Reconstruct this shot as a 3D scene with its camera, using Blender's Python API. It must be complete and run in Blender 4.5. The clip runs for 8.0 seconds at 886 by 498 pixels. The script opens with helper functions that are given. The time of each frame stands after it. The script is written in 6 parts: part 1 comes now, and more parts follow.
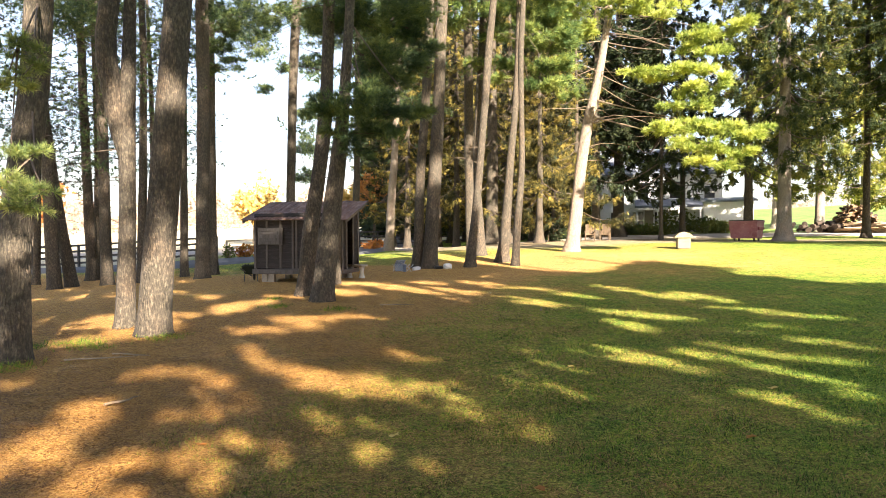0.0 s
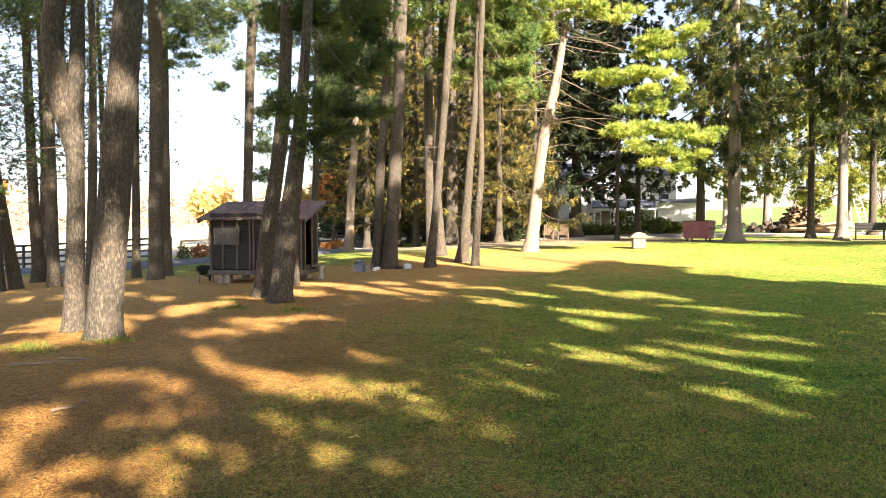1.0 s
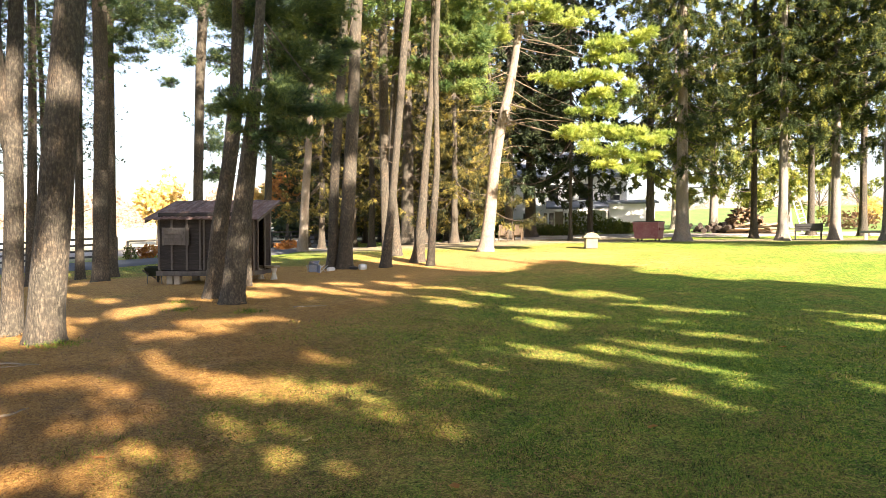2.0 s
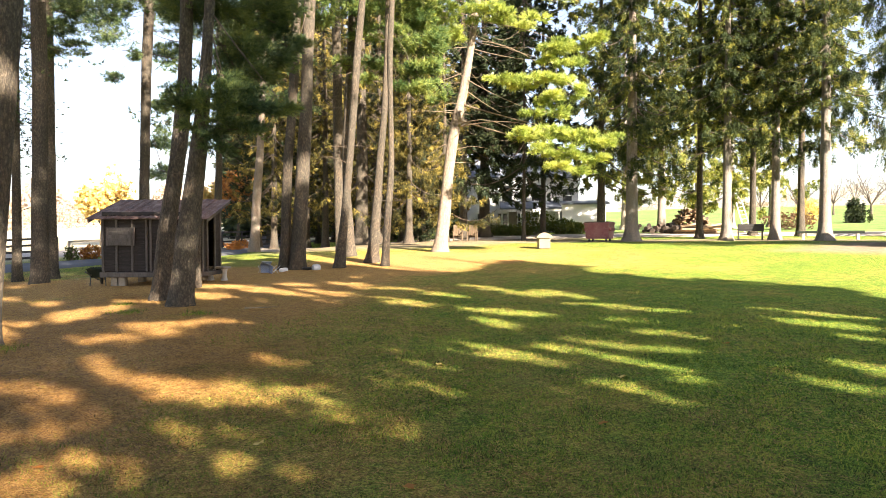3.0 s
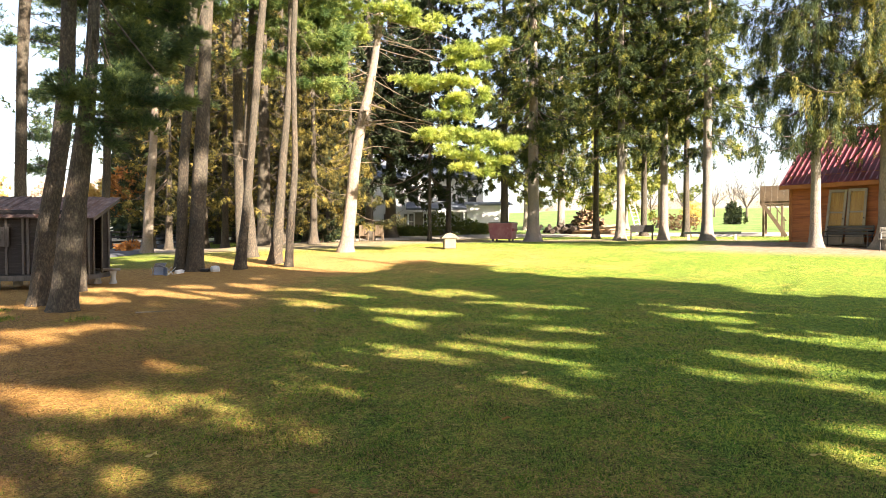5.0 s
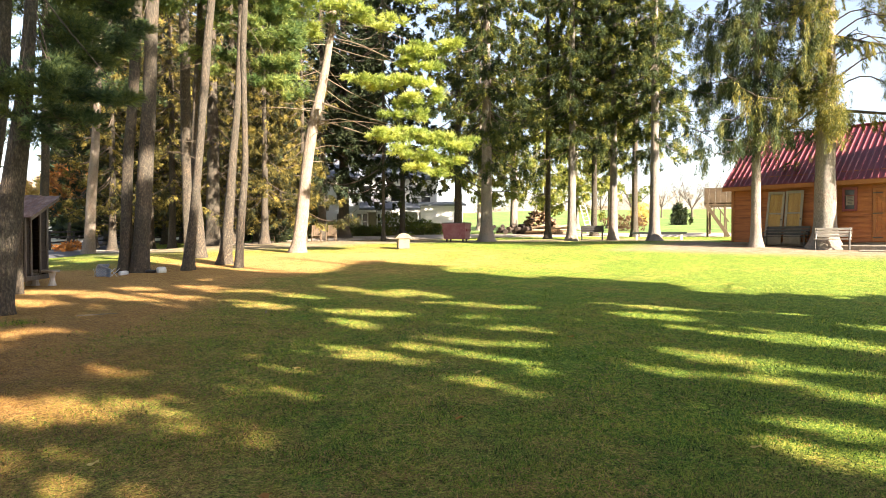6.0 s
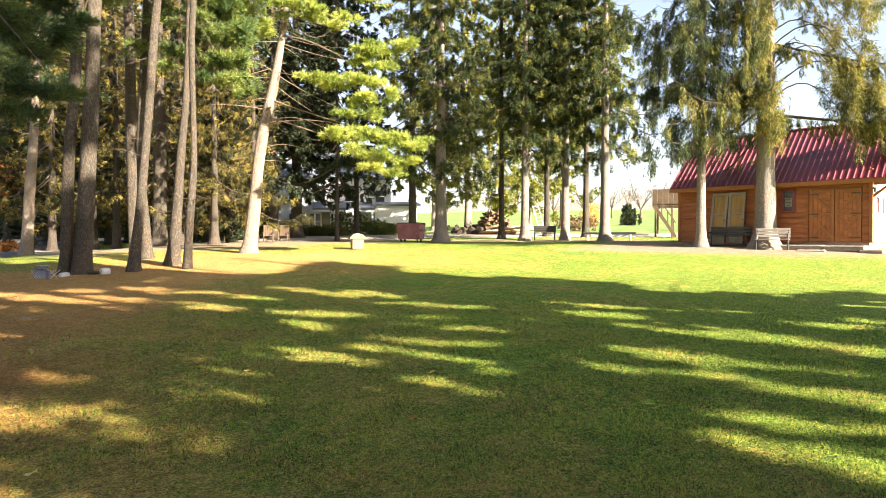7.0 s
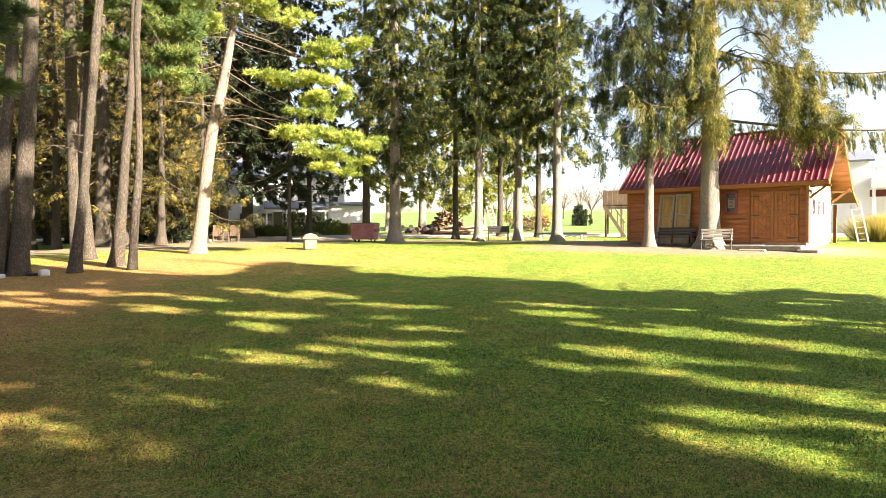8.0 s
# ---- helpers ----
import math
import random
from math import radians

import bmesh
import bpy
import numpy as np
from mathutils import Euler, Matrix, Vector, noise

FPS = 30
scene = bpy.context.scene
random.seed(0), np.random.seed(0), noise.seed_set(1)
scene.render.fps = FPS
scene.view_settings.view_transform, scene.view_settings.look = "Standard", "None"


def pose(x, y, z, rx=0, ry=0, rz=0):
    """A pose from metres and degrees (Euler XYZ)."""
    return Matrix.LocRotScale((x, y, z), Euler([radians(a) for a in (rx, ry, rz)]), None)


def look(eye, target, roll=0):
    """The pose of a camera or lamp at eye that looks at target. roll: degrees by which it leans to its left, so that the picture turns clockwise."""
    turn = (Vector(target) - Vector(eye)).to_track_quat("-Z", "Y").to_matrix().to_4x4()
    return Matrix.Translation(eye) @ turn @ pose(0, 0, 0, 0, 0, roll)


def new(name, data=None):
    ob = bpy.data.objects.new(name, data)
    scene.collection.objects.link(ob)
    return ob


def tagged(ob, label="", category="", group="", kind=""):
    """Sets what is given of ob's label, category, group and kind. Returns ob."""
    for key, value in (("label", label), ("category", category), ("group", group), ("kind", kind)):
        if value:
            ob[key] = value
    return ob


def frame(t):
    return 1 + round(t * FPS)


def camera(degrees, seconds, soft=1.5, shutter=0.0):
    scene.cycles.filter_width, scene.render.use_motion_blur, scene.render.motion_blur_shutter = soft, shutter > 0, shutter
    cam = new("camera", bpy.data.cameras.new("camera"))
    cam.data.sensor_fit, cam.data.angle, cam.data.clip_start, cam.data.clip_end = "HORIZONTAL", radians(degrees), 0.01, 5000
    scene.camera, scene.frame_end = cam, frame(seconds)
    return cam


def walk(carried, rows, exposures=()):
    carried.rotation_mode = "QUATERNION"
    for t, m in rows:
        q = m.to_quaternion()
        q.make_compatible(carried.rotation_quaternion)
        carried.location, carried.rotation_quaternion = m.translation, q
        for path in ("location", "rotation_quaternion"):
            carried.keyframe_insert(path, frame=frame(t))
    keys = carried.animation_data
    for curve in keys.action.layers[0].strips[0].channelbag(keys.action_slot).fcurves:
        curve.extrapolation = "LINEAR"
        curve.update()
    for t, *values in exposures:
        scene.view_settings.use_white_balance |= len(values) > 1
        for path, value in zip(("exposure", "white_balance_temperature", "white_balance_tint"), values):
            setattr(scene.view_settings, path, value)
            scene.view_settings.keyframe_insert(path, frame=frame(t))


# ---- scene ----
# the drone turns on the spot, its lens a hand's width ahead of its axis
YAWS = ((0.0, 0.0), (0.5, 1.77), (1.0, 3.60), (1.5, 5.57), (3.0, 11.67), (3.5, 13.72), (4.0, 15.80), (4.5, 17.96),
        (6.0, 24.25), (6.5, 26.29), (7.0, 28.35), (7.5, 30.42), (8.0, 32.47))
EYE_Z = 1.65
cam = camera(69.76, 8.0, soft=0.9)
walk(cam, [(t, pose(0.06 * math.sin(radians(a)), 0.06 * math.cos(radians(a)), EYE_Z, 89.0, 0.19, -a)) for t, a in YAWS],
     exposures=((0.0, 2.88, 6350, 19), (8.0, 2.78, 6350, 19)))

# ---- light ----
SUN_AZ, SUN_EL = 155.0, 26.0
sun_dir = Vector((math.sin(radians(SUN_AZ)) * math.cos(radians(SUN_EL)),
                  math.cos(radians(SUN_AZ)) * math.cos(radians(SUN_EL)), math.sin(radians(SUN_EL))))
world = bpy.data.worlds.new("world")
scene.world = world
world.use_nodes = True
wn = world.node_tree
sky = wn.nodes.new("ShaderNodeTexSky")
sky.sky_type, sky.sun_disc = "NISHITA", False
sky.sun_elevation, sky.sun_rotation = radians(SUN_EL), radians(SUN_AZ)
sky.air_density, sky.dust_density, sky.ozone_density = 1.2, 1.2, 0.8
background = wn.nodes["Background"]
background.inputs["Strength"].default_value = 0.0425
haze = wn.nodes.new("ShaderNodeHueSaturation")
haze.inputs["Saturation"].default_value, haze.inputs["Value"].default_value = 0.78, 1.13
wn.links.new(sky.outputs["Color"], haze.inputs["Color"])
wn.links.new(haze.outputs["Color"], background.inputs["Color"])
sun = new("sun", bpy.data.lights.new("sun", "SUN"))
sun.data.energy, sun.data.angle, sun.data.color = 5.0, radians(0.53), (1.0, 0.875, 0.66)
sun.matrix_world = look(sun_dir * 60, (0, 0, 0))

# ---- materials ----
def node(nt, kind, **values):
    n = nt.nodes.new(kind)
    for key, value in values.items():
        n.inputs[key.replace("_", " ")].default_value = value
    return n


def ramp(nt, source, stops):
    r = nt.nodes.new("ShaderNodeValToRGB")
    while len(r.color_ramp.elements) < len(stops):
        r.color_ramp.elements.new(0.5)
    for e, (place, colour) in zip(r.color_ramp.elements, stops):
        e.position, e.color = place, (*colour, 1)
    nt.links.new(source, r.inputs["Fac"])
    return r.outputs["Color"]


def blend(nt, factor, a, b, how="MIX"):
    m = nt.nodes.new("ShaderNodeMix")
    m.data_type, m.blend_type = "RGBA", how
    for value, socket in ((factor, m.inputs[0]), (a, m.inputs[6]), (b, m.inputs[7])):
        if hasattr(value, "default_value"):
            nt.links.new(value, socket)
        else:
            socket.default_value = value if isinstance(value, float) else (*value, 1)
    return m.outputs[2]


def coords(nt, stretch=(1, 1, 1), shuffle=True):
    tc = nt.nodes.new("ShaderNodeTexCoord")
    mp = nt.nodes.new("ShaderNodeMapping")
    mp.inputs["Scale"].default_value = stretch
    nt.links.new(tc.outputs["Object"], mp.inputs["Vector"])
    if shuffle:
        info = nt.nodes.new("ShaderNodeObjectInfo")
        mul = nt.nodes.new("ShaderNodeMath")
        mul.operation = "MULTIPLY"
        mul.inputs[1].default_value = 37.0
        nt.links.new(info.outputs["Random"], mul.inputs[0])
        nt.links.new(mul.outputs[0], mp.inputs["Location"])
    return mp.outputs["Vector"]


def fresh(name):
    m = bpy.data.materials.new(name)
    m.use_nodes = True
    nt = m.node_tree
    return m, nt, nt.nodes["Principled BSDF"]


def surface(name, stops, scale=4.0, fine=40.0, stretch=(1, 1, 1), rough=0.8, metal=0.0, bump=0.3, depth=0.01, grain=0.5, wear=None):
    """A worn surface: large stains choose the colour, fine grain shades it and gives relief."""
    m, nt, bsdf = fresh(name)
    v = coords(nt, stretch)
    big = node(nt, "ShaderNodeTexNoise", Scale=scale, Detail=5.0, Roughness=0.6)
    small = node(nt, "ShaderNodeTexNoise", Scale=fine, Detail=6.0, Roughness=0.7)
    nt.links.new(v, big.inputs["Vector"])
    nt.links.new(v, small.inputs["Vector"])
    n = len(stops)
    base = ramp(nt, big.outputs["Fac"], [(0.3 + 0.4 * i / max(1, n - 1), c) for i, c in enumerate(stops)])
    shade = ramp(nt, small.outputs["Fac"], [(0.3, (0.55, 0.55, 0.55)), (0.7, (1.25, 1.25, 1.25))])
    col = blend(nt, grain, base, shade, "MULTIPLY")
    if wear:
        spots = node(nt, "ShaderNodeTexNoise", Scale=scale * 3.1, Detail=8.0, Roughness=0.75)
        nt.links.new(v, spots.inputs["Vector"])
        mask = ramp(nt, spots.outputs["Fac"], [(0.55, (0, 0, 0)), (0.63, (1, 1, 1))])
        col = blend(nt, mask, col, wear)
    nt.links.new(col, bsdf.inputs["Base Color"])
    bsdf.inputs["Roughness"].default_value, bsdf.inputs["Metallic"].default_value = rough, metal
    b = node(nt, "ShaderNodeBump", Strength=bump, Distance=depth)
    nt.links.new(small.outputs["Fac"], b.inputs["Height"])
    nt.links.new(b.outputs["Normal"], bsdf.inputs["Normal"])
    return m


def bark_material(name, dark, mid, light, plate=9.0):
    """Furrowed bark: upright ridges broken into plates, with lichen-grey and rusty stains."""
    m, nt, bsdf = fresh(name)
    v = coords(nt, (1, 1, 0.24))
    warp = node(nt, "ShaderNodeTexNoise", Scale=7.0, Detail=5.0)
    nt.links.new(v, warp.inputs["Vector"])
    moved = blend(nt, 0.10, v, warp.outputs["Color"], "ADD")
    cells = node(nt, "ShaderNodeTexVoronoi", Scale=plate, Randomness=1.0)
    cells.feature = "DISTANCE_TO_EDGE"
    nt.links.new(moved, cells.inputs["Vector"])
    grain = node(nt, "ShaderNodeTexNoise", Scale=22.0, Detail=9.0, Roughness=0.72)
    nt.links.new(coords(nt, (1, 1, 0.55)), grain.inputs["Vector"])
    big = node(nt, "ShaderNodeTexNoise", Scale=2.2, Detail=5.0, Roughness=0.6)
    nt.links.new(coords(nt, (1, 1, 0.6)), big.inputs["Vector"])
    crack = ramp(nt, cells.outputs["Distance"], [(0.0, (0, 0, 0)), (0.22, (1, 1, 1))])
    face = ramp(nt, grain.outputs["Fac"], [(0.28, dark), (0.5, mid), (0.72, light)])
    face = blend(nt, 0.75, face, ramp(nt, big.outputs["Fac"], [(0.3, (0.72, 0.78, 0.74)), (0.5, (1.0, 0.98, 0.96)), (0.7, (1.35, 1.15, 1.0))]), "MULTIPLY")
    nt.links.new(blend(nt, crack, blend(nt, 0.62, dark, face), face), bsdf.inputs["Base Color"])
    bsdf.inputs["Roughness"].default_value = 0.92
    h = nt.nodes.new("ShaderNodeMath")
    h.operation = "MULTIPLY_ADD"
    h.inputs[1].default_value = 0.6
    nt.links.new(grain.outputs["Fac"], h.inputs[0])
    nt.links.new(crack, h.inputs[2])
    b = node(nt, "ShaderNodeBump", Strength=0.65, Distance=0.02)
    nt.links.new(h.outputs[0], b.inputs["Height"])
    nt.links.new(b.outputs["Normal"], bsdf.inputs["Normal"])
    return m


def leaf_material(name, stops, through_light=0.35, rough=0.55, clump=0.55):
    """Needles or leaves: the colour varies from blade to blade, and light passes through them."""
    m, nt, bsdf = fresh(name)
    geo = nt.nodes.new("ShaderNodeNewGeometry")
    v = coords(nt, (1, 1, 1), False)
    patch = node(nt, "ShaderNodeTexNoise", Scale=1.3, Detail=3.0)
    nt.links.new(v, patch.inputs["Vector"])
    mixv = nt.nodes.new("ShaderNodeMath")
    mixv.operation = "MULTIPLY_ADD"
    mixv.inputs[1].default_value = 1 - clump
    nt.links.new(geo.outputs["Random Per Island"], mixv.inputs[0])
    half = nt.nodes.new("ShaderNodeMapRange")
    half.inputs["From Min"].default_value, half.inputs["From Max"].default_value = 0.32, 0.68
    half.inputs["To Max"].default_value = clump
    nt.links.new(patch.outputs["Fac"], half.inputs["Value"])
    nt.links.new(half.outputs[0], mixv.inputs[2])
    n = len(stops)
    col = ramp(nt, mixv.outputs[0], [(0.15 + 0.7 * i / max(1, n - 1), c) for i, c in enumerate(stops)])
    nt.links.new(col, bsdf.inputs["Base Color"])
    bsdf.inputs["Roughness"].default_value = rough
    bsdf.inputs["Specular IOR Level"].default_value = 0.3
    tr = nt.nodes.new("ShaderNodeBsdfTranslucent")
    nt.links.new(blend(nt, 1.0, col, (1.25, 1.15, 0.6), "MULTIPLY"), tr.inputs["Color"])
    mix = nt.nodes.new("ShaderNodeMixShader")
    mix.inputs[0].default_value = through_light
    nt.links.new(bsdf.outputs[0], mix.inputs[1])
    nt.links.new(tr.outputs[0], mix.inputs[2])
    nt.links.new(mix.outputs[0], nt.nodes["Material Output"].inputs["Surface"])
    return m


pine_bark = bark_material("pine_bark", (0.015, 0.0125, 0.009), (0.060, 0.050, 0.036), (0.175, 0.145, 0.105), 26.0)
# lighter copy of the pine bark, with the sun on it put into the colour
sunlit_bark = bark_material("sunlit_pale_bark", (0.09, 0.072, 0.056), (0.22, 0.183, 0.145), (0.34, 0.285, 0.23), 20.0)
spruce_bark = bark_material("spruce_bark", (0.08, 0.07, 0.06), (0.225, 0.2, 0.17), (0.39, 0.35, 0.305), 34.0)
dead_wood = surface("dead_wood", [(0.16, 0.12, 0.08), (0.26, 0.20, 0.14)], 3, 30)
# pine needle colours hold light: blue-green for shade, the paler greens for sun
pine_needles = leaf_material("pine_needles", [(0.026, 0.055, 0.033), (0.068, 0.112, 0.05), (0.20, 0.25, 0.08)], 0.38)
part_lit_needles = leaf_material("part_lit_pine_needles", [(0.03, 0.07, 0.022), (0.10, 0.16, 0.045), (0.30, 0.35, 0.09)], 0.4)
sunlit_pale_needles = leaf_material("sunlit_pale_pine_needles", [(0.05, 0.10, 0.045), (0.22, 0.28, 0.09), (0.55, 0.55, 0.2)], 0.42)
sunlit_lime_needles = leaf_material("sunlit_lime_pine_needles", [(0.09, 0.15, 0.035), (0.30, 0.38, 0.09), (0.54, 0.58, 0.18)], 0.48)
# brown twigs of the wood, with gold sunlight put into the colour
sunlit_bronze_needles = leaf_material("sunlit_bronzed_needles", [(0.013, 0.018, 0.008), (0.038, 0.042, 0.014), (0.15, 0.13, 0.034), (0.36, 0.29, 0.075)], 0.38, 0.75, clump=0.75)
spruce_needles = leaf_material("spruce_needles", [(0.014, 0.027, 0.011), (0.032, 0.052, 0.017), (0.066, 0.09, 0.024), (0.24, 0.24, 0.05)], 0.36, 0.75, clump=0.74)
# sunlit foliage by the drive, its light put into the yellow-green
lit_field_needles = leaf_material("lit_yellow_green_needles", [(0.06, 0.085, 0.02), (0.17, 0.20, 0.04), (0.36, 0.34, 0.08)], 0.4)
# gold of the sun put into the cabin spruce's needle colour
sunlit_gold_needles = leaf_material("sunlit_golden_needles", [(0.028, 0.044, 0.014), (0.09, 0.105, 0.028), (0.20, 0.195, 0.05), (0.38, 0.32, 0.08)], 0.4, 0.7)
hanging_needles = leaf_material("hanging_spruce_needles", [(0.012, 0.024, 0.012), (0.028, 0.048, 0.019), (0.06, 0.082, 0.027), (0.16, 0.165, 0.042)], 0.36, 0.75, clump=0.7)
# bluish shade on the far left pines put into their needle colour
shade_blue_needles = leaf_material("shade_blue_green_needles", [(0.010, 0.022, 0.018), (0.03, 0.052, 0.036), (0.08, 0.11, 0.05)], 0.3)
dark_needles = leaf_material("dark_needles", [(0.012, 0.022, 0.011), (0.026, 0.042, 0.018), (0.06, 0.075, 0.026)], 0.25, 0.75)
gold_leaves = leaf_material("gold_leaves", [(0.50, 0.36, 0.12), (0.58, 0.46, 0.18), (0.64, 0.54, 0.26)], 0.45)
russet_leaves = leaf_material("russet_leaves", [(0.09, 0.055, 0.035), (0.15, 0.09, 0.055), (0.22, 0.14, 0.08)], 0.35)
rust_leaves = leaf_material("rust_leaves", [(0.26, 0.09, 0.03), (0.38, 0.17, 0.045), (0.45, 0.25, 0.08)], 0.45)
bush_leaves = leaf_material("bush_leaves", [(0.05, 0.08, 0.02), (0.09, 0.13, 0.03), (0.20, 0.19, 0.05)], 0.35)
reed_leaves = leaf_material("reed_leaves", [(0.25, 0.22, 0.06), (0.36, 0.31, 0.10), (0.45, 0.38, 0.16)], 0.4)
# haze and glare over the distant woods put into this pale colour
haze_pale_twigs = leaf_material("haze_pale_twigs", [(0.24, 0.18, 0.15), (0.34, 0.27, 0.22), (0.44, 0.36, 0.29)], 0.3)
grass_blades = leaf_material("grass_blades", [(0.012, 0.028, 0.007), (0.10, 0.195, 0.029), (0.22, 0.315, 0.043), (0.40, 0.385, 0.066)], 0.38, 0.85, clump=0.3)
straw_blades = leaf_material("straw_blades", [(0.07, 0.028, 0.008), (0.28, 0.14, 0.035), (0.56, 0.33, 0.095)], 0.15, clump=0.2)
twig_wood = surface("twig_wood", [(0.05, 0.037, 0.026), (0.11, 0.082, 0.056)], 3, 30)

# ---- mesh helpers ----
def part(name, data, material, parent=None, label="", smooth=False):
    """One mesh object under a thing or a part. data: a bmesh or (vertices, faces)."""
    me = bpy.data.meshes.new(name)
    if isinstance(data, bmesh.types.BMesh):
        data.to_mesh(me)
        data.free()
    else:
        me.from_pydata([tuple(v) for v in data[0]], [], data[1])
    me.materials.append(material)
    if smooth:
        me.shade_smooth()
    ob = new(name, me)
    if parent is not None:
        ob.parent = parent
    if label:
        tagged(ob, label)
    return ob


def triangles(name, tri, material, parent=None, label=""):
    """One mesh object from an array of loose triangles (n, 3, 3)."""
    n = len(tri)
    me = bpy.data.meshes.new(name)
    me.vertices.add(3 * n)
    me.vertices.foreach_set("co", np.ascontiguousarray(tri, dtype=np.float32).ravel())
    me.loops.add(3 * n)
    me.loops.foreach_set("vertex_index", np.arange(3 * n, dtype=np.int32))
    me.polygons.add(n)
    me.polygons.foreach_set("loop_start", np.arange(0, 3 * n, 3, dtype=np.int32))
    me.update(calc_edges=True)
    me.materials.append(material)
    ob = new(name, me)
    if parent is not None:
        ob.parent = parent
    if label:
        tagged(ob, label)
    return ob


def thing(name, m, label, category, group="", kind=""):
    ob = new(name)
    ob.matrix_world = m
    ob.empty_display_size = 0.2
    return tagged(ob, label, category, group, kind)


class Geo:
    """Gathers pieces into one mesh."""
    def __init__(self):
        self.v, self.f = [], []

    def add(self, vs, fs):
        n = len(self.v)
        self.v.extend(vs)
        self.f.extend([tuple(i + n for i in f) for f in fs])
        return self

    def tube(self, path, radii, sides=8, wobble=0.0, seed=0.0, caps=True):
        rings = []
        m = len(path)
        n = len(self.v)
        for i, (p, r) in enumerate(zip(path, radii)):
            p = Vector(p)
            d = (Vector(path[min(i + 1, m - 1)]) - Vector(path[max(i - 1, 0)])).normalized()
            side = d.cross(Vector((0.13, 0.99, 0.05)))
            if side.length < 0.05:
                side = d.cross(Vector((1, 0, 0)))
            side.normalize()
            up = d.cross(side)
            for k in range(sides):
                a = 2 * math.pi * k / sides
                w = r
                if wobble:
                    w *= 1 + wobble * noise.noise(Vector((math.cos(a) * 1.7 + seed, math.sin(a) * 1.7 - seed, p.z * 0.7 + seed)))
                self.v.append(tuple(p + side * (w * math.cos(a)) + up * (w * math.sin(a))))
            rings.append(n + i * sides)
        for a, b in zip(rings, rings[1:]):
            for k in range(sides):
                j = (k + 1) % sides
                self.f.append((a + k, a + j, b + j, b + k))
        if caps:
            self.f.append(tuple(range(rings[0] + sides - 1, rings[0] - 1, -1)))
            self.f.append(tuple(range(rings[-1], rings[-1] + sides)))
        return self

    def box(self, centre, size, m=None, chamfer=0.0):
        cx, cy, cz = centre
        hx, hy, hz = (s / 2 for s in size)
        if chamfer <= 0:
            vs = [(cx + sx * hx, cy + sy * hy, cz + sz * hz) for sx in (-1, 1) for sy in (-1, 1) for sz in (-1, 1)]
            fs = [(0, 1, 3, 2), (4, 6, 7, 5), (0, 4, 5, 1), (2, 3, 7, 6), (0, 2, 6, 4), (1, 5, 7, 3)]
        else:
            c = min(chamfer, 0.45 * min(size))
            bm = bmesh.new()
            bmesh.ops.create_cube(bm, size=1.0)
            for v in bm.verts:
                v.co = Vector((v.co.x * size[0], v.co.y * size[1], v.co.z * size[2]))
            bmesh.ops.bevel(bm, geom=bm.edges[:], offset=c, segments=1, affect="EDGES")
            bm.verts.index_update()
            vs = [(v.co.x + cx, v.co.y + cy, v.co.z + cz) for v in bm.verts]
            fs = [tuple(v.index for v in f.verts) for f in bm.faces]
            bm.free()
        if m is not None:
            vs = [tuple(m @ Vector(v)) for v in vs]
        return self.add(vs, fs)

    def beam(self, a, b, width, height, chamfer=0.0):
        a, b = Vector(a), Vector(b)
        d = b - a
        q = d.to_track_quat("X", "Z").to_matrix().to_4x4()
        return self.box((0, 0, 0), (d.length, width, height), Matrix.Translation((a + b) / 2) @ q, chamfer)

    @property
    def data(self):
        return self.v, self.f


def at_azimuth(az, r):
    return r * math.sin(radians(az)), r * math.cos(radians(az))


def smooth(a, b, x):
    u = np.clip((x - a) / (b - a), 0, 1)
    return u * u * (3 - 2 * u)


S35, C35 = math.sin(radians(35)), math.cos(radians(35))


def terrain(x, y):
    """Height of the ground: it climbs towards the house and dips towards the road."""
    s, l = x * S35 + y * C35, -x * C35 + y * S35
    z = np.interp(s, (-50, 4, 14, 19.4, 24.7, 31, 40, 60, 100, 200, 400, 3000), (0, 0, .3, .55, 1.0, 1.32, 1.47, 2.3, 4, 10, 18, 30))
    return z - 0.6 * smooth(16, 28, l)


def ground_z(x, y):
    return float(terrain(x, y))


STRAW_EDGE = ((-1.5, 2.0), (-0.7, 6.9), (1.1, 14.5), (3.6, 19.4), (6.5, 20.6), (9.6, 22.0), (9.0, 25.0), (5.5, 28.0), (2.5, 27.0), (-1, 26.5), (-4.5, 24.8), (-8, 27),
              (-14, 31.5), (-30, 33), (-40, 20), (-30, -9), (-5, -9))


def inside_depth(x, y, edge):
    """Metres that points lie inside (positive) or outside an outline."""
    x, y = np.asarray(x, float), np.asarray(y, float)
    best = np.full(x.shape, 1e9)
    inside = np.zeros(x.shape, bool)
    for (ax, ay), (bx, by) in zip(edge, edge[1:] + edge[:1]):
        t = np.clip(((x - ax) * (bx - ax) + (y - ay) * (by - ay)) / ((bx - ax) ** 2 + (by - ay) ** 2), 0, 1)
        best = np.minimum(best, np.hypot(x - ax - t * (bx - ax), y - ay - t * (by - ay)))
        if ay != by:
            inside ^= ((ay > y) != (by > y)) & (x < (bx - ax) * (y - ay) / (by - ay) + ax)
    return np.where(inside, best, -best)

# ---- ground ----
def grid_lines(lo, hi, near_lo, near_hi, step):
    out, p, d = [], near_lo, step
    near = list(np.arange(near_lo, near_hi, step))
    while p > lo:
        d *= 1.16
        p -= d
        out.append(p)
    p, d = near[-1], step
    far = []
    while p < hi:
        d *= 1.16
        p += d
        far.append(p)
    return np.array(out[::-1] + near + far)


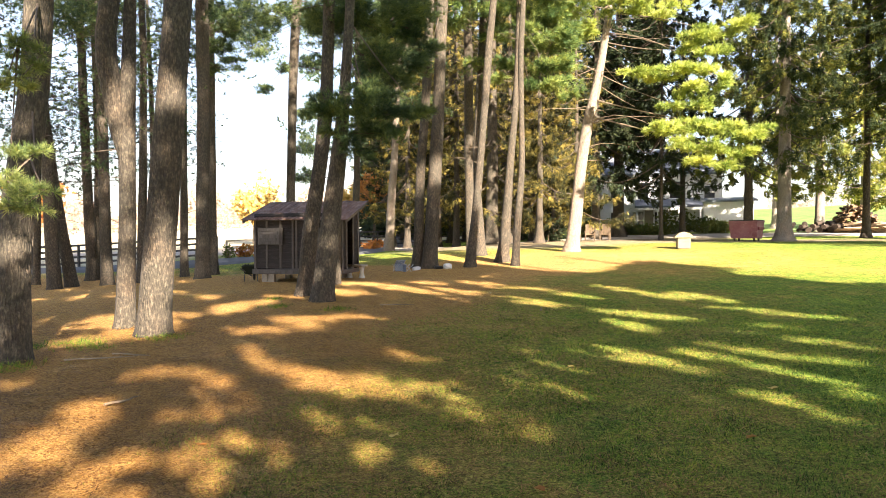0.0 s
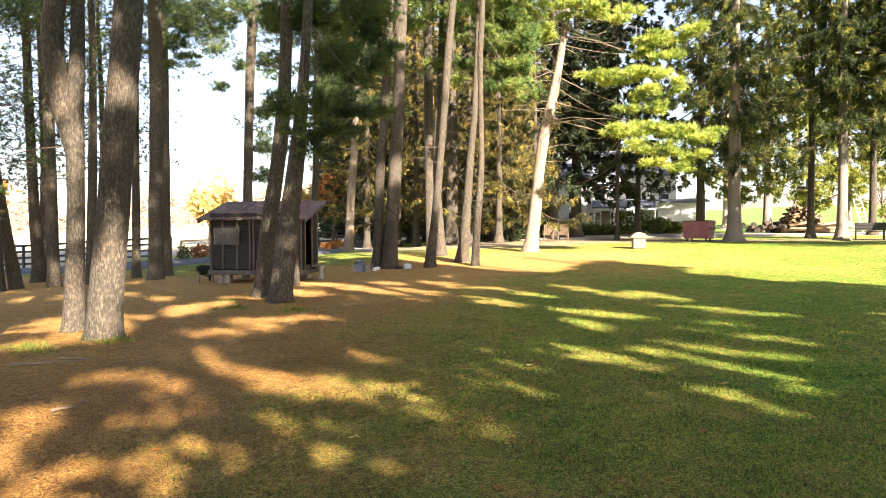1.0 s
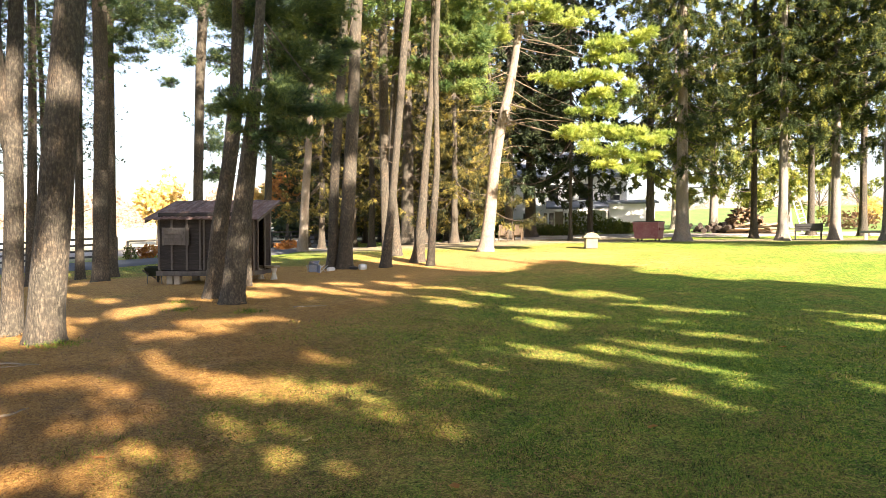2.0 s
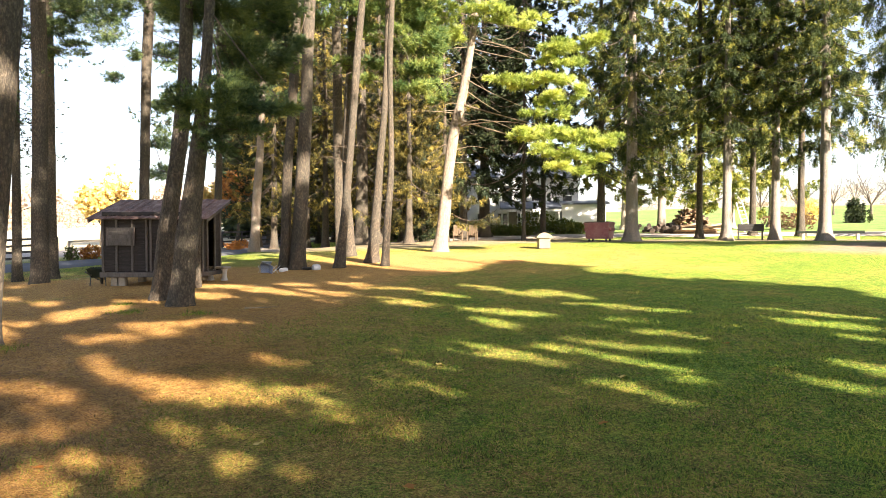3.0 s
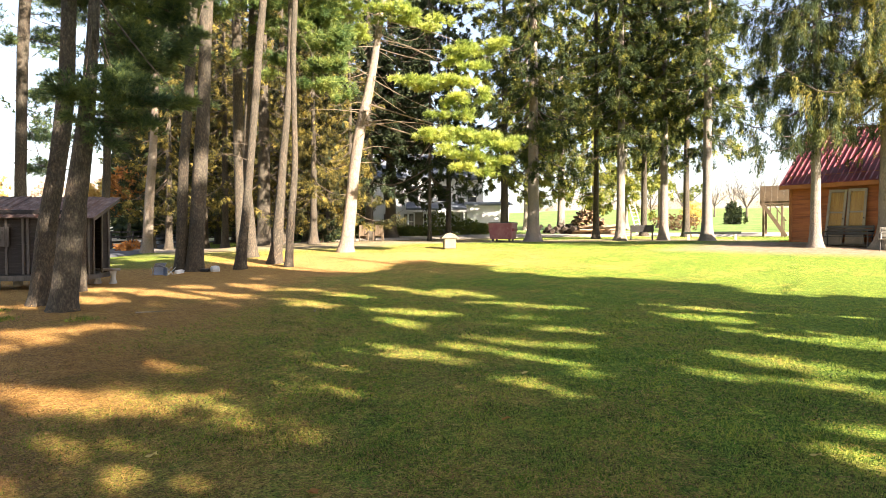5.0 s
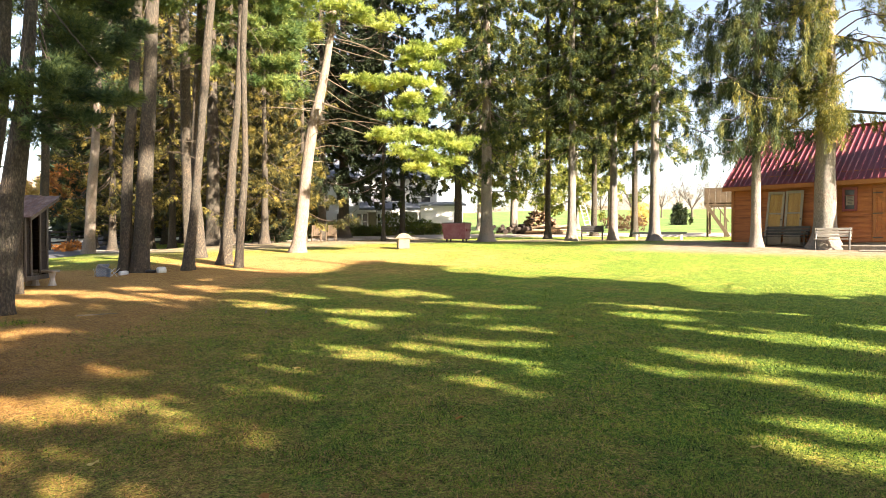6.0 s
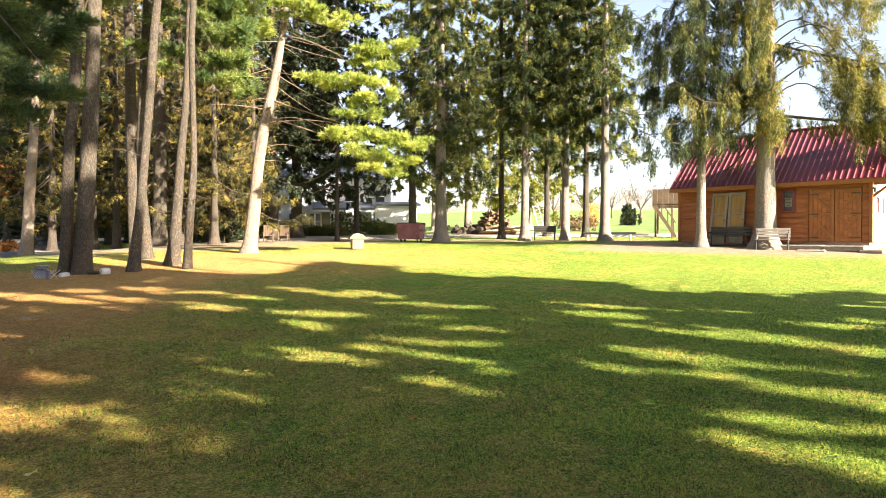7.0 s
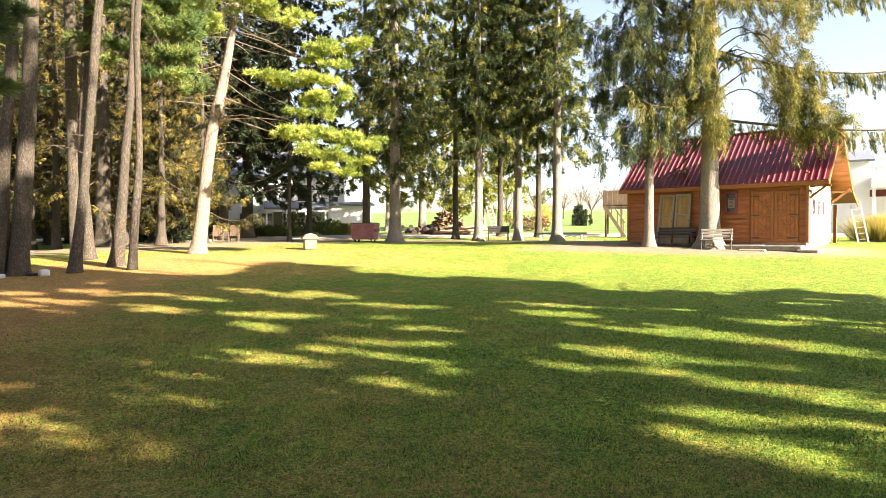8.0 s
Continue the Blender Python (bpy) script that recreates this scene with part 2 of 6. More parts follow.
GRAVEL_ROUTE = ((-30, 50), (-14, 47), (0, 46), (9, 45), (18, 43.5), (28, 39.5), (36, 33), (46, 25), (62, 12))


def ground_material():
    m, nt, bsdf = fresh("lawn_and_straw")
    v = coords(nt, (1, 1, 1), False)
    at = nt.nodes.new("ShaderNodeAttribute")
    at.attribute_name = "straw"
    soil = nt.nodes.new("ShaderNodeAttribute")
    soil.attribute_name = "soil"
    big = node(nt, "ShaderNodeTexNoise", Scale=0.55, Detail=6.0, Roughness=0.65)
    mid = node(nt, "ShaderNodeTexNoise", Scale=3.5, Detail=6.0, Roughness=0.7)
    fine = node(nt, "ShaderNodeTexNoise", Scale=45.0, Detail=6.0, Roughness=0.75)
    for n in (big, mid, fine):
        nt.links.new(v, n.inputs["Vector"])
    clump = node(nt, "ShaderNodeTexNoise", Scale=13.0, Detail=7.0, Roughness=0.8)
    nt.links.new(v, clump.inputs["Vector"])
    grass = ramp(nt, fine.outputs["Fac"], [(0.38, (0.016, 0.034, 0.006)), (0.5, (0.108, 0.198, 0.028)), (0.62, (0.30, 0.36, 0.055))])
    grass = blend(nt, 0.75, grass, ramp(nt, clump.outputs["Fac"], [(0.4, (0.3, 0.36, 0.32)), (0.6, (1.8, 1.65, 1.5))]), "MULTIPLY")
    grass = blend(nt, 0.7, grass, ramp(nt, mid.outputs["Fac"], [(0.3, (0.7, 0.85, 0.85)), (0.7, (1.4, 1.12, 0.85))]), "MULTIPLY")
    straw = ramp(nt, fine.outputs["Fac"], [(0.36, (0.11, 0.055, 0.019)), (0.5, (0.40, 0.225, 0.073)), (0.66, (0.67, 0.45, 0.165))])
    straw = blend(nt, 0.6, straw, ramp(nt, clump.outputs["Fac"], [(0.38, (0.5, 0.48, 0.45)), (0.6, (1.4, 1.4, 1.35))]), "MULTIPLY")
    straw = blend(nt, 0.7, straw, ramp(nt, mid.outputs["Fac"], [(0.3, (0.7, 0.68, 0.65)), (0.7, (1.2, 1.2, 1.15))]), "MULTIPLY")
    dirt = ramp(nt, mid.outputs["Fac"], [(0.3, (0.18, 0.125, 0.085)), (0.7, (0.33, 0.25, 0.18))])
    edge = nt.nodes.new("ShaderNodeMath")
    edge.operation = "MULTIPLY_ADD"
    edge.inputs[1].default_value = 1.5
    nt.links.new(big.outputs["Fac"], edge.inputs[0])
    nt.links.new(at.outputs["Fac"], edge.inputs[2])
    rough_edge = nt.nodes.new("ShaderNodeMath")
    rough_edge.operation = "MULTIPLY_ADD"
    rough_edge.inputs[1].default_value = 0.9
    nt.links.new(mid.outputs["Fac"], rough_edge.inputs[0])
    nt.links.new(edge.outputs[0], rough_edge.inputs[2])
    mr = nt.nodes.new("ShaderNodeMapRange")
    mr.inputs["From Min"].default_value, mr.inputs["From Max"].default_value = 1.27, 2.1
    nt.links.new(rough_edge.outputs[0], mr.inputs["Value"])
    col = blend(nt, mr.outputs[0], grass, straw)
    sm = nt.nodes.new("ShaderNodeMath")
    sm.operation = "MULTIPLY"
    nt.links.new(soil.outputs["Fac"], sm.inputs[0])
    nt.links.new(ramp(nt, mid.outputs["Fac"], [(0.25, (0.55, 0.55, 0.55)), (0.5, (1, 1, 1))]), sm.inputs[1])
    # sun glare on the far field put into its pale colour
    field_glare = nt.nodes.new("ShaderNodeAttribute")
    field_glare.attribute_name = "field_glare"
    col = blend(nt, field_glare.outputs["Fac"], col, ramp(nt, mid.outputs["Fac"], [(0.3, (0.42, 0.37, 0.24)), (0.7, (0.58, 0.52, 0.37))]))
    meadow = nt.nodes.new("ShaderNodeAttribute")
    meadow.attribute_name = "meadow"
    col = blend(nt, meadow.outputs["Fac"], col, ramp(nt, big.outputs["Fac"], [(0.35, (0.07, 0.14, 0.04)), (0.65, (0.19, 0.26, 0.08))]))
    nt.links.new(blend(nt, sm.outputs[0], col, dirt), bsdf.inputs["Base Color"])
    bsdf.inputs["Roughness"].default_value = 0.95
    bsdf.inputs["Specular IOR Level"].default_value = 0.15
    b = node(nt, "ShaderNodeBump", Strength=0.8, Distance=0.04)
    nt.links.new(fine.outputs["Fac"], b.inputs["Height"])
    nt.links.new(b.outputs["Normal"], bsdf.inputs["Normal"])
    return m


CABIN_YARD = ((17.5, 21.0), (24, 25), (30, 22), (29, 13), (25.8, 11.2), (22.0, 14.0), (19.6, 17.2))
SPRUCE_BED = ((13, 32.5), (17, 32), (23, 30), (27.5, 26.5), (30, 28), (27, 33), (20, 36), (14, 37))


HOUSE_YARD = ((-1, 31.5), (3, 30.5), (7, 30.2), (12, 33), (15.5, 33.5), (18, 40), (12, 43.5), (0, 43), (-3, 38))


def build_ground():
    xs, ys = grid_lines(-1400, 1400, -16, 30, 0.4), grid_lines(-1400, 1400, -2, 40, 0.4)
    gx, gy = np.meshgrid(xs, ys)
    z = terrain(gx, gy)
    near = np.hypot(gx, gy)
    lump = np.array([noise.noise(Vector((a * 0.35, b * 0.35, 0))) + 0.4 * noise.noise(Vector((a * 1.1, b * 1.1, 5))) if r < 60 else 0.0
                     for a, b, r in zip(gx.ravel(), gy.ravel(), near.ravel())]).reshape(gx.shape)
    z = z + 0.035 * lump
    nx, ny = len(xs), len(ys)
    vs = np.stack([gx, gy, z], -1).reshape(-1, 3)
    fs = [(j * nx + i, j * nx + i + 1, (j + 1) * nx + i + 1, (j + 1) * nx + i) for j in range(ny - 1) for i in range(nx - 1)]
    ob = part("ground", (vs.tolist(), fs), ground_material(), smooth=True)
    depth = inside_depth(gx, gy, STRAW_EDGE)
    straw = np.where(depth > 0, np.clip(0.58 + depth / 3.2, 0, 1), 0.58 * np.exp(np.minimum(depth, 0) / 4.2))
    soil = np.maximum.reduce([k * np.clip(0.5 + inside_depth(gx, gy, edge) / 2.3, 0, 1)
                              for k, edge in ((1.0, CABIN_YARD), (0.8, SPRUCE_BED), (0.85, HOUSE_YARD))])
    # where the far field is paled for glare, with a trace beyond the drive
    field_glare = smooth(34, 41, -gx * C35 + gy * S35) * smooth(36, 42, gy - 0.25 * gx)
    field_glare = np.maximum(field_glare, 0.05 * smooth(54, 75, gx * S35 + gy * C35))
    for name, values in (("straw", straw), ("soil", soil), ("field_glare", field_glare), ("meadow", smooth(46, 54, gx * S35 + gy * C35) * smooth(16, 30, gx) * 0.85)):
        a = ob.data.attributes.new(name, "FLOAT", "POINT")
        a.data.foreach_set("value", values.astype(np.float32).ravel())
    return tagged(ob, "mown lawn with fallen orange pine needles under the trees", "ground", kind="structure")


ground = build_ground()


def strip(name, route, width, lift, material, label, category):
    """A road laid over the ground along a route."""
    pts = []
    for (ax, ay), (bx, by) in zip(route, route[1:]):
        n = max(2, int(math.hypot(bx - ax, by - ay) / 1.5))
        pts += [(ax + (bx - ax) * k / n, ay + (by - ay) * k / n) for k in range(n)]
    pts.append(route[-1])
    vs, fs, c = [], [], 7
    for i, (x, y) in enumerate(pts):
        a, b = pts[max(0, i - 3)], pts[min(len(pts) - 1, i + 3)]
        t = Vector((b[0] - a[0], b[1] - a[1])).normalized()
        for k in range(c):
            o = (k / (c - 1) - 0.5) * (width + 0.7 * noise.noise(Vector((x * 0.2, y * 0.2, k))))
            px, py = x - t.y * o, y + t.x * o
            vs.append((px, py, ground_z(px, py) + (lift if 0 < k < c - 1 else -0.05)))
    for i in range(len(pts) - 1):
        for k in range(c - 1):
            fs.append((i * c + k, i * c + k + 1, (i + 1) * c + k + 1, (i + 1) * c + k))
    return tagged(part(name, (vs, fs), material, smooth=True), label, category, kind="structure")


asphalt = surface("asphalt", [(0.055, 0.058, 0.065), (0.085, 0.088, 0.095)], 1.2, 60)
gravel = surface("gravel", [(0.30, 0.25, 0.20), (0.44, 0.39, 0.33)], 0.8, 25, bump=0.6, depth=0.03)
strip("road", ((-70, 20), (-40, 29), (-23.5, 36), (-12, 37.5), (-6, 41), (-4, 60), (-5, 110)), 4.6, 0.10, asphalt,
      "grey asphalt lane running past the pine grove", "road")
strip("driveway", GRAVEL_ROUTE, 6.5, 0.09, gravel, "pale gravel driveway in front of the house", "driveway")

# ---- trees ----
def rand_unit(rng, n):
    v = rng.normal(size=(n, 3))
    return v / np.linalg.norm(v, axis=1, keepdims=True)


def blades(rng, points, ways, count, length, width, spread):
    """Bursts of narrow blades: `count` at each point, along its way with some spread."""
    n = len(points) * count
    p = np.repeat(points, count, 0)
    d = np.repeat(ways, count, 0) + spread * rand_unit(rng, n)
    d /= np.linalg.norm(d, axis=1, keepdims=True)
    s = np.cross(d, rand_unit(rng, n))
    s /= np.linalg.norm(s, axis=1, keepdims=True) + 1e-9
    ln = (length * rng.uniform(0.65, 1.2, n))[:, None]
    w = (width * rng.uniform(0.7, 1.3, n))[:, None]
    base = p + d * ln * 0.05
    return np.stack([base - s * w / 2, base + s * w / 2, p + d * ln], 1)


def trunk_path(height, lean, bend, rng, steps=14):
    pts = []
    for i in range(steps + 1):
        h = height * (i / steps) ** 1.25
        k = h / height
        pts.append(Vector((lean[0] * h + bend[0] * math.sin(k * 5.0) , lean[1] * h + bend[1] * math.sin(k * 4.1 + 0.6) - bend[1] * math.sin(0.6), h)))
    return pts


def along(path, h):
    for a, b in zip(path, path[1:]):
        if b.z >= h:
            t = (h - a.z) / max(1e-6, b.z - a.z)
            return a.lerp(b, t)
    return path[-1].copy()


def trunk_geo(path, radius, flare=1.3, top=0.25, sides=18, seed=0.0, power=1.4):
    height = path[-1].z
    fine = [Vector(path[0]) - Vector((0, 0, 0.25))] + [along(path, h) for h in (0.0, 0.12, 0.3, 0.6, 1.0)] + \
           [along(path, 1.0 + (height - 1.0) * (k / 22)) for k in range(1, 23)]
    radii = []
    for p in fine:
        h = max(p.z, 0)
        radii.append(radius * ((1 - (1 - top) * (h / height) ** power) + (flare - 1) * math.exp(-h / 0.35)))
    return Geo().tube(fine, radii, sides, 0.13, seed)


def swayed_trunk(x, y, profile, height, seed):
    """Trunk line and radii from (height, sideways shift, radius) as seen across the lawn; above the last one it runs on, tapering."""
    hs, ds, rs = (list(c) for c in zip(*profile))
    slope = (ds[-1] - ds[-2]) / (hs[-1] - hs[-2]) * 0.6
    hs += [0.5 * (hs[-1] + height), height]
    ds += [ds[-1] + slope * (hs[-2] - hs[-3]), ds[-1] + slope * (height - hs[-3])]
    rs += [rs[-1] * 0.7, rs[-1] * 0.2]
    k = np.array([-0.25, 0.0, 0.1, 0.22, 0.4, 0.65] + list(np.linspace(1.0, height, 34)))
    grid = np.linspace(0, height, 240)
    soft = np.exp(-0.5 * (np.arange(-14, 15) / 5.0) ** 2)
    pad = np.concatenate([np.full(14, ds[0]) - np.arange(14, 0, -1) * grid[1] * (ds[1] - ds[0]) / (hs[1] - hs[0]), np.interp(grid, hs, ds), np.full(14, ds[-1])])
    d = np.interp(k, grid, np.convolve(pad, soft / soft.sum(), "valid"))
    r = 0.91 * np.interp(k, hs, rs) * (1 + 0.14 * np.exp(-np.maximum(k, 0) / 0.1))
    az = math.atan2(x, y)
    line = [Vector((math.cos(az) * a, -math.sin(az) * a, h)) for a, h in zip(d, k)]
    return line, Geo().tube(line, r, 20, 0.11, seed)


def limb(geo, a, b, sag, radius, sides=5, n=5):
    a, b = Vector(a), Vector(b)
    pts = []
    for k in range(n + 1):
        t = k / n
        p = a.lerp(b, t)
        p.z -= sag * math.sin(math.pi * t) * (b - a).length
        pts.append(p)
    geo.tube(pts, [radius * (1 - 0.75 * k / n) for k in range(n + 1)], sides, caps=False)
    return pts


def pine(name, x, y, radius, lean=(0, 0), bend=(0.1, 0.1), height=21.0, crown_from=7.0, plumes=26, reach=3.4, tufts=130, stubs=8,
         extra=(), seed=1, blade=(0.24, 0.027, 11), needles=None, label="tall white pine with furrowed grey bark in the needle-covered grove",
         group="pines of the grove", keep=None, limbs=None, bark=None, profile=None, second=None, shape=1.0):
    """A white pine: bare furrowed trunk, dead stubs, level limbs that carry flat plumes of needles."""
    rng = np.random.default_rng(seed)
    root = thing(name, pose(x, y, ground_z(x, y)), label, "tree", group)
    path = trunk_path(height, lean, bend, rng)
    geo = None
    if profile:
        path, geo = swayed_trunk(x, y, profile, height, seed * 1.7)
    part("trunk", (geo or trunk_geo(path, radius, seed=seed * 1.7)).data, bark or pine_bark, root, smooth=True)
    if second:
        side = Vector((math.cos(math.atan2(x, y)), -math.sin(math.atan2(x, y)), 0))
        line = [side * d + Vector((0, 0, h)) for h, d, r in second]
        part("second_stem", Geo().tube(line, [r for h, d, r in second], 16, 0.1, seed).data, bark or pine_bark, root, smooth=True)
    fine_to = 3.0 + 0.42 * math.hypot(x, y) if keep is None else height
    wood = Geo()
    spots = []
    for k in range(plumes):
        h = crown_from + (height - crown_from) * ((k + rng.uniform(0, 1)) / plumes)
        a = rng.uniform(0, 2 * math.pi)
        fade = math.sqrt(max(0.06, 1 - (h - crown_from) / (height - crown_from + 1.0)))
        d = reach * fade * rng.uniform(0.55, 1.1)
        c = along(path, h) + Vector((math.cos(a) * d, math.sin(a) * d, 0.12 * d))
        spots.append((c, rng.uniform(0.9, 1.5) * fade + 0.35, along(path, h), False))
    for (ex, ey, ez, er) in extra:
        c = Vector((ex, ey, ez))
        spots.append((c, er, along(path, max(1.0, min(height - 1, ez + rng.uniform(0.6, 2.6)))), True))
    tri = []
    for i, (c, size, root_point, dense) in enumerate(spots):
        if dense and i % 3 and spots[i - 1][3]:
            limb(wood, spots[i - 1][0], c, rng.uniform(-0.05, 0.05), 0.014, 3, 3)
        else:
            limb(wood, root_point, c, rng.uniform(-0.10, 0.04), 0.010 + 0.0032 * (c - root_point).length, 5 if stubs else 3)
        coarse = c.z > fine_to
        twigs = max(3, int(6 * size)) if stubs and not coarse else 1
        out = (c - root_point)
        out.z = 0
        out = out.normalized() if out.length > 0.01 else Vector((1, 0, 0))
        n = max(10, int(tufts * (0.16 if coarse else 1.0) * size * size)) if not dense else int(270 * (size * size + 0.4 * size))
        # each plume is a set of flat sprays with gaps between them
        m = max(3, int(4 + 7 * size))
        spray = rand_unit(rng, m) * (rng.uniform(0.1, 1, m) ** 0.5)[:, None] * np.array([size, size, size * 0.5])
        wide = size * rng.uniform(0.3, 0.58, m) + 0.06
        pick = rng.integers(0, m, n)
        if keep is not None:
            spray, wide = spray * 0.0, np.full(m, size)
        q = spray[pick] + rand_unit(rng, n) * (rng.uniform(0.1, 1, n) ** 0.5 * wide[pick])[:, None] * np.array([1.15, 1.15, 0.38])
        pts = q + np.array(c)
        ways = q * np.array([0.6, 0.6, 0.4]) / size + np.array([out.x * 0.35, out.y * 0.35, 0.35])
        if keep is not None:
            ok = keep(pts + np.array((x, y, ground_z(x, y))))
            pts, ways = pts[ok], ways[ok]
        if len(pts):
            k = 1.5 if coarse else 1.0
            tri.append(blades(rng, pts, ways, blade[2], blade[0] * k, blade[1] * k, 0.75))
        for k in range(twigs):
            e = c + Vector(rand_unit(rng, 1)[0] * np.array([size, size, size * 0.3])) * 0.8
            limb(wood, c - out * size * 0.6 * rng.uniform(0, 1), e, 0.03, 0.012, 3, 2)
    for k in range(stubs):
        h = rng.uniform(2.2, max(3.0, min(crown_from + 1, height * 0.5))) if stubs < 30 else rng.uniform(2.6, 10.5)
        a = rng.uniform(0, 2 * math.pi)
        p = along(path, h)
        ln = rng.uniform(0.15, 1.6) * (0.4 + h / 8) * (1.25 if stubs >= 30 else 1.0)
        limb(wood, p, p + Vector((math.cos(a) * ln, math.sin(a) * ln, rng.uniform(-0.45, 0.2) * ln)), rng.uniform(-0.12, 0.08), 0.013 if stubs < 30 else 0.018, 4)
    tagged(part("limbwork", wood.data, limbs or twig_wood, root), kind="stuff")
    if tri:
        tagged(triangles("crown", np.concatenate(tri), needles or pine_needles, root), kind="stuff")
    return root


def spruce(name, x, y, radius, height=20.0, first=2.6, reach=4.4, gap=0.115, lean=(0, 0), seed=1, strands=105, needles=None, sides=None,
           skirt=1.0, blade=(0.18, 0.044), dense=9, fall=1.0, rugged=0.0, long_limbs=(), spread=0.36, label="tall Norway spruce with hanging dark green branches beside the lawn", group="spruces along the drive", keep=None, low_thin=0.0, ropes=(), slant=1.5, bark=None):
    """A Norway spruce: flared trunk, drooping limbs that turn up at the tips, and curtains of hanging twigs."""
    rng = np.random.default_rng(seed)
    root = thing(name, pose(x, y, ground_z(x, y)), label, "tree", group)
    path = trunk_path(height, lean, (0.05, 0.05), rng)
    part("trunk", trunk_geo(path, radius, 1.75, 0.12, 18, seed * 2.3, 0.85).data, bark or spruce_bark, root, smooth=True)
    wood, tri = Geo(), []
    fine_to = 3.0 + 0.42 * math.hypot(x, y)
    plan, h = [], first
    while h < height - 0.6:
        k = (h - first) / (height - first)
        plan.append((h, (1 - low_thin + low_thin * float(smooth(0.0, 0.26, k))) * reach * (1 - k) ** 0.75 * rng.uniform(0.6 - rugged, 1.1 + rugged) * (skirt if k < 0.08 else 1.0),
                     rng.uniform(0, 2 * math.pi) if sides is None else radians(rng.choice(sides) + rng.uniform(-40, 40))))
        h += gap * rng.uniform(0.5, 1.4) * (1.3 - 0.5 * float(smooth(0.0, 0.25, k)) + 0.7 * float(smooth(0.45, 1.0, k))) * (3.2 if h > fine_to + 1.5 else 1.0)
    plan = [(h, ln, a, rng.uniform(0.26, 0.52), 0.16) for h, ln, a in plan] + [(h, ln, radians(turn), rng.uniform(0.06, 0.2), rng.uniform(-0.1, 0.03)) for h, ln, turn in long_limbs]
    for h, ln, a, droop, lift in plan:
        k = max(0.0, (h - first) / (height - first))
        o = along(path, h)
        pts = []
        for j in range(7):
            t = j / 6
            pts.append(o + Vector((math.cos(a) * ln * t, math.sin(a) * ln * t, ln * (-droop * math.sin(t * 2.3) * 0.9 + lift * t * t))))
        wood.tube(pts, [0.028 * (1.1 - j / 7) * (0.5 + ln / 5) for j in range(7)], 4, caps=False)
        n = max(4, int(strands * ln / reach * 1.3))
        # side sprays along the limb, with gaps between them
        if lift < 0.1:
            n = int(n * 3.2)
        knots = max(3, n // 8) if lift > 0.1 else n
        knot = rng.integers(0, knots, n)
        t = np.clip(rng.uniform(0.05, 1.0, knots)[knot] + rng.normal(0, 0.035, n), 0.03, 1.0)
        base = np.array([np.array(pts[min(5, int(u * 6))].lerp(pts[min(5, int(u * 6)) + 1], u * 6 - min(5, int(u * 6)))) for u in t])
        side = (rng.normal(0, spread, knots)[knot] + rng.normal(0, 0.07, n)) * (1.1 - 0.6 * t) * min(1.8, ln * 0.5)
        base[:, 0] += -math.sin(a) * side
        base[:, 1] += math.cos(a) * side
        base[:, 2] -= np.abs(side) * 0.22
        hang = fall * rng.uniform(0.15, 0.7, n) ** (1.0 if lift > 0.1 else 1.8) * (0.45 + 0.55 * (1 - k))
        if keep is not None:
            ok = keep(base + np.array((x, y, ground_z(x, y))))
            base, hang = base[ok], hang[ok]
        if len(base):
            wide = 1.6 if h > fine_to else 1.0
            out = np.array([math.cos(a), math.sin(a), 0])
            # hanging twigs, each clothed with short needles all the way down
            m = int(len(base) * dense / wide * (1.7 if lift < 0.1 else 1.0))
            pick = rng.choice(len(base), m, p=hang / hang.sum())
            drop = rng.uniform(0, 1, m) ** 0.8
            at_twig = base[pick] + rng.normal(0, 0.025, (m, 3))
            at_twig[:, 2] -= drop * hang[pick]
            at_twig += (out * 0.12)[None] * drop[:, None]
            tri.append(blades(rng, at_twig, np.tile(out * 0.25 * slant + np.array([0, 0, -0.9 / slant]), (m, 1)), 1, blade[0] * wide, blade[1] * wide, 0.5 * slant))
            tri.append(blades(rng, base, np.tile(out * 0.9 + np.array([0, 0, -0.25]), (len(base), 1)), 1, blade[0] * 1.3 * wide, blade[1] * 1.2 * wide, 0.7))
    # arching limbs hung with long ropes of needles
    for h, ln, turn, drop in ropes:
        a = radians(turn)
        o = along(path, h)
        arch = [o + Vector((math.cos(a) * ln * t, math.sin(a) * ln * t, ln * (0.26 * math.sin(math.pi * min(1.0, 1.25 * t)) - drop * t * t))) for t in np.linspace(0, 1, 10)]
        wood.tube(arch, [0.034 - 0.0028 * j for j in range(10)], 5, caps=False)
        spots = np.array(arch)
        for k in range(int(3 + 2.3 * ln)):
            u = rng.uniform(0.3 if ln < 3 else 0.62, 1.0) * 9
            j = min(8, int(u))
            base = spots[j] + (spots[j + 1] - spots[j]) * (u - j) + rng.normal(0, 0.16, 3) * np.array([1, 1, 0.3])
            fall_to = rng.uniform(0.3, 1.0) ** 1.7 * (1.9 if u > 5 else 1.0)
            m = int(80 + 170 * fall_to)
            f = rng.uniform(0, 1, m)
            ring = rng.normal(0, 1, (m, 2)) * (0.085 * (1 - 0.6 * f) + 0.02)[:, None]
            sway = rng.normal(0, 0.1, 2)
            at_rope = np.column_stack([base[0] + ring[:, 0] + sway[0] * f, base[1] + ring[:, 1] + sway[1] * f, base[2] - f * fall_to])
            tri.append(blades(rng, at_rope, np.column_stack([ring * 5, np.full(m, -0.8)]), 1, 0.16, 0.026, 0.55))
        m = int(70 * ln)
        u = rng.uniform(2.0 if ln < 3 else 4.5, 9, m)
        j = np.minimum(8, u.astype(int))
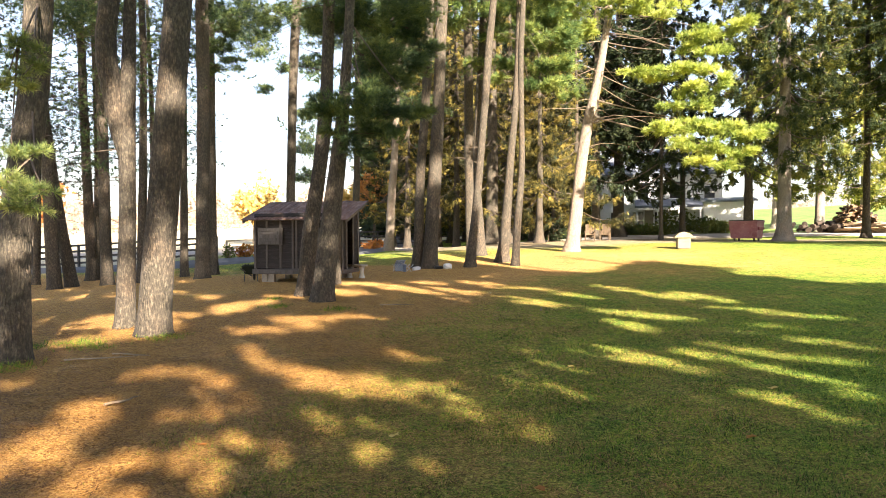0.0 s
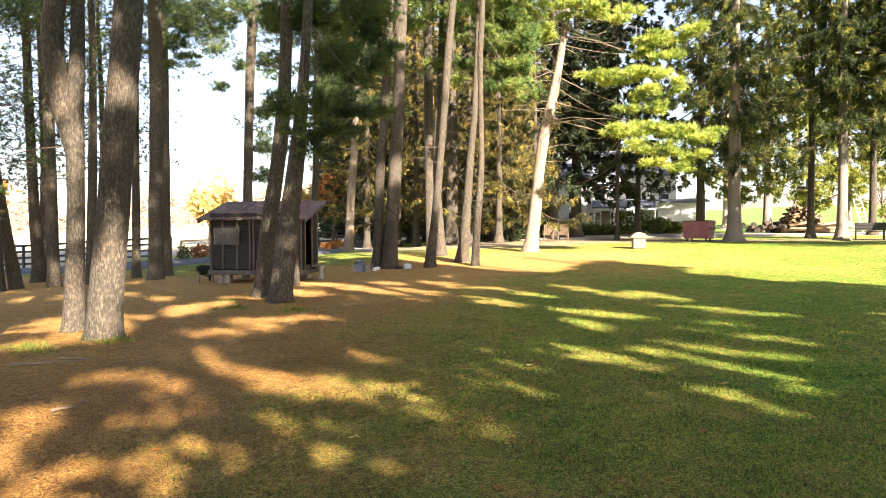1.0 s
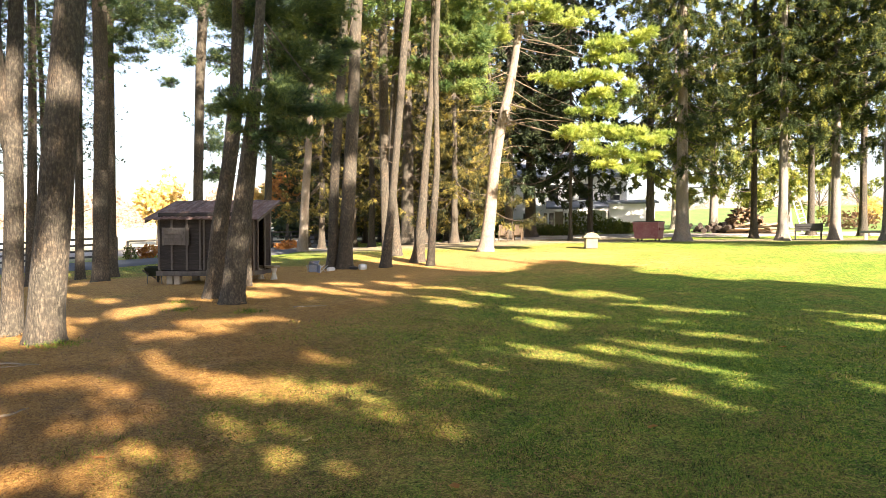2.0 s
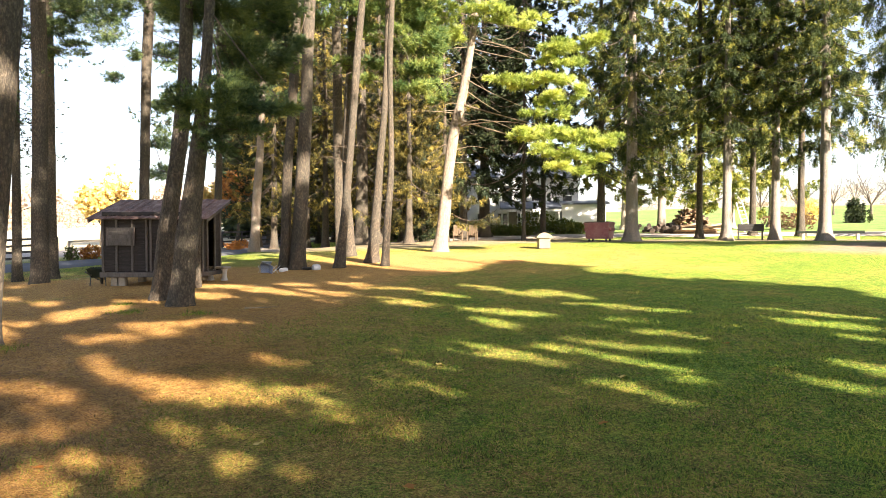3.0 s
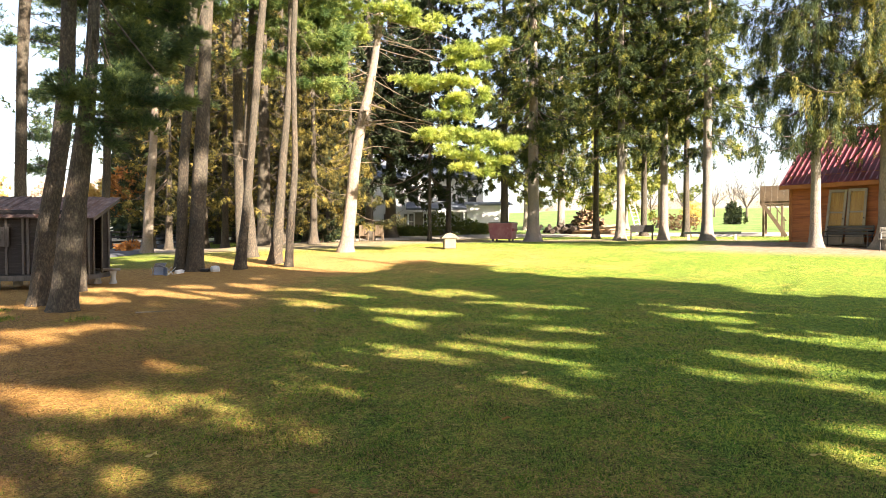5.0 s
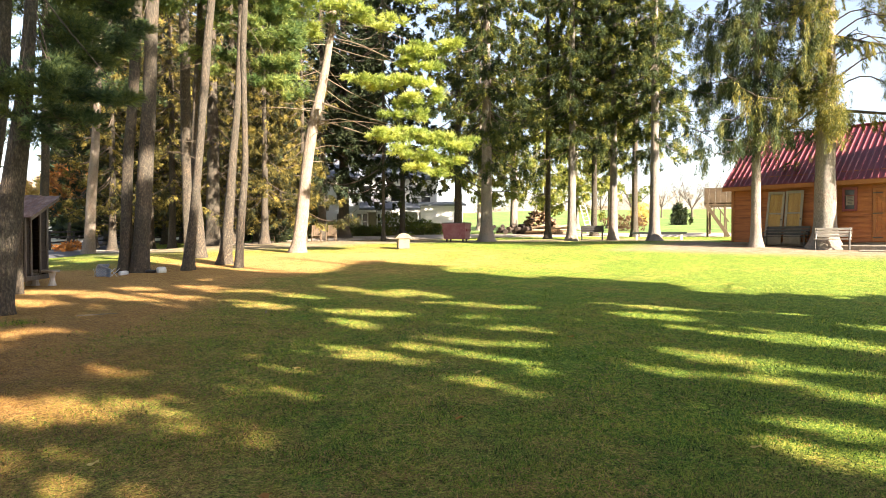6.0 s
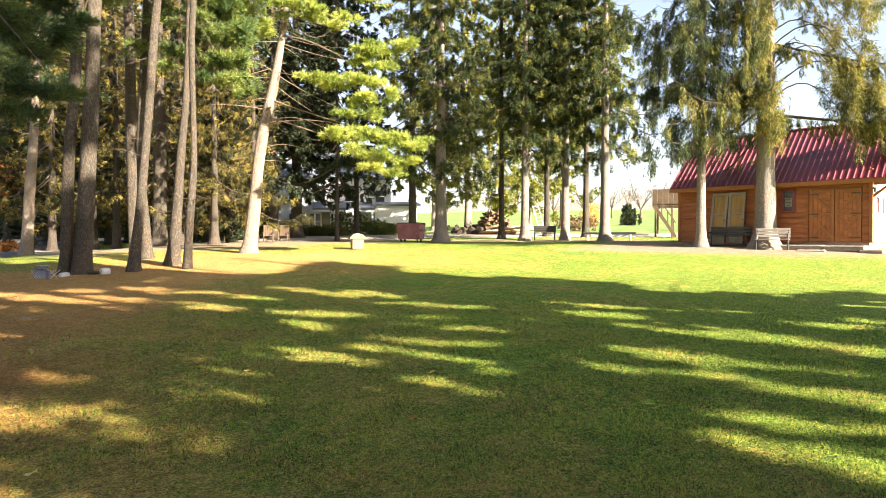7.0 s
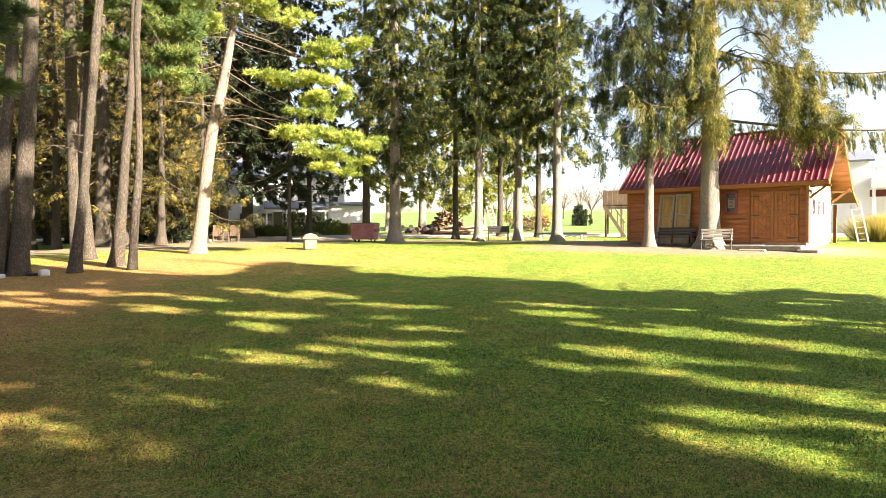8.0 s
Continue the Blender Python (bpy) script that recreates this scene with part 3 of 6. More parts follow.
        base = spots[j] + (spots[j + 1] - spots[j]) * (u - j)[:, None] + rng.normal(0, 0.09, (m, 3))
        tri.append(blades(rng, base, np.tile([math.cos(a), math.sin(a), -0.3], (m, 1)), 2, 0.18, 0.022, 0.8))
    tagged(part("limbwork", wood.data, twig_wood, root), kind="stuff")
    tagged(triangles("crown", np.concatenate(tri), needles or spruce_needles, root), kind="stuff")
    return root


def leafy_tree(name, x, y, height, spread, leaves, label, seed, count=2600, size=0.30, trunk=0.16, bare=False, group=""):
    """A broadleaf tree: a forking trunk, limbs and a loose crown of leaf clumps."""
    rng = np.random.default_rng(seed)
    root = thing(name, pose(x, y, ground_z(x, y)), label, "tree", group)
    wood, tips = Geo(), []
    fork = height * 0.28
    wood.tube([(0, 0, -0.2), (0.02, 0, fork * 0.5), (0.05, 0.03, fork)], [trunk * 1.3, trunk, trunk * 0.85], 9, 0.1, seed)
    for k in range(7):
        a = 2 * math.pi * k / 7 + rng.uniform(-0.4, 0.4)
        e = Vector((math.cos(a) * spread * rng.uniform(0.35, 0.8), math.sin(a) * spread * rng.uniform(0.35, 0.8), height * rng.uniform(0.55, 0.95)))
        pts = limb(wood, (0.05, 0.03, fork), e, -0.06, trunk * 0.5)
        for j in range(9):
            s = pts[2 + j % 4]
            t = s + Vector(rand_unit(rng, 1)[0] * np.array([1, 1, 0.75])) * spread * rng.uniform(0.25, 0.5) + Vector((0, 0, 0.25 * spread))
            limb(wood, s, t, -0.05, trunk * 0.16, 3)
            tips.append(t)
            if bare:
                for q in range(3):
                    u = s.lerp(t, rng.uniform(0.3, 1))
                    limb(wood, u, u + Vector(rand_unit(rng, 1)[0]) * spread * 0.22 + Vector((0, 0, 0.1 * spread)), 0, trunk * 0.07, 3)
    part("trunk", wood.data, pine_bark if not bare else twig_wood, root)
    if not bare:
        tips = np.array(tips)
        n = count // 5
        c = tips[rng.integers(0, len(tips), n)] + rng.normal(0, spread * 0.16, (n, 3))
        tagged(triangles("crown", blades(rng, c, rand_unit(rng, n), 5, size, size * 0.6, 0.9), leaves, root), kind="stuff")
    return root

# ---- pine grove ----
pine("pine_tree", x=-5.82, y=8.62, radius=0.23, seed=11, profile=((0, -0.0, 0.229), (1.83, 0.04, 0.221), (3.38, 0.27, 0.212), (4.93, 0.37, 0.194)), needles=sunlit_pale_needles, plumes=14, crown_from=9.5, tufts=60, blade=(0.12, 0.007, 34), stubs=5, extra=((1.2, -1.6, 3.7, 0.16), (1.3, -1.5, 3.6, 0.15), (1.4, -1.5, 3.7, 0.09), (1.2, -1.6, 3.4, 0.15), (1.1, -1.7, 3.3, 0.13), (1.2, -1.6, 3.8, 0.09), (1.1, -1.6, 2.6, 0.15), (1.3, -1.5, 2.6, 0.1), (1.1, -1.7, 2.3, 0.16), (1.2, -1.6, 2.2, 0.17), (1.4, -1.5, 2.2, 0.09), (1.2, -1.6, 2.0, 0.12), (1.3, -1.5, 2.0, 0.11)))
pine("pine_tree", x=-15.64, y=25.59, radius=0.29, seed=12, profile=((0, -0.0, 0.295), (4.12, -0.14, 0.249), (7.04, -0.3, 0.225), (10.15, -0.38, 0.202)), crown_from=4.4, stubs=50, plumes=20, tufts=24, blade=(0.2, 0.022, 16))
pine("pine_tree", x=-15.43, y=26.47, radius=0.28, seed=13, profile=((0, -0.0, 0.282), (2.07, -0.3, 0.233), (4.15, -0.61, 0.232), (7.13, -0.87, 0.161)), crown_from=9, plumes=14)
pine("pine_tree", x=-16.18, y=29.33, radius=0.34, seed=14, profile=((0, 0.0, 0.339), (0.7, -0.01, 0.26), (5.11, -0.17, 0.22), (8.97, -0.28, 0.193), (12.8, -0.35, 0.167)), crown_from=4.8, stubs=50, plumes=20, tufts=24, blade=(0.2, 0.022, 16))
pine("pine_tree", x=-14.13, y=26.78, radius=0.31, seed=15, profile=((0, 0.0, 0.309), (0.83, -0.03, 0.261), (4.86, -0.09, 0.237), (7.22, -0.13, 0.213), (10.49, -0.26, 0.212), (11.88, -0.28, 0.211)), crown_from=5.5, stubs=50, plumes=20, tufts=24, blade=(0.2, 0.022, 16))
pine("pine_tree", x=-13.03, y=27.47, radius=0.22, seed=51, profile=((0, 0.0, 0.22), (4.87, 0.12, 0.183), (9.73, 0.19, 0.158), (12.14, 0.13, 0.146)), crown_from=9, stubs=30, plumes=12, tufts=24)
pine("pine_tree", x=-5.70, y=11.42, radius=0.21, seed=16, profile=((0, 0.0, 0.213), (0.51, 0.02, 0.182), (1.82, 0.06, 0.147), (2.83, 0.07, 0.152), (3.69, 0.05, 0.166), (4.85, 0.12, 0.126), (5.86, 0.14, 0.111)), crown_from=9.5, plumes=14, stubs=9, second=((2.93, 0.02, 0.071), (3.48, -0.05, 0.141), (4.02, -0.14, 0.165), (4.71, -0.24, 0.179), (5.2, -0.25, 0.174), (6.11, -0.15, 0.165), (8.79, -0.07, 0.12), (12.71, -0.06, 0.05)))
pine("pine_tree", x=-4.83, y=10.63, radius=0.32, seed=17, profile=((0, 0.0, 0.32), (0.49, 0.04, 0.283), (1.81, 0.13, 0.274), (3.7, 0.29, 0.256), (5.61, 0.44, 0.252)), crown_from=10, plumes=14, stubs=4)
pine("pine_tree", x=-12.11, y=29.82, radius=0.24, seed=18, profile=((0, 0.0, 0.238), (1.06, -0.01, 0.198), (7.66, 0.02, 0.158), (12.9, 0.03, 0.158)), crown_from=7, plumes=12, reach=2.0, tufts=30, stubs=30)
pine("pine_tree", x=-9.87, y=26.08, radius=0.37, seed=19, profile=((0, 0.0, 0.37), (1.25, 0.03, 0.301), (4.48, 0.06, 0.277), (6.79, 0.11, 0.277), (11.37, 0.08, 0.276)), crown_from=10, plumes=14, reach=2.4, extra=((0.5, 1.3, 11.3, 0.63), (0.8, 1.4, 10.7, 0.53), (0.4, 1.2, 9.8, 0.58), (0.9, 1.4, 9.2, 0.48), (0.6, 1.3, 10.4, 0.48), (0.2, 1.1, 8.9, 0.43)))
pine("pine_tree", x=-10.93, y=30.36, radius=0.30, seed=20, profile=((0, -0.0, 0.297), (1.24, -0.04, 0.215), (5.0, -0.03, 0.188), (9.02, -0.04, 0.188), (13.01, -0.06, 0.187)), crown_from=10.5, plumes=16, reach=2.3)
pine("pine_tree", x=-7.60, y=31.20, radius=0.26, seed=21, profile=((0.0, 0.11, 0.263), (2.02, 0.13, 0.249), (4.78, 0.18, 0.235), (8.92, 0.29, 0.235), (13.06, 0.5, 0.262)), crown_from=9.5, plumes=14, reach=2.2, stubs=20, extra=((-0.4, -0.1, 12.4, 0.71), (-0.7, -0.2, 11.3, 0.49), (0.8, 1.2, 12.3, 0.86), (0.9, 1.2, 10.3, 0.86), (-1.0, -0.3, 8.6, 0.38), (0.6, 2.2, 8.0, 0.89), (0.7, 2.2, 6.2, 0.83), (0.5, 2.2, 4.7, 0.71), (-0.2, -0.0, 9.7, 0.39), (-0.7, -0.2, 11.9, 0.55)))
pine("pine_tree", x=-3.51, y=16.06, radius=0.26, seed=22, profile=((0, 0.0, 0.256), (0.47, 0.06, 0.228), (1.75, 0.18, 0.214), (3.18, 0.41, 0.2), (4.61, 0.58, 0.2), (5.6, 0.62, 0.171), (7.45, 0.68, 0.157)), blade=(0.2, 0.017, 15), crown_from=8.5, plumes=20, stubs=9, extra=((1.4, 0.7, 7.1, 1.05), (2.3, 0.8, 7.3, 0.96), (1.6, 0.8, 6.2, 0.96), (2.3, 0.8, 6.3, 0.82), (2.8, 1.4, 7.1, 0.79), (1.2, 0.2, 7.2, 0.74), (0.8, 1.0, 6.9, 0.66), (1.8, 0.8, 5.5, 0.7), (0.6, 1.1, 7.5, 0.7), (0.2, 1.1, 7.1, 0.51), (3.0, 1.4, 6.5, 0.48), (2.5, 1.3, 5.8, 0.52)))
pine("pine_tree", x=-2.81, y=14.80, radius=0.32, seed=23, profile=((0, -0.0, 0.315), (0.43, 0.04, 0.276), (1.74, 0.17, 0.243), (3.06, 0.36, 0.21), (4.11, 0.49, 0.171), (5.42, 0.58, 0.131), (6.99, 0.69, 0.118)), blade=(0.2, 0.017, 15), crown_from=8.5, plumes=14, stubs=6, extra=((0.5, -0.6, 4.3, 0.52), (1.1, -0.5, 4.4, 0.54), (1.6, -0.5, 4.3, 0.54), (2.1, -0.5, 4.3, 0.4), (1.3, -0.5, 3.8, 0.48), (0.7, -0.6, 3.8, 0.46), (0.2, -0.7, 4.2, 0.3), (2.3, -0.4, 4.3, 0.22), (1.6, -0.5, 3.8, 0.28), (0.9, -0.6, 3.4, 0.28), (1.0, -0.3, 4.8, 0.4)))
pine("pine_tree", x=-3.13, y=18.75, radius=0.14, seed=53, profile=((0, 0.0, 0.141), (1.06, 0.01, 0.116), (3.39, 0.09, 0.108), (5.04, 0.19, 0.1), (7.36, 0.31, 0.083)), crown_from=9, plumes=12, stubs=10)
pine("pine_tree", x=-5.40, y=38.64, radius=0.220, lean=(0.020, 0.003), seed=24, crown_from=6, plumes=22, tufts=40, blade=(0.3, 0.05, 9))
# pale bark colour carries the sun on this trunk
pine("pine_tree", x=-3.68, y=43.11, radius=0.46, seed=25, profile=((0, -0.0, 0.459), (0.96, 0.08, 0.325), (3.63, 0.21, 0.306), (6.69, 0.45, 0.248), (9.35, 0.58, 0.21)), crown_from=9, plumes=18, tufts=40, blade=(0.3, 0.05, 9), bark=sunlit_bark)
pine("pine_tree", x=-0.97, y=23.71, radius=0.25, seed=26, profile=((0, 0.0, 0.253), (0.74, 0.05, 0.2), (3.68, 0.14, 0.178), (5.77, 0.32, 0.178), (7.85, 0.45, 0.178), (9.94, 0.54, 0.146)), crown_from=11, plumes=16, extra=((-1.1, 1.9, 10.2, 0.9), (-0.3, 2.0, 10.4, 0.91), (-0.9, 2.0, 9.3, 0.68)))
pine("pine_tree", x=-0.50, y=23.54, radius=0.38, seed=27, profile=((0, 0.0, 0.376), (0.73, 0.04, 0.303), (1.57, 0.09, 0.282), (3.65, 0.22, 0.261), (5.73, 0.35, 0.239), (7.8, 0.42, 0.229), (9.86, 0.51, 0.239)), crown_from=11.5, plumes=18, stubs=4, extra=((0.1, -0.6, 8.0, 0.3), (-0.2, 1.0, 9.9, 0.52)))
pine("pine_tree", x=1.00, y=23.55, radius=0.25, seed=28, profile=((0, 0.0, 0.251), (0.67, 0.06, 0.188), (1.5, 0.17, 0.167), (3.58, 0.36, 0.146), (5.66, 0.53, 0.146), (7.72, 0.68, 0.156), (9.78, 0.89, 0.135)), crown_from=11, plumes=14)
pine("pine_tree", x=1.64, y=27.52, radius=0.29, seed=29, profile=((0, 0.0, 0.293), (0.54, -0.02, 0.232), (1.76, -0.09, 0.207), (3.71, -0.21, 0.146), (6.14, -0.13, 0.134), (8.55, 0.04, 0.17), (10.96, 0.17, 0.182)), crown_from=10.5, plumes=16, stubs=16)
pine("pine_tree", x=1.27, y=29.78, radius=0.26, seed=52, profile=((0, 0.05, 0.264), (1.19, 0.0, 0.238), (5.14, -0.04, 0.237), (9.07, -0.06, 0.224), (11.69, -0.13, 0.21)), crown_from=11, plumes=16, stubs=20)
pine("pine_tree", x=2.30, y=24.68, radius=0.33, seed=30, profile=((0, 0.0, 0.328), (0.5, 0.04, 0.241), (1.81, 0.16, 0.186), (3.56, 0.29, 0.164), (5.73, 0.49, 0.142), (7.89, 0.6, 0.109), (10.05, 0.66, 0.108)), crown_from=10, plumes=20, needles=part_lit_needles, extra=((0.3, 0.8, 9.9, 0.9), (1.4, 0.6, 9.7, 1.0), (2.3, 0.5, 9.8, 0.89), (1.0, 0.7, 8.9, 0.81), (2.0, 0.5, 8.6, 0.85), (1.7, 0.6, 7.7, 0.67), (2.5, 0.4, 7.8, 0.67), (2.2, 0.5, 6.9, 0.62), (-0.1, 1.2, 9.2, 0.59), (-1.9, 2.6, 10.1, 0.82), (-1.0, 2.6, 8.2, 0.53), (0.4, 1.2, 8.0, 0.55), (2.7, 0.4, 8.9, 0.66), (1.2, 0.9, 7.0, 0.45), (-0.1, 1.5, 7.4, 0.37), (2.6, 0.4, 6.5, 0.44)))
pine("pine_tree", x=2.63, y=23.17, radius=0.18, seed=31, profile=((0, 0.0, 0.185), (0.62, 0.04, 0.154), (1.85, 0.1, 0.144), (3.48, 0.25, 0.123), (5.52, 0.23, 0.102), (7.56, 0.19, 0.112), (9.58, 0.3, 0.102)), crown_from=9.5, plumes=14, needles=part_lit_needles)
LOW_PLUMES = ((2.5, -3.8, 4.6, 0.5), (3.1, -4.0, 4.7, 0.54), (3.9, -4.3, 4.6, 0.58), (4.7, -4.6, 4.4, 0.57), (5.3, -4.9, 4.2, 0.52), (5.7, -5.1, 4.3, 0.36), (3.4, -4.1, 4.0, 0.58), (4.3, -4.5, 3.8, 0.57), (4.9, -4.8, 3.6, 0.48), (3.8, -4.3, 3.4, 0.41), (4.6, -4.6, 3.1, 0.37), (2.0, -2.6, 7.0, 0.49), (2.8, -2.8, 6.8, 0.57), (3.4, -3.5, 6.8, 0.55), (4.1, -3.7, 6.9, 0.55))
HIGH_PLUMES = ((4.7, -4.0, 6.3, 0.46), (3.7, -3.6, 6.1, 0.55), (3.0, -3.3, 5.7, 0.47), (4.0, -3.7, 5.5, 0.42), (4.1, -3.3, 8.2, 0.56), (4.8, -3.6, 8.2, 0.59), (5.4, -3.9, 8.4, 0.46), (4.7, -3.6, 7.5, 0.47), (3.9, -3.2, 7.7, 0.39), (-0.3, -1.5, 9.8, 0.83), (0.3, -1.6, 9.0, 0.64), (-0.5, -0.9, 8.8, 0.56), (1.2, -1.3, 10.1, 0.6), (2.4, -1.6, 10.1, 0.78), (3.4, -2.0, 9.6, 0.59))
# sun put into the bark, limb and needle colours of this leaning pine
pine("pine_tree", x=5.57, y=27.55, radius=0.49, seed=32, profile=((0, 0.0, 0.43), (0.49, 0.05, 0.334), (1.59, 0.19, 0.29), (3.53, 0.36, 0.268), (5.46, 0.66, 0.256), (7.13, 1.06, 0.213), (8.32, 1.27, 0.18), (10.68, 1.64, 0.158)), needles=sunlit_lime_needles, limbs=dead_wood, bark=sunlit_bark, label="leaning pine with smooth, sunlit pale bark and sunlit lime-green plumes", blade=(0.22, 0.027, 16), crown_from=10.5, plumes=16, reach=3.6, stubs=40, extra=LOW_PLUMES + HIGH_PLUMES)

# ---- spruces along the drive and by the cabin ----
for x, y, radius, opts in (
        (17.80, 33.25, 0.36, dict(height=29, first=4.6, reach=5.4, seed=41, fall=0.8, low_thin=0.3, skirt=0.9, strands=100, gap=0.155)),
        (22.70, 31.62, 0.26, dict(height=28, first=5.6, reach=4.6, seed=42, fall=0.75, low_thin=0.35, strands=94, gap=0.155)),
        (25.42, 31.15, 0.25, dict(height=28, first=5.6, reach=4.4, seed=43, fall=0.75, low_thin=0.35, strands=94, gap=0.155)),
        (26.13, 28.41, 0.30, dict(height=27, first=5.2, reach=4.2, seed=44, fall=0.75, low_thin=0.35, strands=94, gap=0.155)),
        (23.00, 19.03, 0.21, dict(height=25, first=4.9, reach=3.9, seed=45, slant=1.1, fall=1.1, spread=0.34, strands=52, dense=18, blade=(0.15, 0.028), needles=hanging_needles,
                             ropes=((5.4, 1.4, 215, 0.3), (5.9, 1.8, 175, 0.3), (6.4, 1.8, 240, 0.3), (6.6, 2.4, 130, 0.3), (7.2, 2.0, 200, 0.3), (7.8, 2.0, 260, 0.3),
                                    (8.8, 2.2, 180, 0.3), (9.2, 2.6, 140, 0.3), (10.4, 2.2, 205, 0.3), (8.4, 2.8, 120, 0.3), (7.0, 2.2, 315, 0.3)))),
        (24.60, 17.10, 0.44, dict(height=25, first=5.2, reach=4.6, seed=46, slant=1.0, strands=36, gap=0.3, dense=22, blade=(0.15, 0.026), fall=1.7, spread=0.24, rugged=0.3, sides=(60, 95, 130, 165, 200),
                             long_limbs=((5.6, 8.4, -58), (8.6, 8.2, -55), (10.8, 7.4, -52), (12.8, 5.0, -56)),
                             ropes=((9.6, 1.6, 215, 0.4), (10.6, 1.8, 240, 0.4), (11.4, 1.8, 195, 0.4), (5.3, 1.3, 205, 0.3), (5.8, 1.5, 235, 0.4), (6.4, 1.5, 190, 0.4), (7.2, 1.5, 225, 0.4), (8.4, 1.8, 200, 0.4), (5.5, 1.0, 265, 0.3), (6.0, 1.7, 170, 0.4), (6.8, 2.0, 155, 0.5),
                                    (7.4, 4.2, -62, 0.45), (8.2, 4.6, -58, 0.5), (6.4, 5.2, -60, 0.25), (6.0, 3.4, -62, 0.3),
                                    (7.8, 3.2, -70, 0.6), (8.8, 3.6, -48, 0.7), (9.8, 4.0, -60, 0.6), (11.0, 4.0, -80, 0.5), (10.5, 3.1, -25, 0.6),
                                    (7.2, 4.4, -55, 0.6), (6.2, 1.5, 215, 0.4), (7.2, 2.2, 140, 0.5), (7.6, 2.5, 175, 0.6), (6.4, 2.0, 155, 0.5), (9.2, 2.6, 150, 0.5), (10.2, 2.6, 205, 0.6), (12.4, 3.4, -40, 0.5)), needles=sunlit_gold_needles, label="broad old spruce with golden sunlit hanging branches before the cabin"))):
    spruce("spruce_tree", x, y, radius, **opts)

# ---- woods behind ----
for az, r, low, seed in ((-32.6, 33, 3.6, 501), (-28.6, 35, 4.4, 502), (-24.6, 36, 5.4, 504), (-35.5, 36, 3.4, 505)):
    x, y = at_azimuth(az, r)
    pine("pine_tree", x, y, 0.15, height=19, crown_from=low, plumes=38, reach=2.5, tufts=26, blade=(0.2, 0.03, 11), seed=seed, stubs=60, needles=shade_blue_needles, limbs=pine_bark,
         label="slender dark pine with many dead side branches", group="dark pines behind the grove")

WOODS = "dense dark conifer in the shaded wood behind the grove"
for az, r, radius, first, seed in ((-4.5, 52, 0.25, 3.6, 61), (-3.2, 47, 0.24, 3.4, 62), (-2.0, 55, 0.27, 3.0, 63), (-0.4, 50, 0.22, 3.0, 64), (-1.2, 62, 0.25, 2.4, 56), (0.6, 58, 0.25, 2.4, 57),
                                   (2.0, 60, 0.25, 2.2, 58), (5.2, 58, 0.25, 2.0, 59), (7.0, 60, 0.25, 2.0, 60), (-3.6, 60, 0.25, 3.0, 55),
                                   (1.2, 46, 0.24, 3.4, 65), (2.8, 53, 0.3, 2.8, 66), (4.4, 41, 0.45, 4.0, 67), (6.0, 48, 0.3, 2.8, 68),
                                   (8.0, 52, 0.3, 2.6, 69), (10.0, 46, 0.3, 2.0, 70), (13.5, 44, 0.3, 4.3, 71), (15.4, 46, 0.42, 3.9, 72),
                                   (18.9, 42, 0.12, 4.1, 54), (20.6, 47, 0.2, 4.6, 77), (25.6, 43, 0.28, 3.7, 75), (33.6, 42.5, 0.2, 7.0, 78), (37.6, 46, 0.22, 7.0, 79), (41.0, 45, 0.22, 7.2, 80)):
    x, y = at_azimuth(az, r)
    # sun put into needle colours: bronze in mid-wood, yellow-green past 24 degrees
    spruce("spruce_tree", x, y, radius, height=27, first=first, reach=4.8, gap=0.22 if r < 50 else 0.26, strands=50, seed=seed, needles=sunlit_bronze_needles if -3.5 < az < 12 and r < 56 else lit_field_needles if az > 24 else dark_needles,
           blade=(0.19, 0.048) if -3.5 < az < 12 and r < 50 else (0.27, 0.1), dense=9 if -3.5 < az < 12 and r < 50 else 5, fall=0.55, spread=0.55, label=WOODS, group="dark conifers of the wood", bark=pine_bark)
for az, r, first, seed in ((8.6, 37, 2.2, 81), (11.8, 39, 2.0, 82)):
    x, y = at_azimuth(az, r)
    spruce("spruce_tree", x, y, 0.22, height=15, first=first, reach=3.6, gap=0.26, strands=90, seed=seed, needles=sunlit_bronze_needles, blade=(0.18, 0.036), dense=9, fall=0.6, spread=0.5,
           label="old spruce with sunlit golden-brown lower branches", group="dark conifers of the wood", bark=pine_bark)
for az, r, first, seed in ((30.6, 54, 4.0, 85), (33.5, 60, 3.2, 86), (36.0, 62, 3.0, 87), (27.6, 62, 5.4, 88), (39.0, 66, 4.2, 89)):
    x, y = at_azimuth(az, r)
    spruce("spruce_tree", x, y, 0.33, height=25, first=first, reach=5.0, gap=0.3, strands=64, seed=seed, needles=lit_field_needles, blade=(0.3, 0.12), dense=5,
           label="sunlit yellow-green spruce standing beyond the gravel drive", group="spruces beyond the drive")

# ---- far trees ----
for x, y, h, s, leaves, seed in ((-19.9, 67, 6.4, 2.3, gold_leaves, 91), (-40, 62, 7, 2.6, rust_leaves, 93),
                                 (-52, 70, 7, 3, bush_leaves, 94), (-7.6, 70, 6.5, 2.4, rust_leaves, 95), (-10.5, 71, 6.0, 2.0, gold_leaves, 96)):
    leafy_tree("broadleaf_tree", x, y, h, s, leaves, "autumn tree with glowing yellow and orange leaves beyond the lane", seed, count=5200, size=0.42,
               group="autumn trees beyond the lane")

# ---- tall trees behind the lawn, whose shade falls across it ----
SHADE_ALONG = Vector((-sun_dir.x, -sun_dir.y)).normalized()
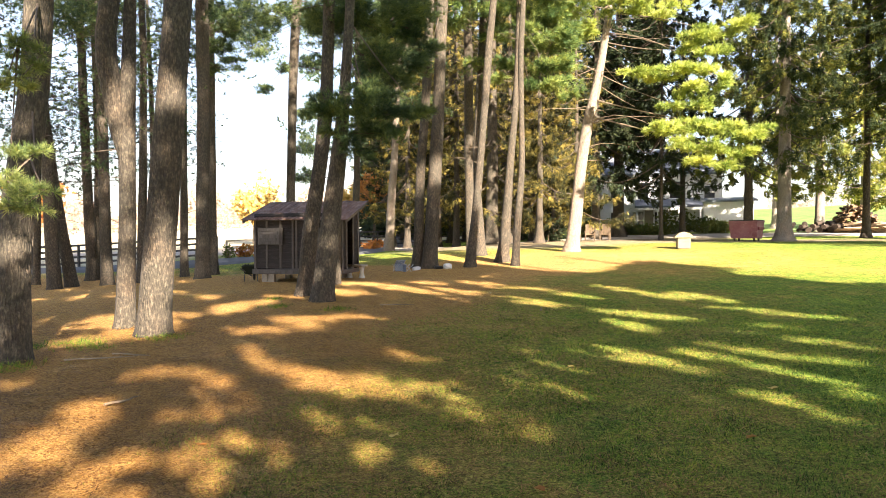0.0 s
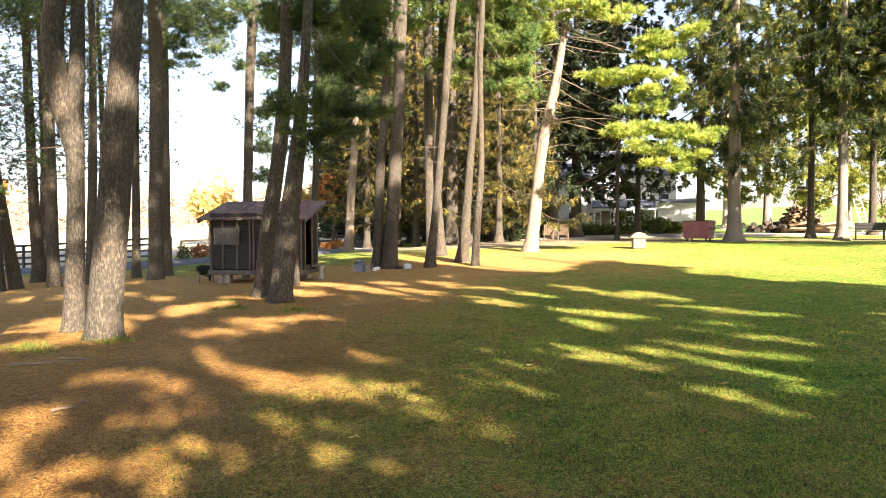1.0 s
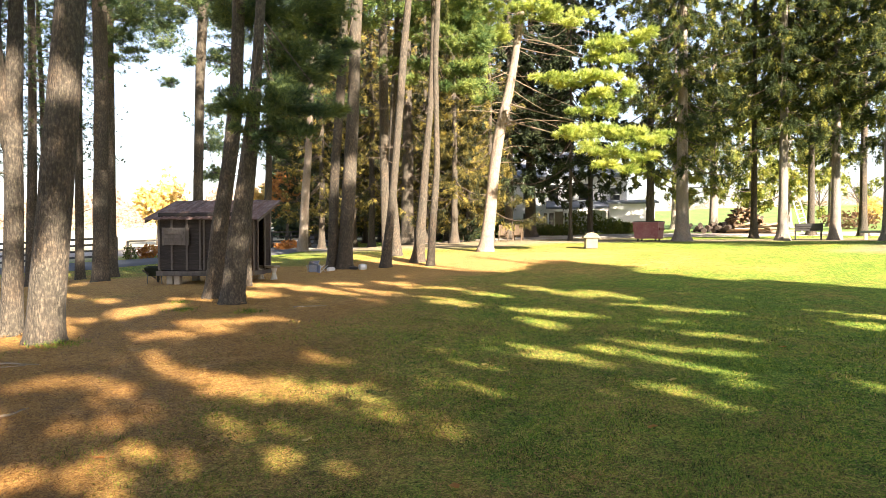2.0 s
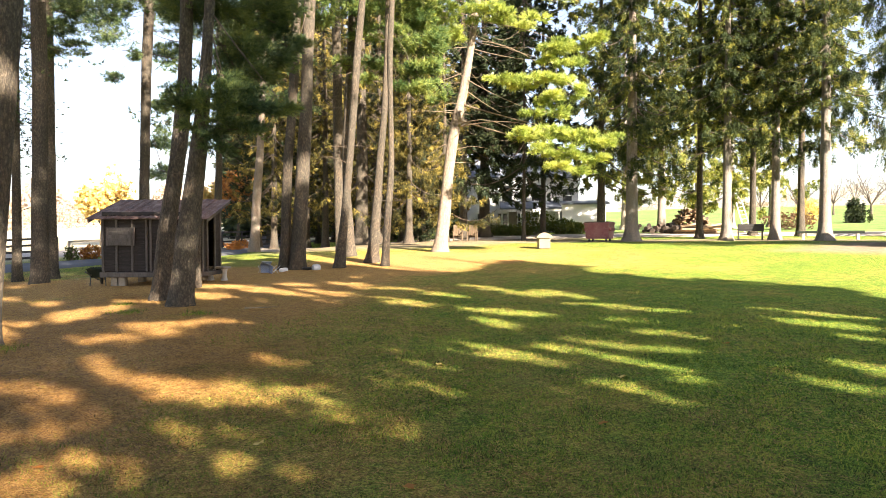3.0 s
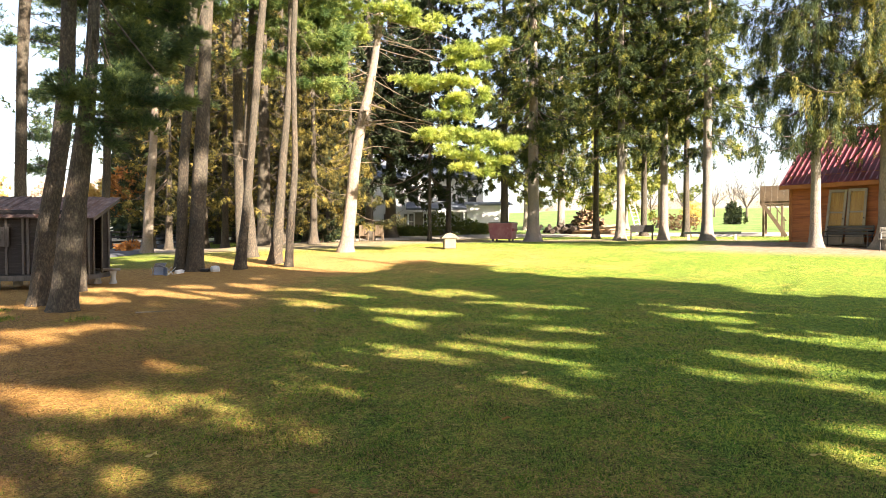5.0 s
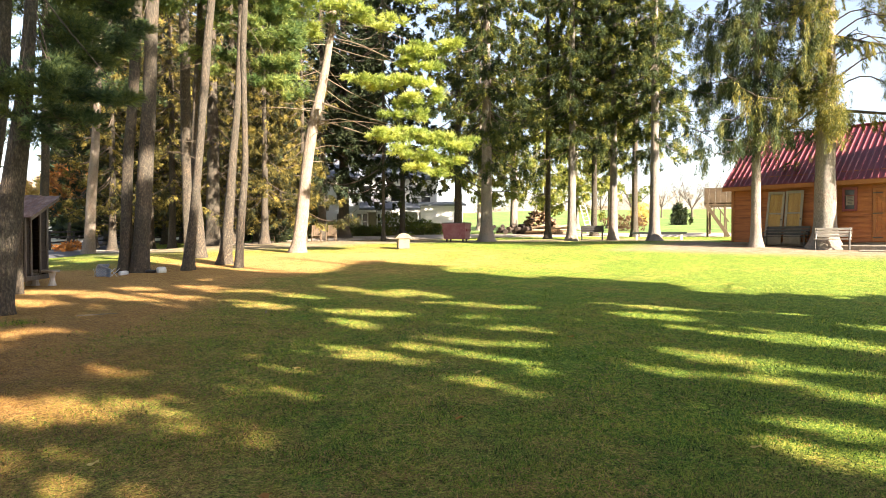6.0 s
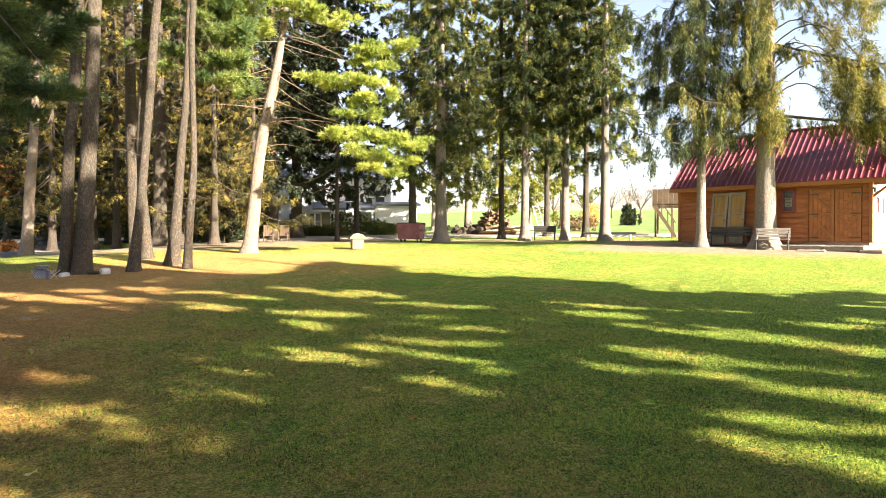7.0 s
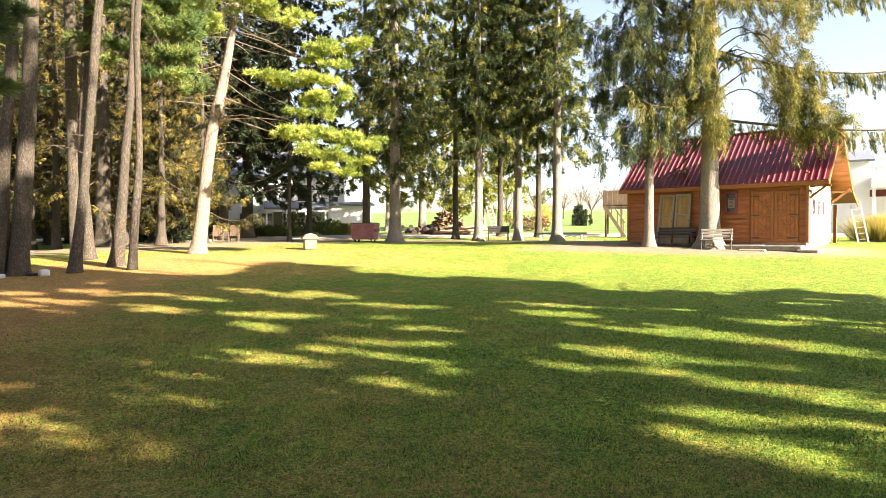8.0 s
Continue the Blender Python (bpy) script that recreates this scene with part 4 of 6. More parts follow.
# openings between their boughs, where sun reaches the ground: two ends (metres along the light, across it) and a width over 0.3 m
GROVE_SUN = ((5.4, -0.9, 7.3, -0.4, 0.31), (4.5, -0.4, 5.5, -0.1, 0.21), (8.2, -0.3, 8.6, 0.1, 0.16), (8.9, 0.4, 7.2, 0.8, 0.14), (6.9, 0.5, 6.2, 0.7, 0.04), (6.4, -0.0, 6.5, 0.3, 0.01), (5.5, 0.6, 5.1, 0.8, 0.17), (5.4, 0.2, 4.4, 0.4, 0.01), (10.0, 1.1, 8.0, 1.4, 0.16), (7.9, 1.6, 6.2, 2.3, 0.35), (5.9, 1.3, 5.4, 1.5, 0.05), (5.1, 1.4, 4.7, 1.5, -0.03), (8.4, 3.1, 7.4, 3.3, 0.06), (11.2, 0.0, 14.2, 0.18, 0.56), (12.4, -0.4, 14.4, -0.38, 0.3), (13.5, -0.35, 22.0, -0.3, 0.1), (13.0, 0.22, 23.0, 0.32, -0.12), (12.7, -1.3, 14.4, -0.6, 0.72), (11.7, -1.2, 11.3, -0.2, 0.71), (13.6, 0.9, 13.9, 1.5, 0.7), (14.6, 1.6, 15.1, 2.5, 0.94), (19.4, 0.7, 16.5, 1.5, 0.22), (16.6, 3.62, 17.2, 3.72, 0.06))
NEEDLE_SUN = ((12.5, 2.3, 11.9, 2.7, 0.54), (16.2, 3.0, 15.6, 3.3, 0.52), (11.9, 3.6, 11.4, 3.9, 0.4), (16.7, 4.5, 15.4, 4.9, 0.61), (11.6, 1.2, 10.9, 1.6, 0.32), (19.0, 5.3, 17.0, 6.3, 0.58), (16.3, 6.2, 13.7, 7.1, 0.92), (17.6, 7.4, 16.4, 7.7, 0.39), (6.2, 2.8, 5.7, 2.9, -0.1), (5.3, 2.7, 4.3, 2.9, -0.12), (4.5, 1.7, 4.0, 1.7, -0.12), (4.1, 2.1, 3.6, 2.0, -0.14), (3.9, 2.5, 3.6, 2.6, -0.16), (14.9, 8.4, 13.4, 9.3, 0.44), (12.9, 9.0, 11.3, 9.4, 0.49), (13.0, 7.5, 12.5, 7.7, 0.45), (11.9, 7.4, 10.6, 7.5, 0.36), (16.7, 8.5, 15.3, 8.8, 0.49))
MIDDLE_SUN = ((13.3, 10.7, 10.1, 10.5, 0.4), (9.8, 8.0, 8.2, 8.5, 0.6), (8.9, 7.4, 7.5, 7.2, 0.25), (11.4, 11.3, 9.4, 11.0, 0.43), (9.3, 10.1, 6.8, 10.7, 0.42), (7.1, 9.2, 6.4, 9.3, 0.24), (7.1, 5.7, 6.4, 5.7, 0.2), (6.4, 5.7, 5.4, 5.8, 0.26), (6.3, 6.4, 5.6, 6.6, 0.19), (6.5, 7.0, 5.2, 7.3, 0.45), (5.4, 6.4, 4.3, 6.6, 0.23), (5.4, 7.3, 4.5, 7.7, 0.31), (4.6, 5.4, 3.5, 5.5, 0.15), (4.1, 6.4, 3.6, 6.1, 0.1), (3.4, 5.6, 3.2, 5.4, 0.12), (6.0, 8.7, 5.0, 8.5, 0.21))
LAWN_SUN = ((6.1, 12.1, 4.3, 12.2, 0.41), (5.1, 11.1, 3.7, 11.1, 0.52), (4.3, 12.3, 2.4, 12.7, 0.4), (4.1, 10.3, 2.8, 10.0, 0.28), (3.1, 10.2, 1.4, 10.3, 0.57), (1.8, 10.1, 0.0, 10.1, 0.5), (1.7, 12.3, 0.8, 11.9, 0.51), (0.9, 13.0, -0.2, 12.5, 0.5), (1.0, 14.8, 0.3, 15.0, 0.47), (0.0, 12.5, -0.5, 12.0, 0.39))
NEAR_SUN = ((3.4, 8.4, 1.5, 8.4, 0.42), (3.7, 7.6, 2.9, 7.2, 0.23), (2.9, 7.2, 2.3, 7.4, 0.27), (1.8, 7.7, 0.8, 7.3, 0.45), (0.8, 7.3, -0.3, 7.8, 0.23), (0.3, 7.3, -0.3, 7.2, 0.3), (1.1, 8.4, 0.5, 8.6, 0.16), (0.3, 6.4, 0.0, 6.5, 0.09), (1.3, 5.5, 0.8, 5.5, 0.17), (0.8, 5.3, 0.4, 5.5, 0.12), (0.3, 5.4, -0.1, 5.3, 0.26))


def lawn_shade(p):
    """Tells which tufts shade the lawn outside the sunny openings."""
    k = p[:, 2] / sun_dir.z
    for step in range(2):
        gx, gy = p[:, 0] - sun_dir.x * k, p[:, 1] - sun_dir.y * k
        k = (p[:, 2] - terrain(gx, gy)) / sun_dir.z
    gx, gy = p[:, 0] - sun_dir.x * k, p[:, 1] - sun_dir.y * k
    a, c = gx * SHADE_ALONG.x + gy * SHADE_ALONG.y, gx * SHADE_ALONG.y - gy * SHADE_ALONG.x
    # single tufts reach into the openings, so that their edges are soft
    loose = np.sin(p[:, 0] * 913.7 + p[:, 1] * 577.1 + p[:, 2] * 331.3)
    keep = c < 15.55 + 0.3 * loose + 0.45 * np.sin(a * 0.9 + 0.6) + 0.35 * np.sin(a * 2.3) + 1.4 * smooth(2.2, 1.2, a)
    keep &= ~((a > 16.4 + 0.3 * loose + 0.7 * np.sin(c * 1.3) + 7.0 * np.maximum(0, 12.0 - c)) & (a < 31) & (c > 8.0))
    keep &= ~((a > 27.0) & (a < 29.5) & (c > 8.0))
    keep &= ~((a > 31) & (a - 31 > 12 * np.maximum(0, 12 - c) - 100 * (a > 46)) & (np.sin(a * 0.8 + 1.7 * np.sin(c * 0.9)) + np.sin(c * 1.9 + 0.6 * a) > -0.5))
    streaks = np.sin(c * 4.1 + 1.3 * np.sin(a * 0.7)) + 0.7 * np.sin(c * 9.3 + a * 0.9) + 0.6 * np.sin(a * 1.5 + c * 2.1)
    keep &= (streaks < 1.25) | (c < 5.0) | (a > 15)
    ragged = 0.5 * np.sin(a * 5.3 + 2.0 * np.sin(c * 6.1)) + 0.4 * np.sin(c * 11.0 + a * 3.1)
    for a1, c1, a2, c2, wide in GROVE_SUN + NEEDLE_SUN + MIDDLE_SUN + LAWN_SUN + NEAR_SUN:
        da, dc = a2 - a1, c2 - c1
        t = np.clip(((a - a1) * da + (c - c1) * dc) / (da * da + dc * dc), 0, 1)
        far = np.hypot(a - a1 - t * da, c - c1 - t * dc)
        keep &= far > 0.1 * loose + (wide / 2 + 0.19) * (1 + 0.35 * ragged) * (1.15 - 0.5 * np.abs(t - 0.5))
    return keep


for c, a, h, seed in ((-10, -15, 38, 103), (-5.5, -11, 37, 108), (-2.2, -16, 39, 104), (1.0, -20, 40, 109), (4.1, -11, 34, 105), (6.7, -13, 29, 110), (9.4, -15, 25.5, 106), (12.4, -10, 17, 107), (15.0, -8.5, 15.5, 111)):
    x, y = SHADE_ALONG.x * a + SHADE_ALONG.y * c, SHADE_ALONG.y * a - SHADE_ALONG.x * c
    pine("pine_tree", x, y, 0.19, height=h, crown_from=4.5, plumes=140, reach=3.8, tufts=38, blade=(0.36, 0.21, 4), seed=seed, stubs=0, keep=lawn_shade,
         label="tall white pine standing behind the lawn", group="pines behind the lawn")

# ---- materials of buildings and things ----
cedar = surface("cedar_siding", [(0.17, 0.05, 0.010), (0.31, 0.10, 0.020), (0.42, 0.15, 0.034)], 2.2, 26, (0.35, 0.35, 3.5), rough=0.6, bump=0.4)
cedar_trim = surface("cedar_trim", [(0.23, 0.08, 0.015), (0.31, 0.115, 0.023)], 2.0, 30, rough=0.6)
red_metal = surface("red_roof_metal", [(0.125, 0.016, 0.026), (0.17, 0.025, 0.037)], 1.2, 30, rough=0.38, bump=0.05, grain=0.2)
dark_iron = surface("dark_iron", [(0.02, 0.02, 0.02), (0.04, 0.038, 0.035)], 6, 50, rough=0.5)
grey_door = surface("worn_door_paint", [(0.22, 0.195, 0.155), (0.30, 0.27, 0.22)], 4, 40, wear=(0.22, 0.18, 0.13))
curtain = surface("drawn_curtain", [(0.36, 0.20, 0.06), (0.50, 0.30, 0.10)], 2, 20, (6, 6, 0.5))
window_dark = surface("dark_window", [(0.03, 0.035, 0.04), (0.06, 0.065, 0.07)], 3, 20, rough=0.08, bump=0.02)
maroon = surface("maroon_paint", [(0.16, 0.03, 0.03), (0.22, 0.05, 0.05)], 4, 30, rough=0.6)
stone_grey = surface("stone_slab", [(0.20, 0.17, 0.13), (0.33, 0.29, 0.23)], 4, 30, bump=0.6, depth=0.02)
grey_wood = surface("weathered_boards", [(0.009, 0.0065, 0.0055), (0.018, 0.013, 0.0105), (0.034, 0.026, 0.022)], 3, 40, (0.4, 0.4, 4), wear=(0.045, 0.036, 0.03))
batten_wood = surface("grey_battens", [(0.06, 0.052, 0.046), (0.115, 0.102, 0.092)], 5, 40, (3, 3, 0.5))
rust_roof = surface("rusty_roof", [(0.05, 0.022, 0.017), (0.13, 0.062, 0.042), (0.27, 0.19, 0.155)], 2.2, 24, (3, 1, 1), rough=0.6, bump=0.15, wear=(0.22, 0.185, 0.17))
concrete = surface("concrete", [(0.36, 0.34, 0.31), (0.48, 0.46, 0.42)], 5, 50)
white_siding = surface("white_siding", [(0.72, 0.74, 0.76), (0.80, 0.81, 0.82)], 1.2, 20)
slate_roof = surface("slate_roof", [(0.10, 0.12, 0.15), (0.17, 0.19, 0.22)], 3, 40)
faded_red = surface("faded_red_steel", [(0.22, 0.06, 0.08), (0.27, 0.10, 0.12), (0.31, 0.14, 0.155)], 1.6, 30, rough=0.55, bump=0.1, wear=(0.33, 0.17, 0.175))
black_plastic = surface("black_plastic", [(0.018, 0.018, 0.02), (0.035, 0.033, 0.033)], 4, 40, rough=0.5)
rubber = surface("rubber", [(0.02, 0.02, 0.02), (0.035, 0.035, 0.035)], 6, 50)
pale_stone = surface("pale_stone", [(0.16, 0.135, 0.085), (0.24, 0.205, 0.135)], 3, 30, bump=0.4)
log_wood = surface("split_logs", [(0.10, 0.06, 0.03), (0.20, 0.125, 0.065)], 5, 30)
log_end = surface("log_ends", [(0.22, 0.135, 0.065), (0.36, 0.24, 0.13)], 6, 40)
dark_log = surface("dark_logs", [(0.025, 0.018, 0.013), (0.06, 0.042, 0.028)], 5, 30)
bench_paint = surface("pale_bench_slats", [(0.30, 0.27, 0.23), (0.40, 0.37, 0.32)], 5, 40)
black_fence = surface("black_fence_paint", [(0.025, 0.027, 0.03), (0.05, 0.05, 0.052)], 3, 40, wear=(0.09, 0.085, 0.08))
pale_fence = surface("bleached_fence_wood", [(0.36, 0.32, 0.26), (0.48, 0.43, 0.36)], 3, 40)
aluminium = surface("aluminium_tube", [(0.55, 0.56, 0.57), (0.68, 0.68, 0.68)], 5, 50, rough=0.35, metal=0.9, bump=0.05)
white_plastic = surface("white_plastic", [(0.48, 0.50, 0.52), (0.58, 0.59, 0.60)], 5, 30, rough=0.45)
dark_green_paint = surface("dark_green_paint", [(0.007, 0.014, 0.008), (0.014, 0.024, 0.013)], 4, 40, rough=0.85)
deck_wood = surface("tan_deck_wood", [(0.075, 0.05, 0.028), (0.13, 0.09, 0.052)], 3, 30)
slab_wood = surface("sawn_slabs", [(0.26, 0.18, 0.105), (0.40, 0.30, 0.19)], 4, 30, (0.5, 4, 4))


def plaid_material():
    m, nt, bsdf = fresh("blue_webbing")
    ch = node(nt, "ShaderNodeTexChecker", Scale=16.0)
    ch.inputs["Color1"].default_value, ch.inputs["Color2"].default_value = (0.10, 0.20, 0.45, 1), (0.50, 0.52, 0.56, 1)
    nt.links.new(coords(nt, (1, 1, 1), False), ch.inputs["Vector"])
    dirt = node(nt, "ShaderNodeTexNoise", Scale=14.0, Detail=4.0)
    nt.links.new(blend(nt, 0.3, ch.outputs["Color"], dirt.outputs["Color"], "MULTIPLY"), bsdf.inputs["Base Color"])
    bsdf.inputs["Roughness"].default_value = 0.7
    return m


blue_webbing = plaid_material()


def glass_material():
    m, nt, bsdf = fresh("window_glass")
    bsdf.inputs["Base Color"].default_value = (0.9, 0.94, 0.93, 1)
    bsdf.inputs["Roughness"].default_value = 0.03
    bsdf.inputs["Transmission Weight"].default_value = 1.0
    bsdf.inputs["IOR"].default_value = 1.1
    return m


window_glass = glass_material()


def shared(name, ob, m, parent):
    """Another piece on the same mesh."""
    o = new(name, ob.data)
    o.parent = parent
    o.matrix_local = m
    return o


# ---- red-roofed cabin ----
def build_cabin():
    W, D, base, eave, ridge = 7.57, 5.0, 1.42, 4.29, 6.43
    m = pose(24.15, 21.14, 0, 0, 0, -73)
    cabin = thing("cabin", m, "orange cedar cabin with a ribbed red metal roof and barn doors", "cabin")
    rng = random.Random(7)
    part("foundation", Geo().box((W / 2, D / 2, 1.05), (W - 0.06, D - 0.06, 0.76)).data, stone_grey, cabin, "rough stone footing")
    core = Geo()
    t = 0.12
    core.box((W / 2, t / 2, (base + eave) / 2), (W, t, eave - base)).box((W / 2, D - t / 2, (base + eave) / 2), (W, t, eave - base))
    part("wall", core.data, cedar, cabin)
    slope = (ridge - eave) / (D / 2)
    for x0 in (0.06, W - 0.06):
        g = Geo()
        vs = [(x0 + dx, y, z) for dx in (-0.06, 0.06) for y, z in ((t, base), (D - t, base), (D - t, eave), (D / 2, ridge - 0.14), (t, eave))]
        g.add(vs, [(0, 1, 2, 3, 4), (9, 8, 7, 6, 5), (0, 5, 6, 1), (1, 6, 7, 2), (2, 7, 8, 3), (3, 8, 9, 4), (4, 9, 5, 0)])
        part("gable_wall", g.data, cedar, cabin)
    # wavy-edged siding boards, butted round doors and window
    rows = 14
    h = (eave - base) / rows
    for k in range(rows):
        z = base + h * (k + 0.5)
        spans = [(0.0, W)]
        if 2.74 - h / 2 < z < 3.54 + h / 2:
            spans = [(0.0, 4.40), (4.92, W)]
        out = []
        for a, b in spans:
            if z < 3.6:
                if a < 5.42:
                    out.append((a, min(b, 5.42)))
                if b > 7.31:
                    out.append((7.31, b))
            else:
                out.append((a, b))
        for a, b in out:
            n = max(2, int((b - a) / 0.25))
            vs, fs = [], []
            for i in range(n + 1):
                x = a + (b - a) * i / n
                wave = 0.05 * noise.noise(Vector((x * 2.1, k * 7.3, 0)))
                vs += [(x, -0.012, z + h / 2 + 0.01), (x, -0.066, z - h / 2 + wave), (x, 0.004, z - h / 2 + wave + 0.02)]
            for i in range(n):
                p = 3 * i
                fs += [(p, p + 1, p + 4, p + 3), (p + 1, p + 2, p + 5, p + 4)]
            part("siding_board", (vs, fs), cedar, cabin)
    for k in range(22):
        z0 = base + 0.21 * k
        y0, y1 = (0.0, D) if z0 + 0.2 < eave else ((z0 + 0.2 - eave) / slope + 0.06, D - (z0 + 0.2 - eave) / slope - 0.06)
        if y1 - y0 < 0.3:
            break
        part("siding_board", Geo().box((W + 0.018, (y0 + y1) / 2, z0 + 0.1), (0.036, y1 - y0, 0.2), chamfer=0.012).data, white_siding, cabin, "white painted board")
    for x, y in ((-0.03, -0.03), (W + 0.03, -0.04)):
        part("corner_board", Geo().box((x, y, (base + eave) / 2), (0.12, 0.12, eave - base), chamfer=0.01).data, cedar_trim, cabin)
    # roof
    ox, oy = 0.85, 0.45
    x0, x1 = -0.35, W + ox
    n = 38
    pitch = (x1 - x0) / n
    run = D / 2 + oy
    low = ridge - slope * run

    def panel(bottom_y, bottom_z, top_y, top_z, width):
        g = Geo()
        prof = ((0, 0), (0.022, 0.032), (0.05, 0.032), (0.072, 0), (width, 0))
        d = Vector((0, top_y - bottom_y, top_z - bottom_z)).normalized()
        nrm = Vector((0, -d.z, d.y)) if top_y > bottom_y else Vector((0, d.z, -d.y))
        vs = []
        for yy, zz in ((bottom_y, bottom_z), (top_y, top_z)):
            for px, pz in prof:
                vs.append((px, yy + nrm.y * pz, zz + nrm.z * pz))
            for px, pz in prof:
                vs.append((px, yy - nrm.y * 0.015, zz - nrm.z * 0.015))
        fs = []
        c = len(prof)
        for i in range(c - 1):
            fs.append((i, i + 1, 2 * c + i + 1, 2 * c + i))
            fs.append((c + i + 1, c + i, 3 * c + i, 3 * c + i + 1))
            fs.append((i + 1, i, c + i, c + i + 1))
        return g.add(vs, fs)

    front = part("roof_panel", panel(-oy, low, D / 2, ridge, pitch).data, red_metal, cabin)
    front.matrix_local = pose(x0, 0, 0)
    back = part("roof_panel", panel(D + oy, low, D / 2, ridge, pitch).data, red_metal, cabin)
    back.matrix_local = pose(x0, 0, 0)
    porch = part("porch_roof_panel", panel(D + oy + 1.7, low - 0.62, D + oy - 0.1, low + 0.03, pitch).data, red_metal, cabin)
    porch.matrix_local = pose(x0, 0, 0)
    for i in range(1, n):
        shared("roof_panel", front, pose(x0 + i * pitch, 0, 0), cabin)
        shared("roof_panel", back, pose(x0 + i * pitch, 0, 0), cabin)
        shared("porch_roof_panel", porch, pose(x0 + i * pitch, 0, 0), cabin)
    part("ridge_cap", Geo().tube([(x0, D / 2, ridge + 0.02), (x1, D / 2, ridge + 0.02)], [0.07, 0.07], 8).data, red_metal, cabin)
    part("fascia", Geo().box(((x0 + x1) / 2, -oy + 0.03, low - 0.10), (x1 - x0, 0.04, 0.17), chamfer=0.006).data, cedar_trim, cabin)
    # soffits under the gable overhang, rake boards and brackets
    for y0 in (-oy, D + oy):
        g = Geo().add([(W + 0.05, y0, low - 0.05), (x1, y0, low - 0.05), (x1, D / 2, ridge - 0.05), (W + 0.05, D / 2, ridge - 0.05),
                       (W + 0.05, y0, low - 0.09), (x1, y0, low - 0.09), (x1, D / 2, ridge - 0.09), (W + 0.05, D / 2, ridge - 0.09)],
                      [(0, 1, 2, 3), (7, 6, 5, 4), (0, 4, 5, 1), (1, 5, 6, 2), (2, 6, 7, 3), (3, 7, 4, 0)])
        part("soffit", g.data, cedar, cabin)
        part("rake_board", Geo().beam((x1 - 0.02, y0, low - 0.13), (x1 - 0.02, D / 2, ridge - 0.13), 0.035, 0.2).data, cedar_trim, cabin)
    part("rake_board", Geo().beam((x1 - 0.02, D + oy, low - 0.13), (x1 - 0.02, D + oy + 1.7, low - 0.75), 0.035, 0.2).data, cedar_trim, cabin)
    for y in (0.05, D - 0.05):
        part("bracket", Geo().beam((W + 0.06, y, low - 0.7), (x1 - 0.05, y, low + 0.1 - 0.2), 0.09, 0.09).beam((W + 0.06, y, low - 0.2), (x1, y, low - 0.2), 0.09, 0.09).data, cedar_trim, cabin)
    for x in (W - 0.1, W / 2, 0.1):
        part("porch_post", Geo().box((x, D + oy + 1.5, (1.2 + low - 0.7) / 2), (0.14, 0.14, low - 0.7 - 1.2), chamfer=0.01).data, cedar_trim, cabin)
    # slit windows in the sunny gable
    for y in (1.1, 2.1, 3.1):
        win = part("window", Geo().box((W + 0.045, y, 2.9), (0.05, 0.2, 0.62), chamfer=0.01).data, maroon, cabin, "narrow window in a maroon casing")
        part("pane", Geo().box((W + 0.075, y, 2.9), (0.012, 0.15, 0.56)).data, black_plastic, win)
    # small window with maroon casing
    win = part("window", Geo().box((4.66, -0.05, 3.58), (0.54, 0.09, 0.09)).box((4.66, -0.05, 2.71), (0.54, 0.09, 0.09))
               .box((4.44, -0.05, 3.145), (0.09, 0.09, 0.77)).box((4.88, -0.05, 3.145), (0.09, 0.09, 0.77)).data, maroon, cabin, "small window in a maroon casing")
    part("pane", Geo().box((4.66, -0.01, 3.145), (0.36, 0.02, 0.77)).data, window_dark, win)
    part("glazing_bar", Geo().box((4.66, -0.03, 3.3), (0.36, 0.018, 0.03)).data, maroon, win)
    part("notice", Geo().box((4.66, -0.026, 3.12), (0.28, 0.008, 0.42), chamfer=0.003).data, grey_door, win, "faded paper notice behind the glass")
    for k in range(6):
        part("notice_line", Geo().box((4.66, -0.033, 3.27 - 0.06 * k), (0.2 - 0.03 * (k % 3), 0.004, 0.022)).data, black_plastic, win)
    # barn doors with crossed braces
    for k, (a, b) in enumerate(((5.46, 6.36), (6.38, 7.28))):
        z0, z1 = 1.46, 3.56
        door = part("barn_door", Geo().box(((a + b) / 2, -0.02, (z0 + z1) / 2), (b - a, 0.04, z1 - z0)).data, cedar, cabin, "vertical-board cedar barn door with crossed braces")
        for i in range(6):
            part("plank", Geo().box((a + (i + 0.5) * (b - a) / 6, -0.048, (z0 + z1) / 2), ((b - a) / 6 - 0.012, 0.016, z1 - z0), chamfer=0.004).data, cedar, door)
        mid = (z0 + z1) / 2 + 0.05
        for za, zb in ((z0, z0 + 0.12), (mid - 0.06, mid + 0.06), (z1 - 0.12, z1)):
            part("rail", Geo().box(((a + b) / 2, -0.072, (za + zb) / 2), (b - a, 0.03, zb - za), chamfer=0.006).data, cedar_trim, door)
        for x in (a + 0.055, b - 0.055):
            part("stile", Geo().box((x, -0.074, (z0 + z1) / 2), (0.11, 0.033, z1 - z0), chamfer=0.006).data, cedar_trim, door)
        s = (a, b) if k == 0 else (b, a)
        part("brace", Geo().beam((s[0], -0.07, mid), (s[1], -0.07, z0 + 0.1), 0.026, 0.1).data, cedar_trim, door)
        part("brace", Geo().beam((s[1], -0.068, mid), (s[0], -0.068, z0 + 0.1), 0.02, 0.1).data, cedar_trim, door)
        part("brace", Geo().beam((s[0], -0.07, z1 - 0.1), (s[1], -0.07, mid), 0.026, 0.1).data, cedar_trim, door)
        hx = a + 0.1 if k == 0 else b - 0.1
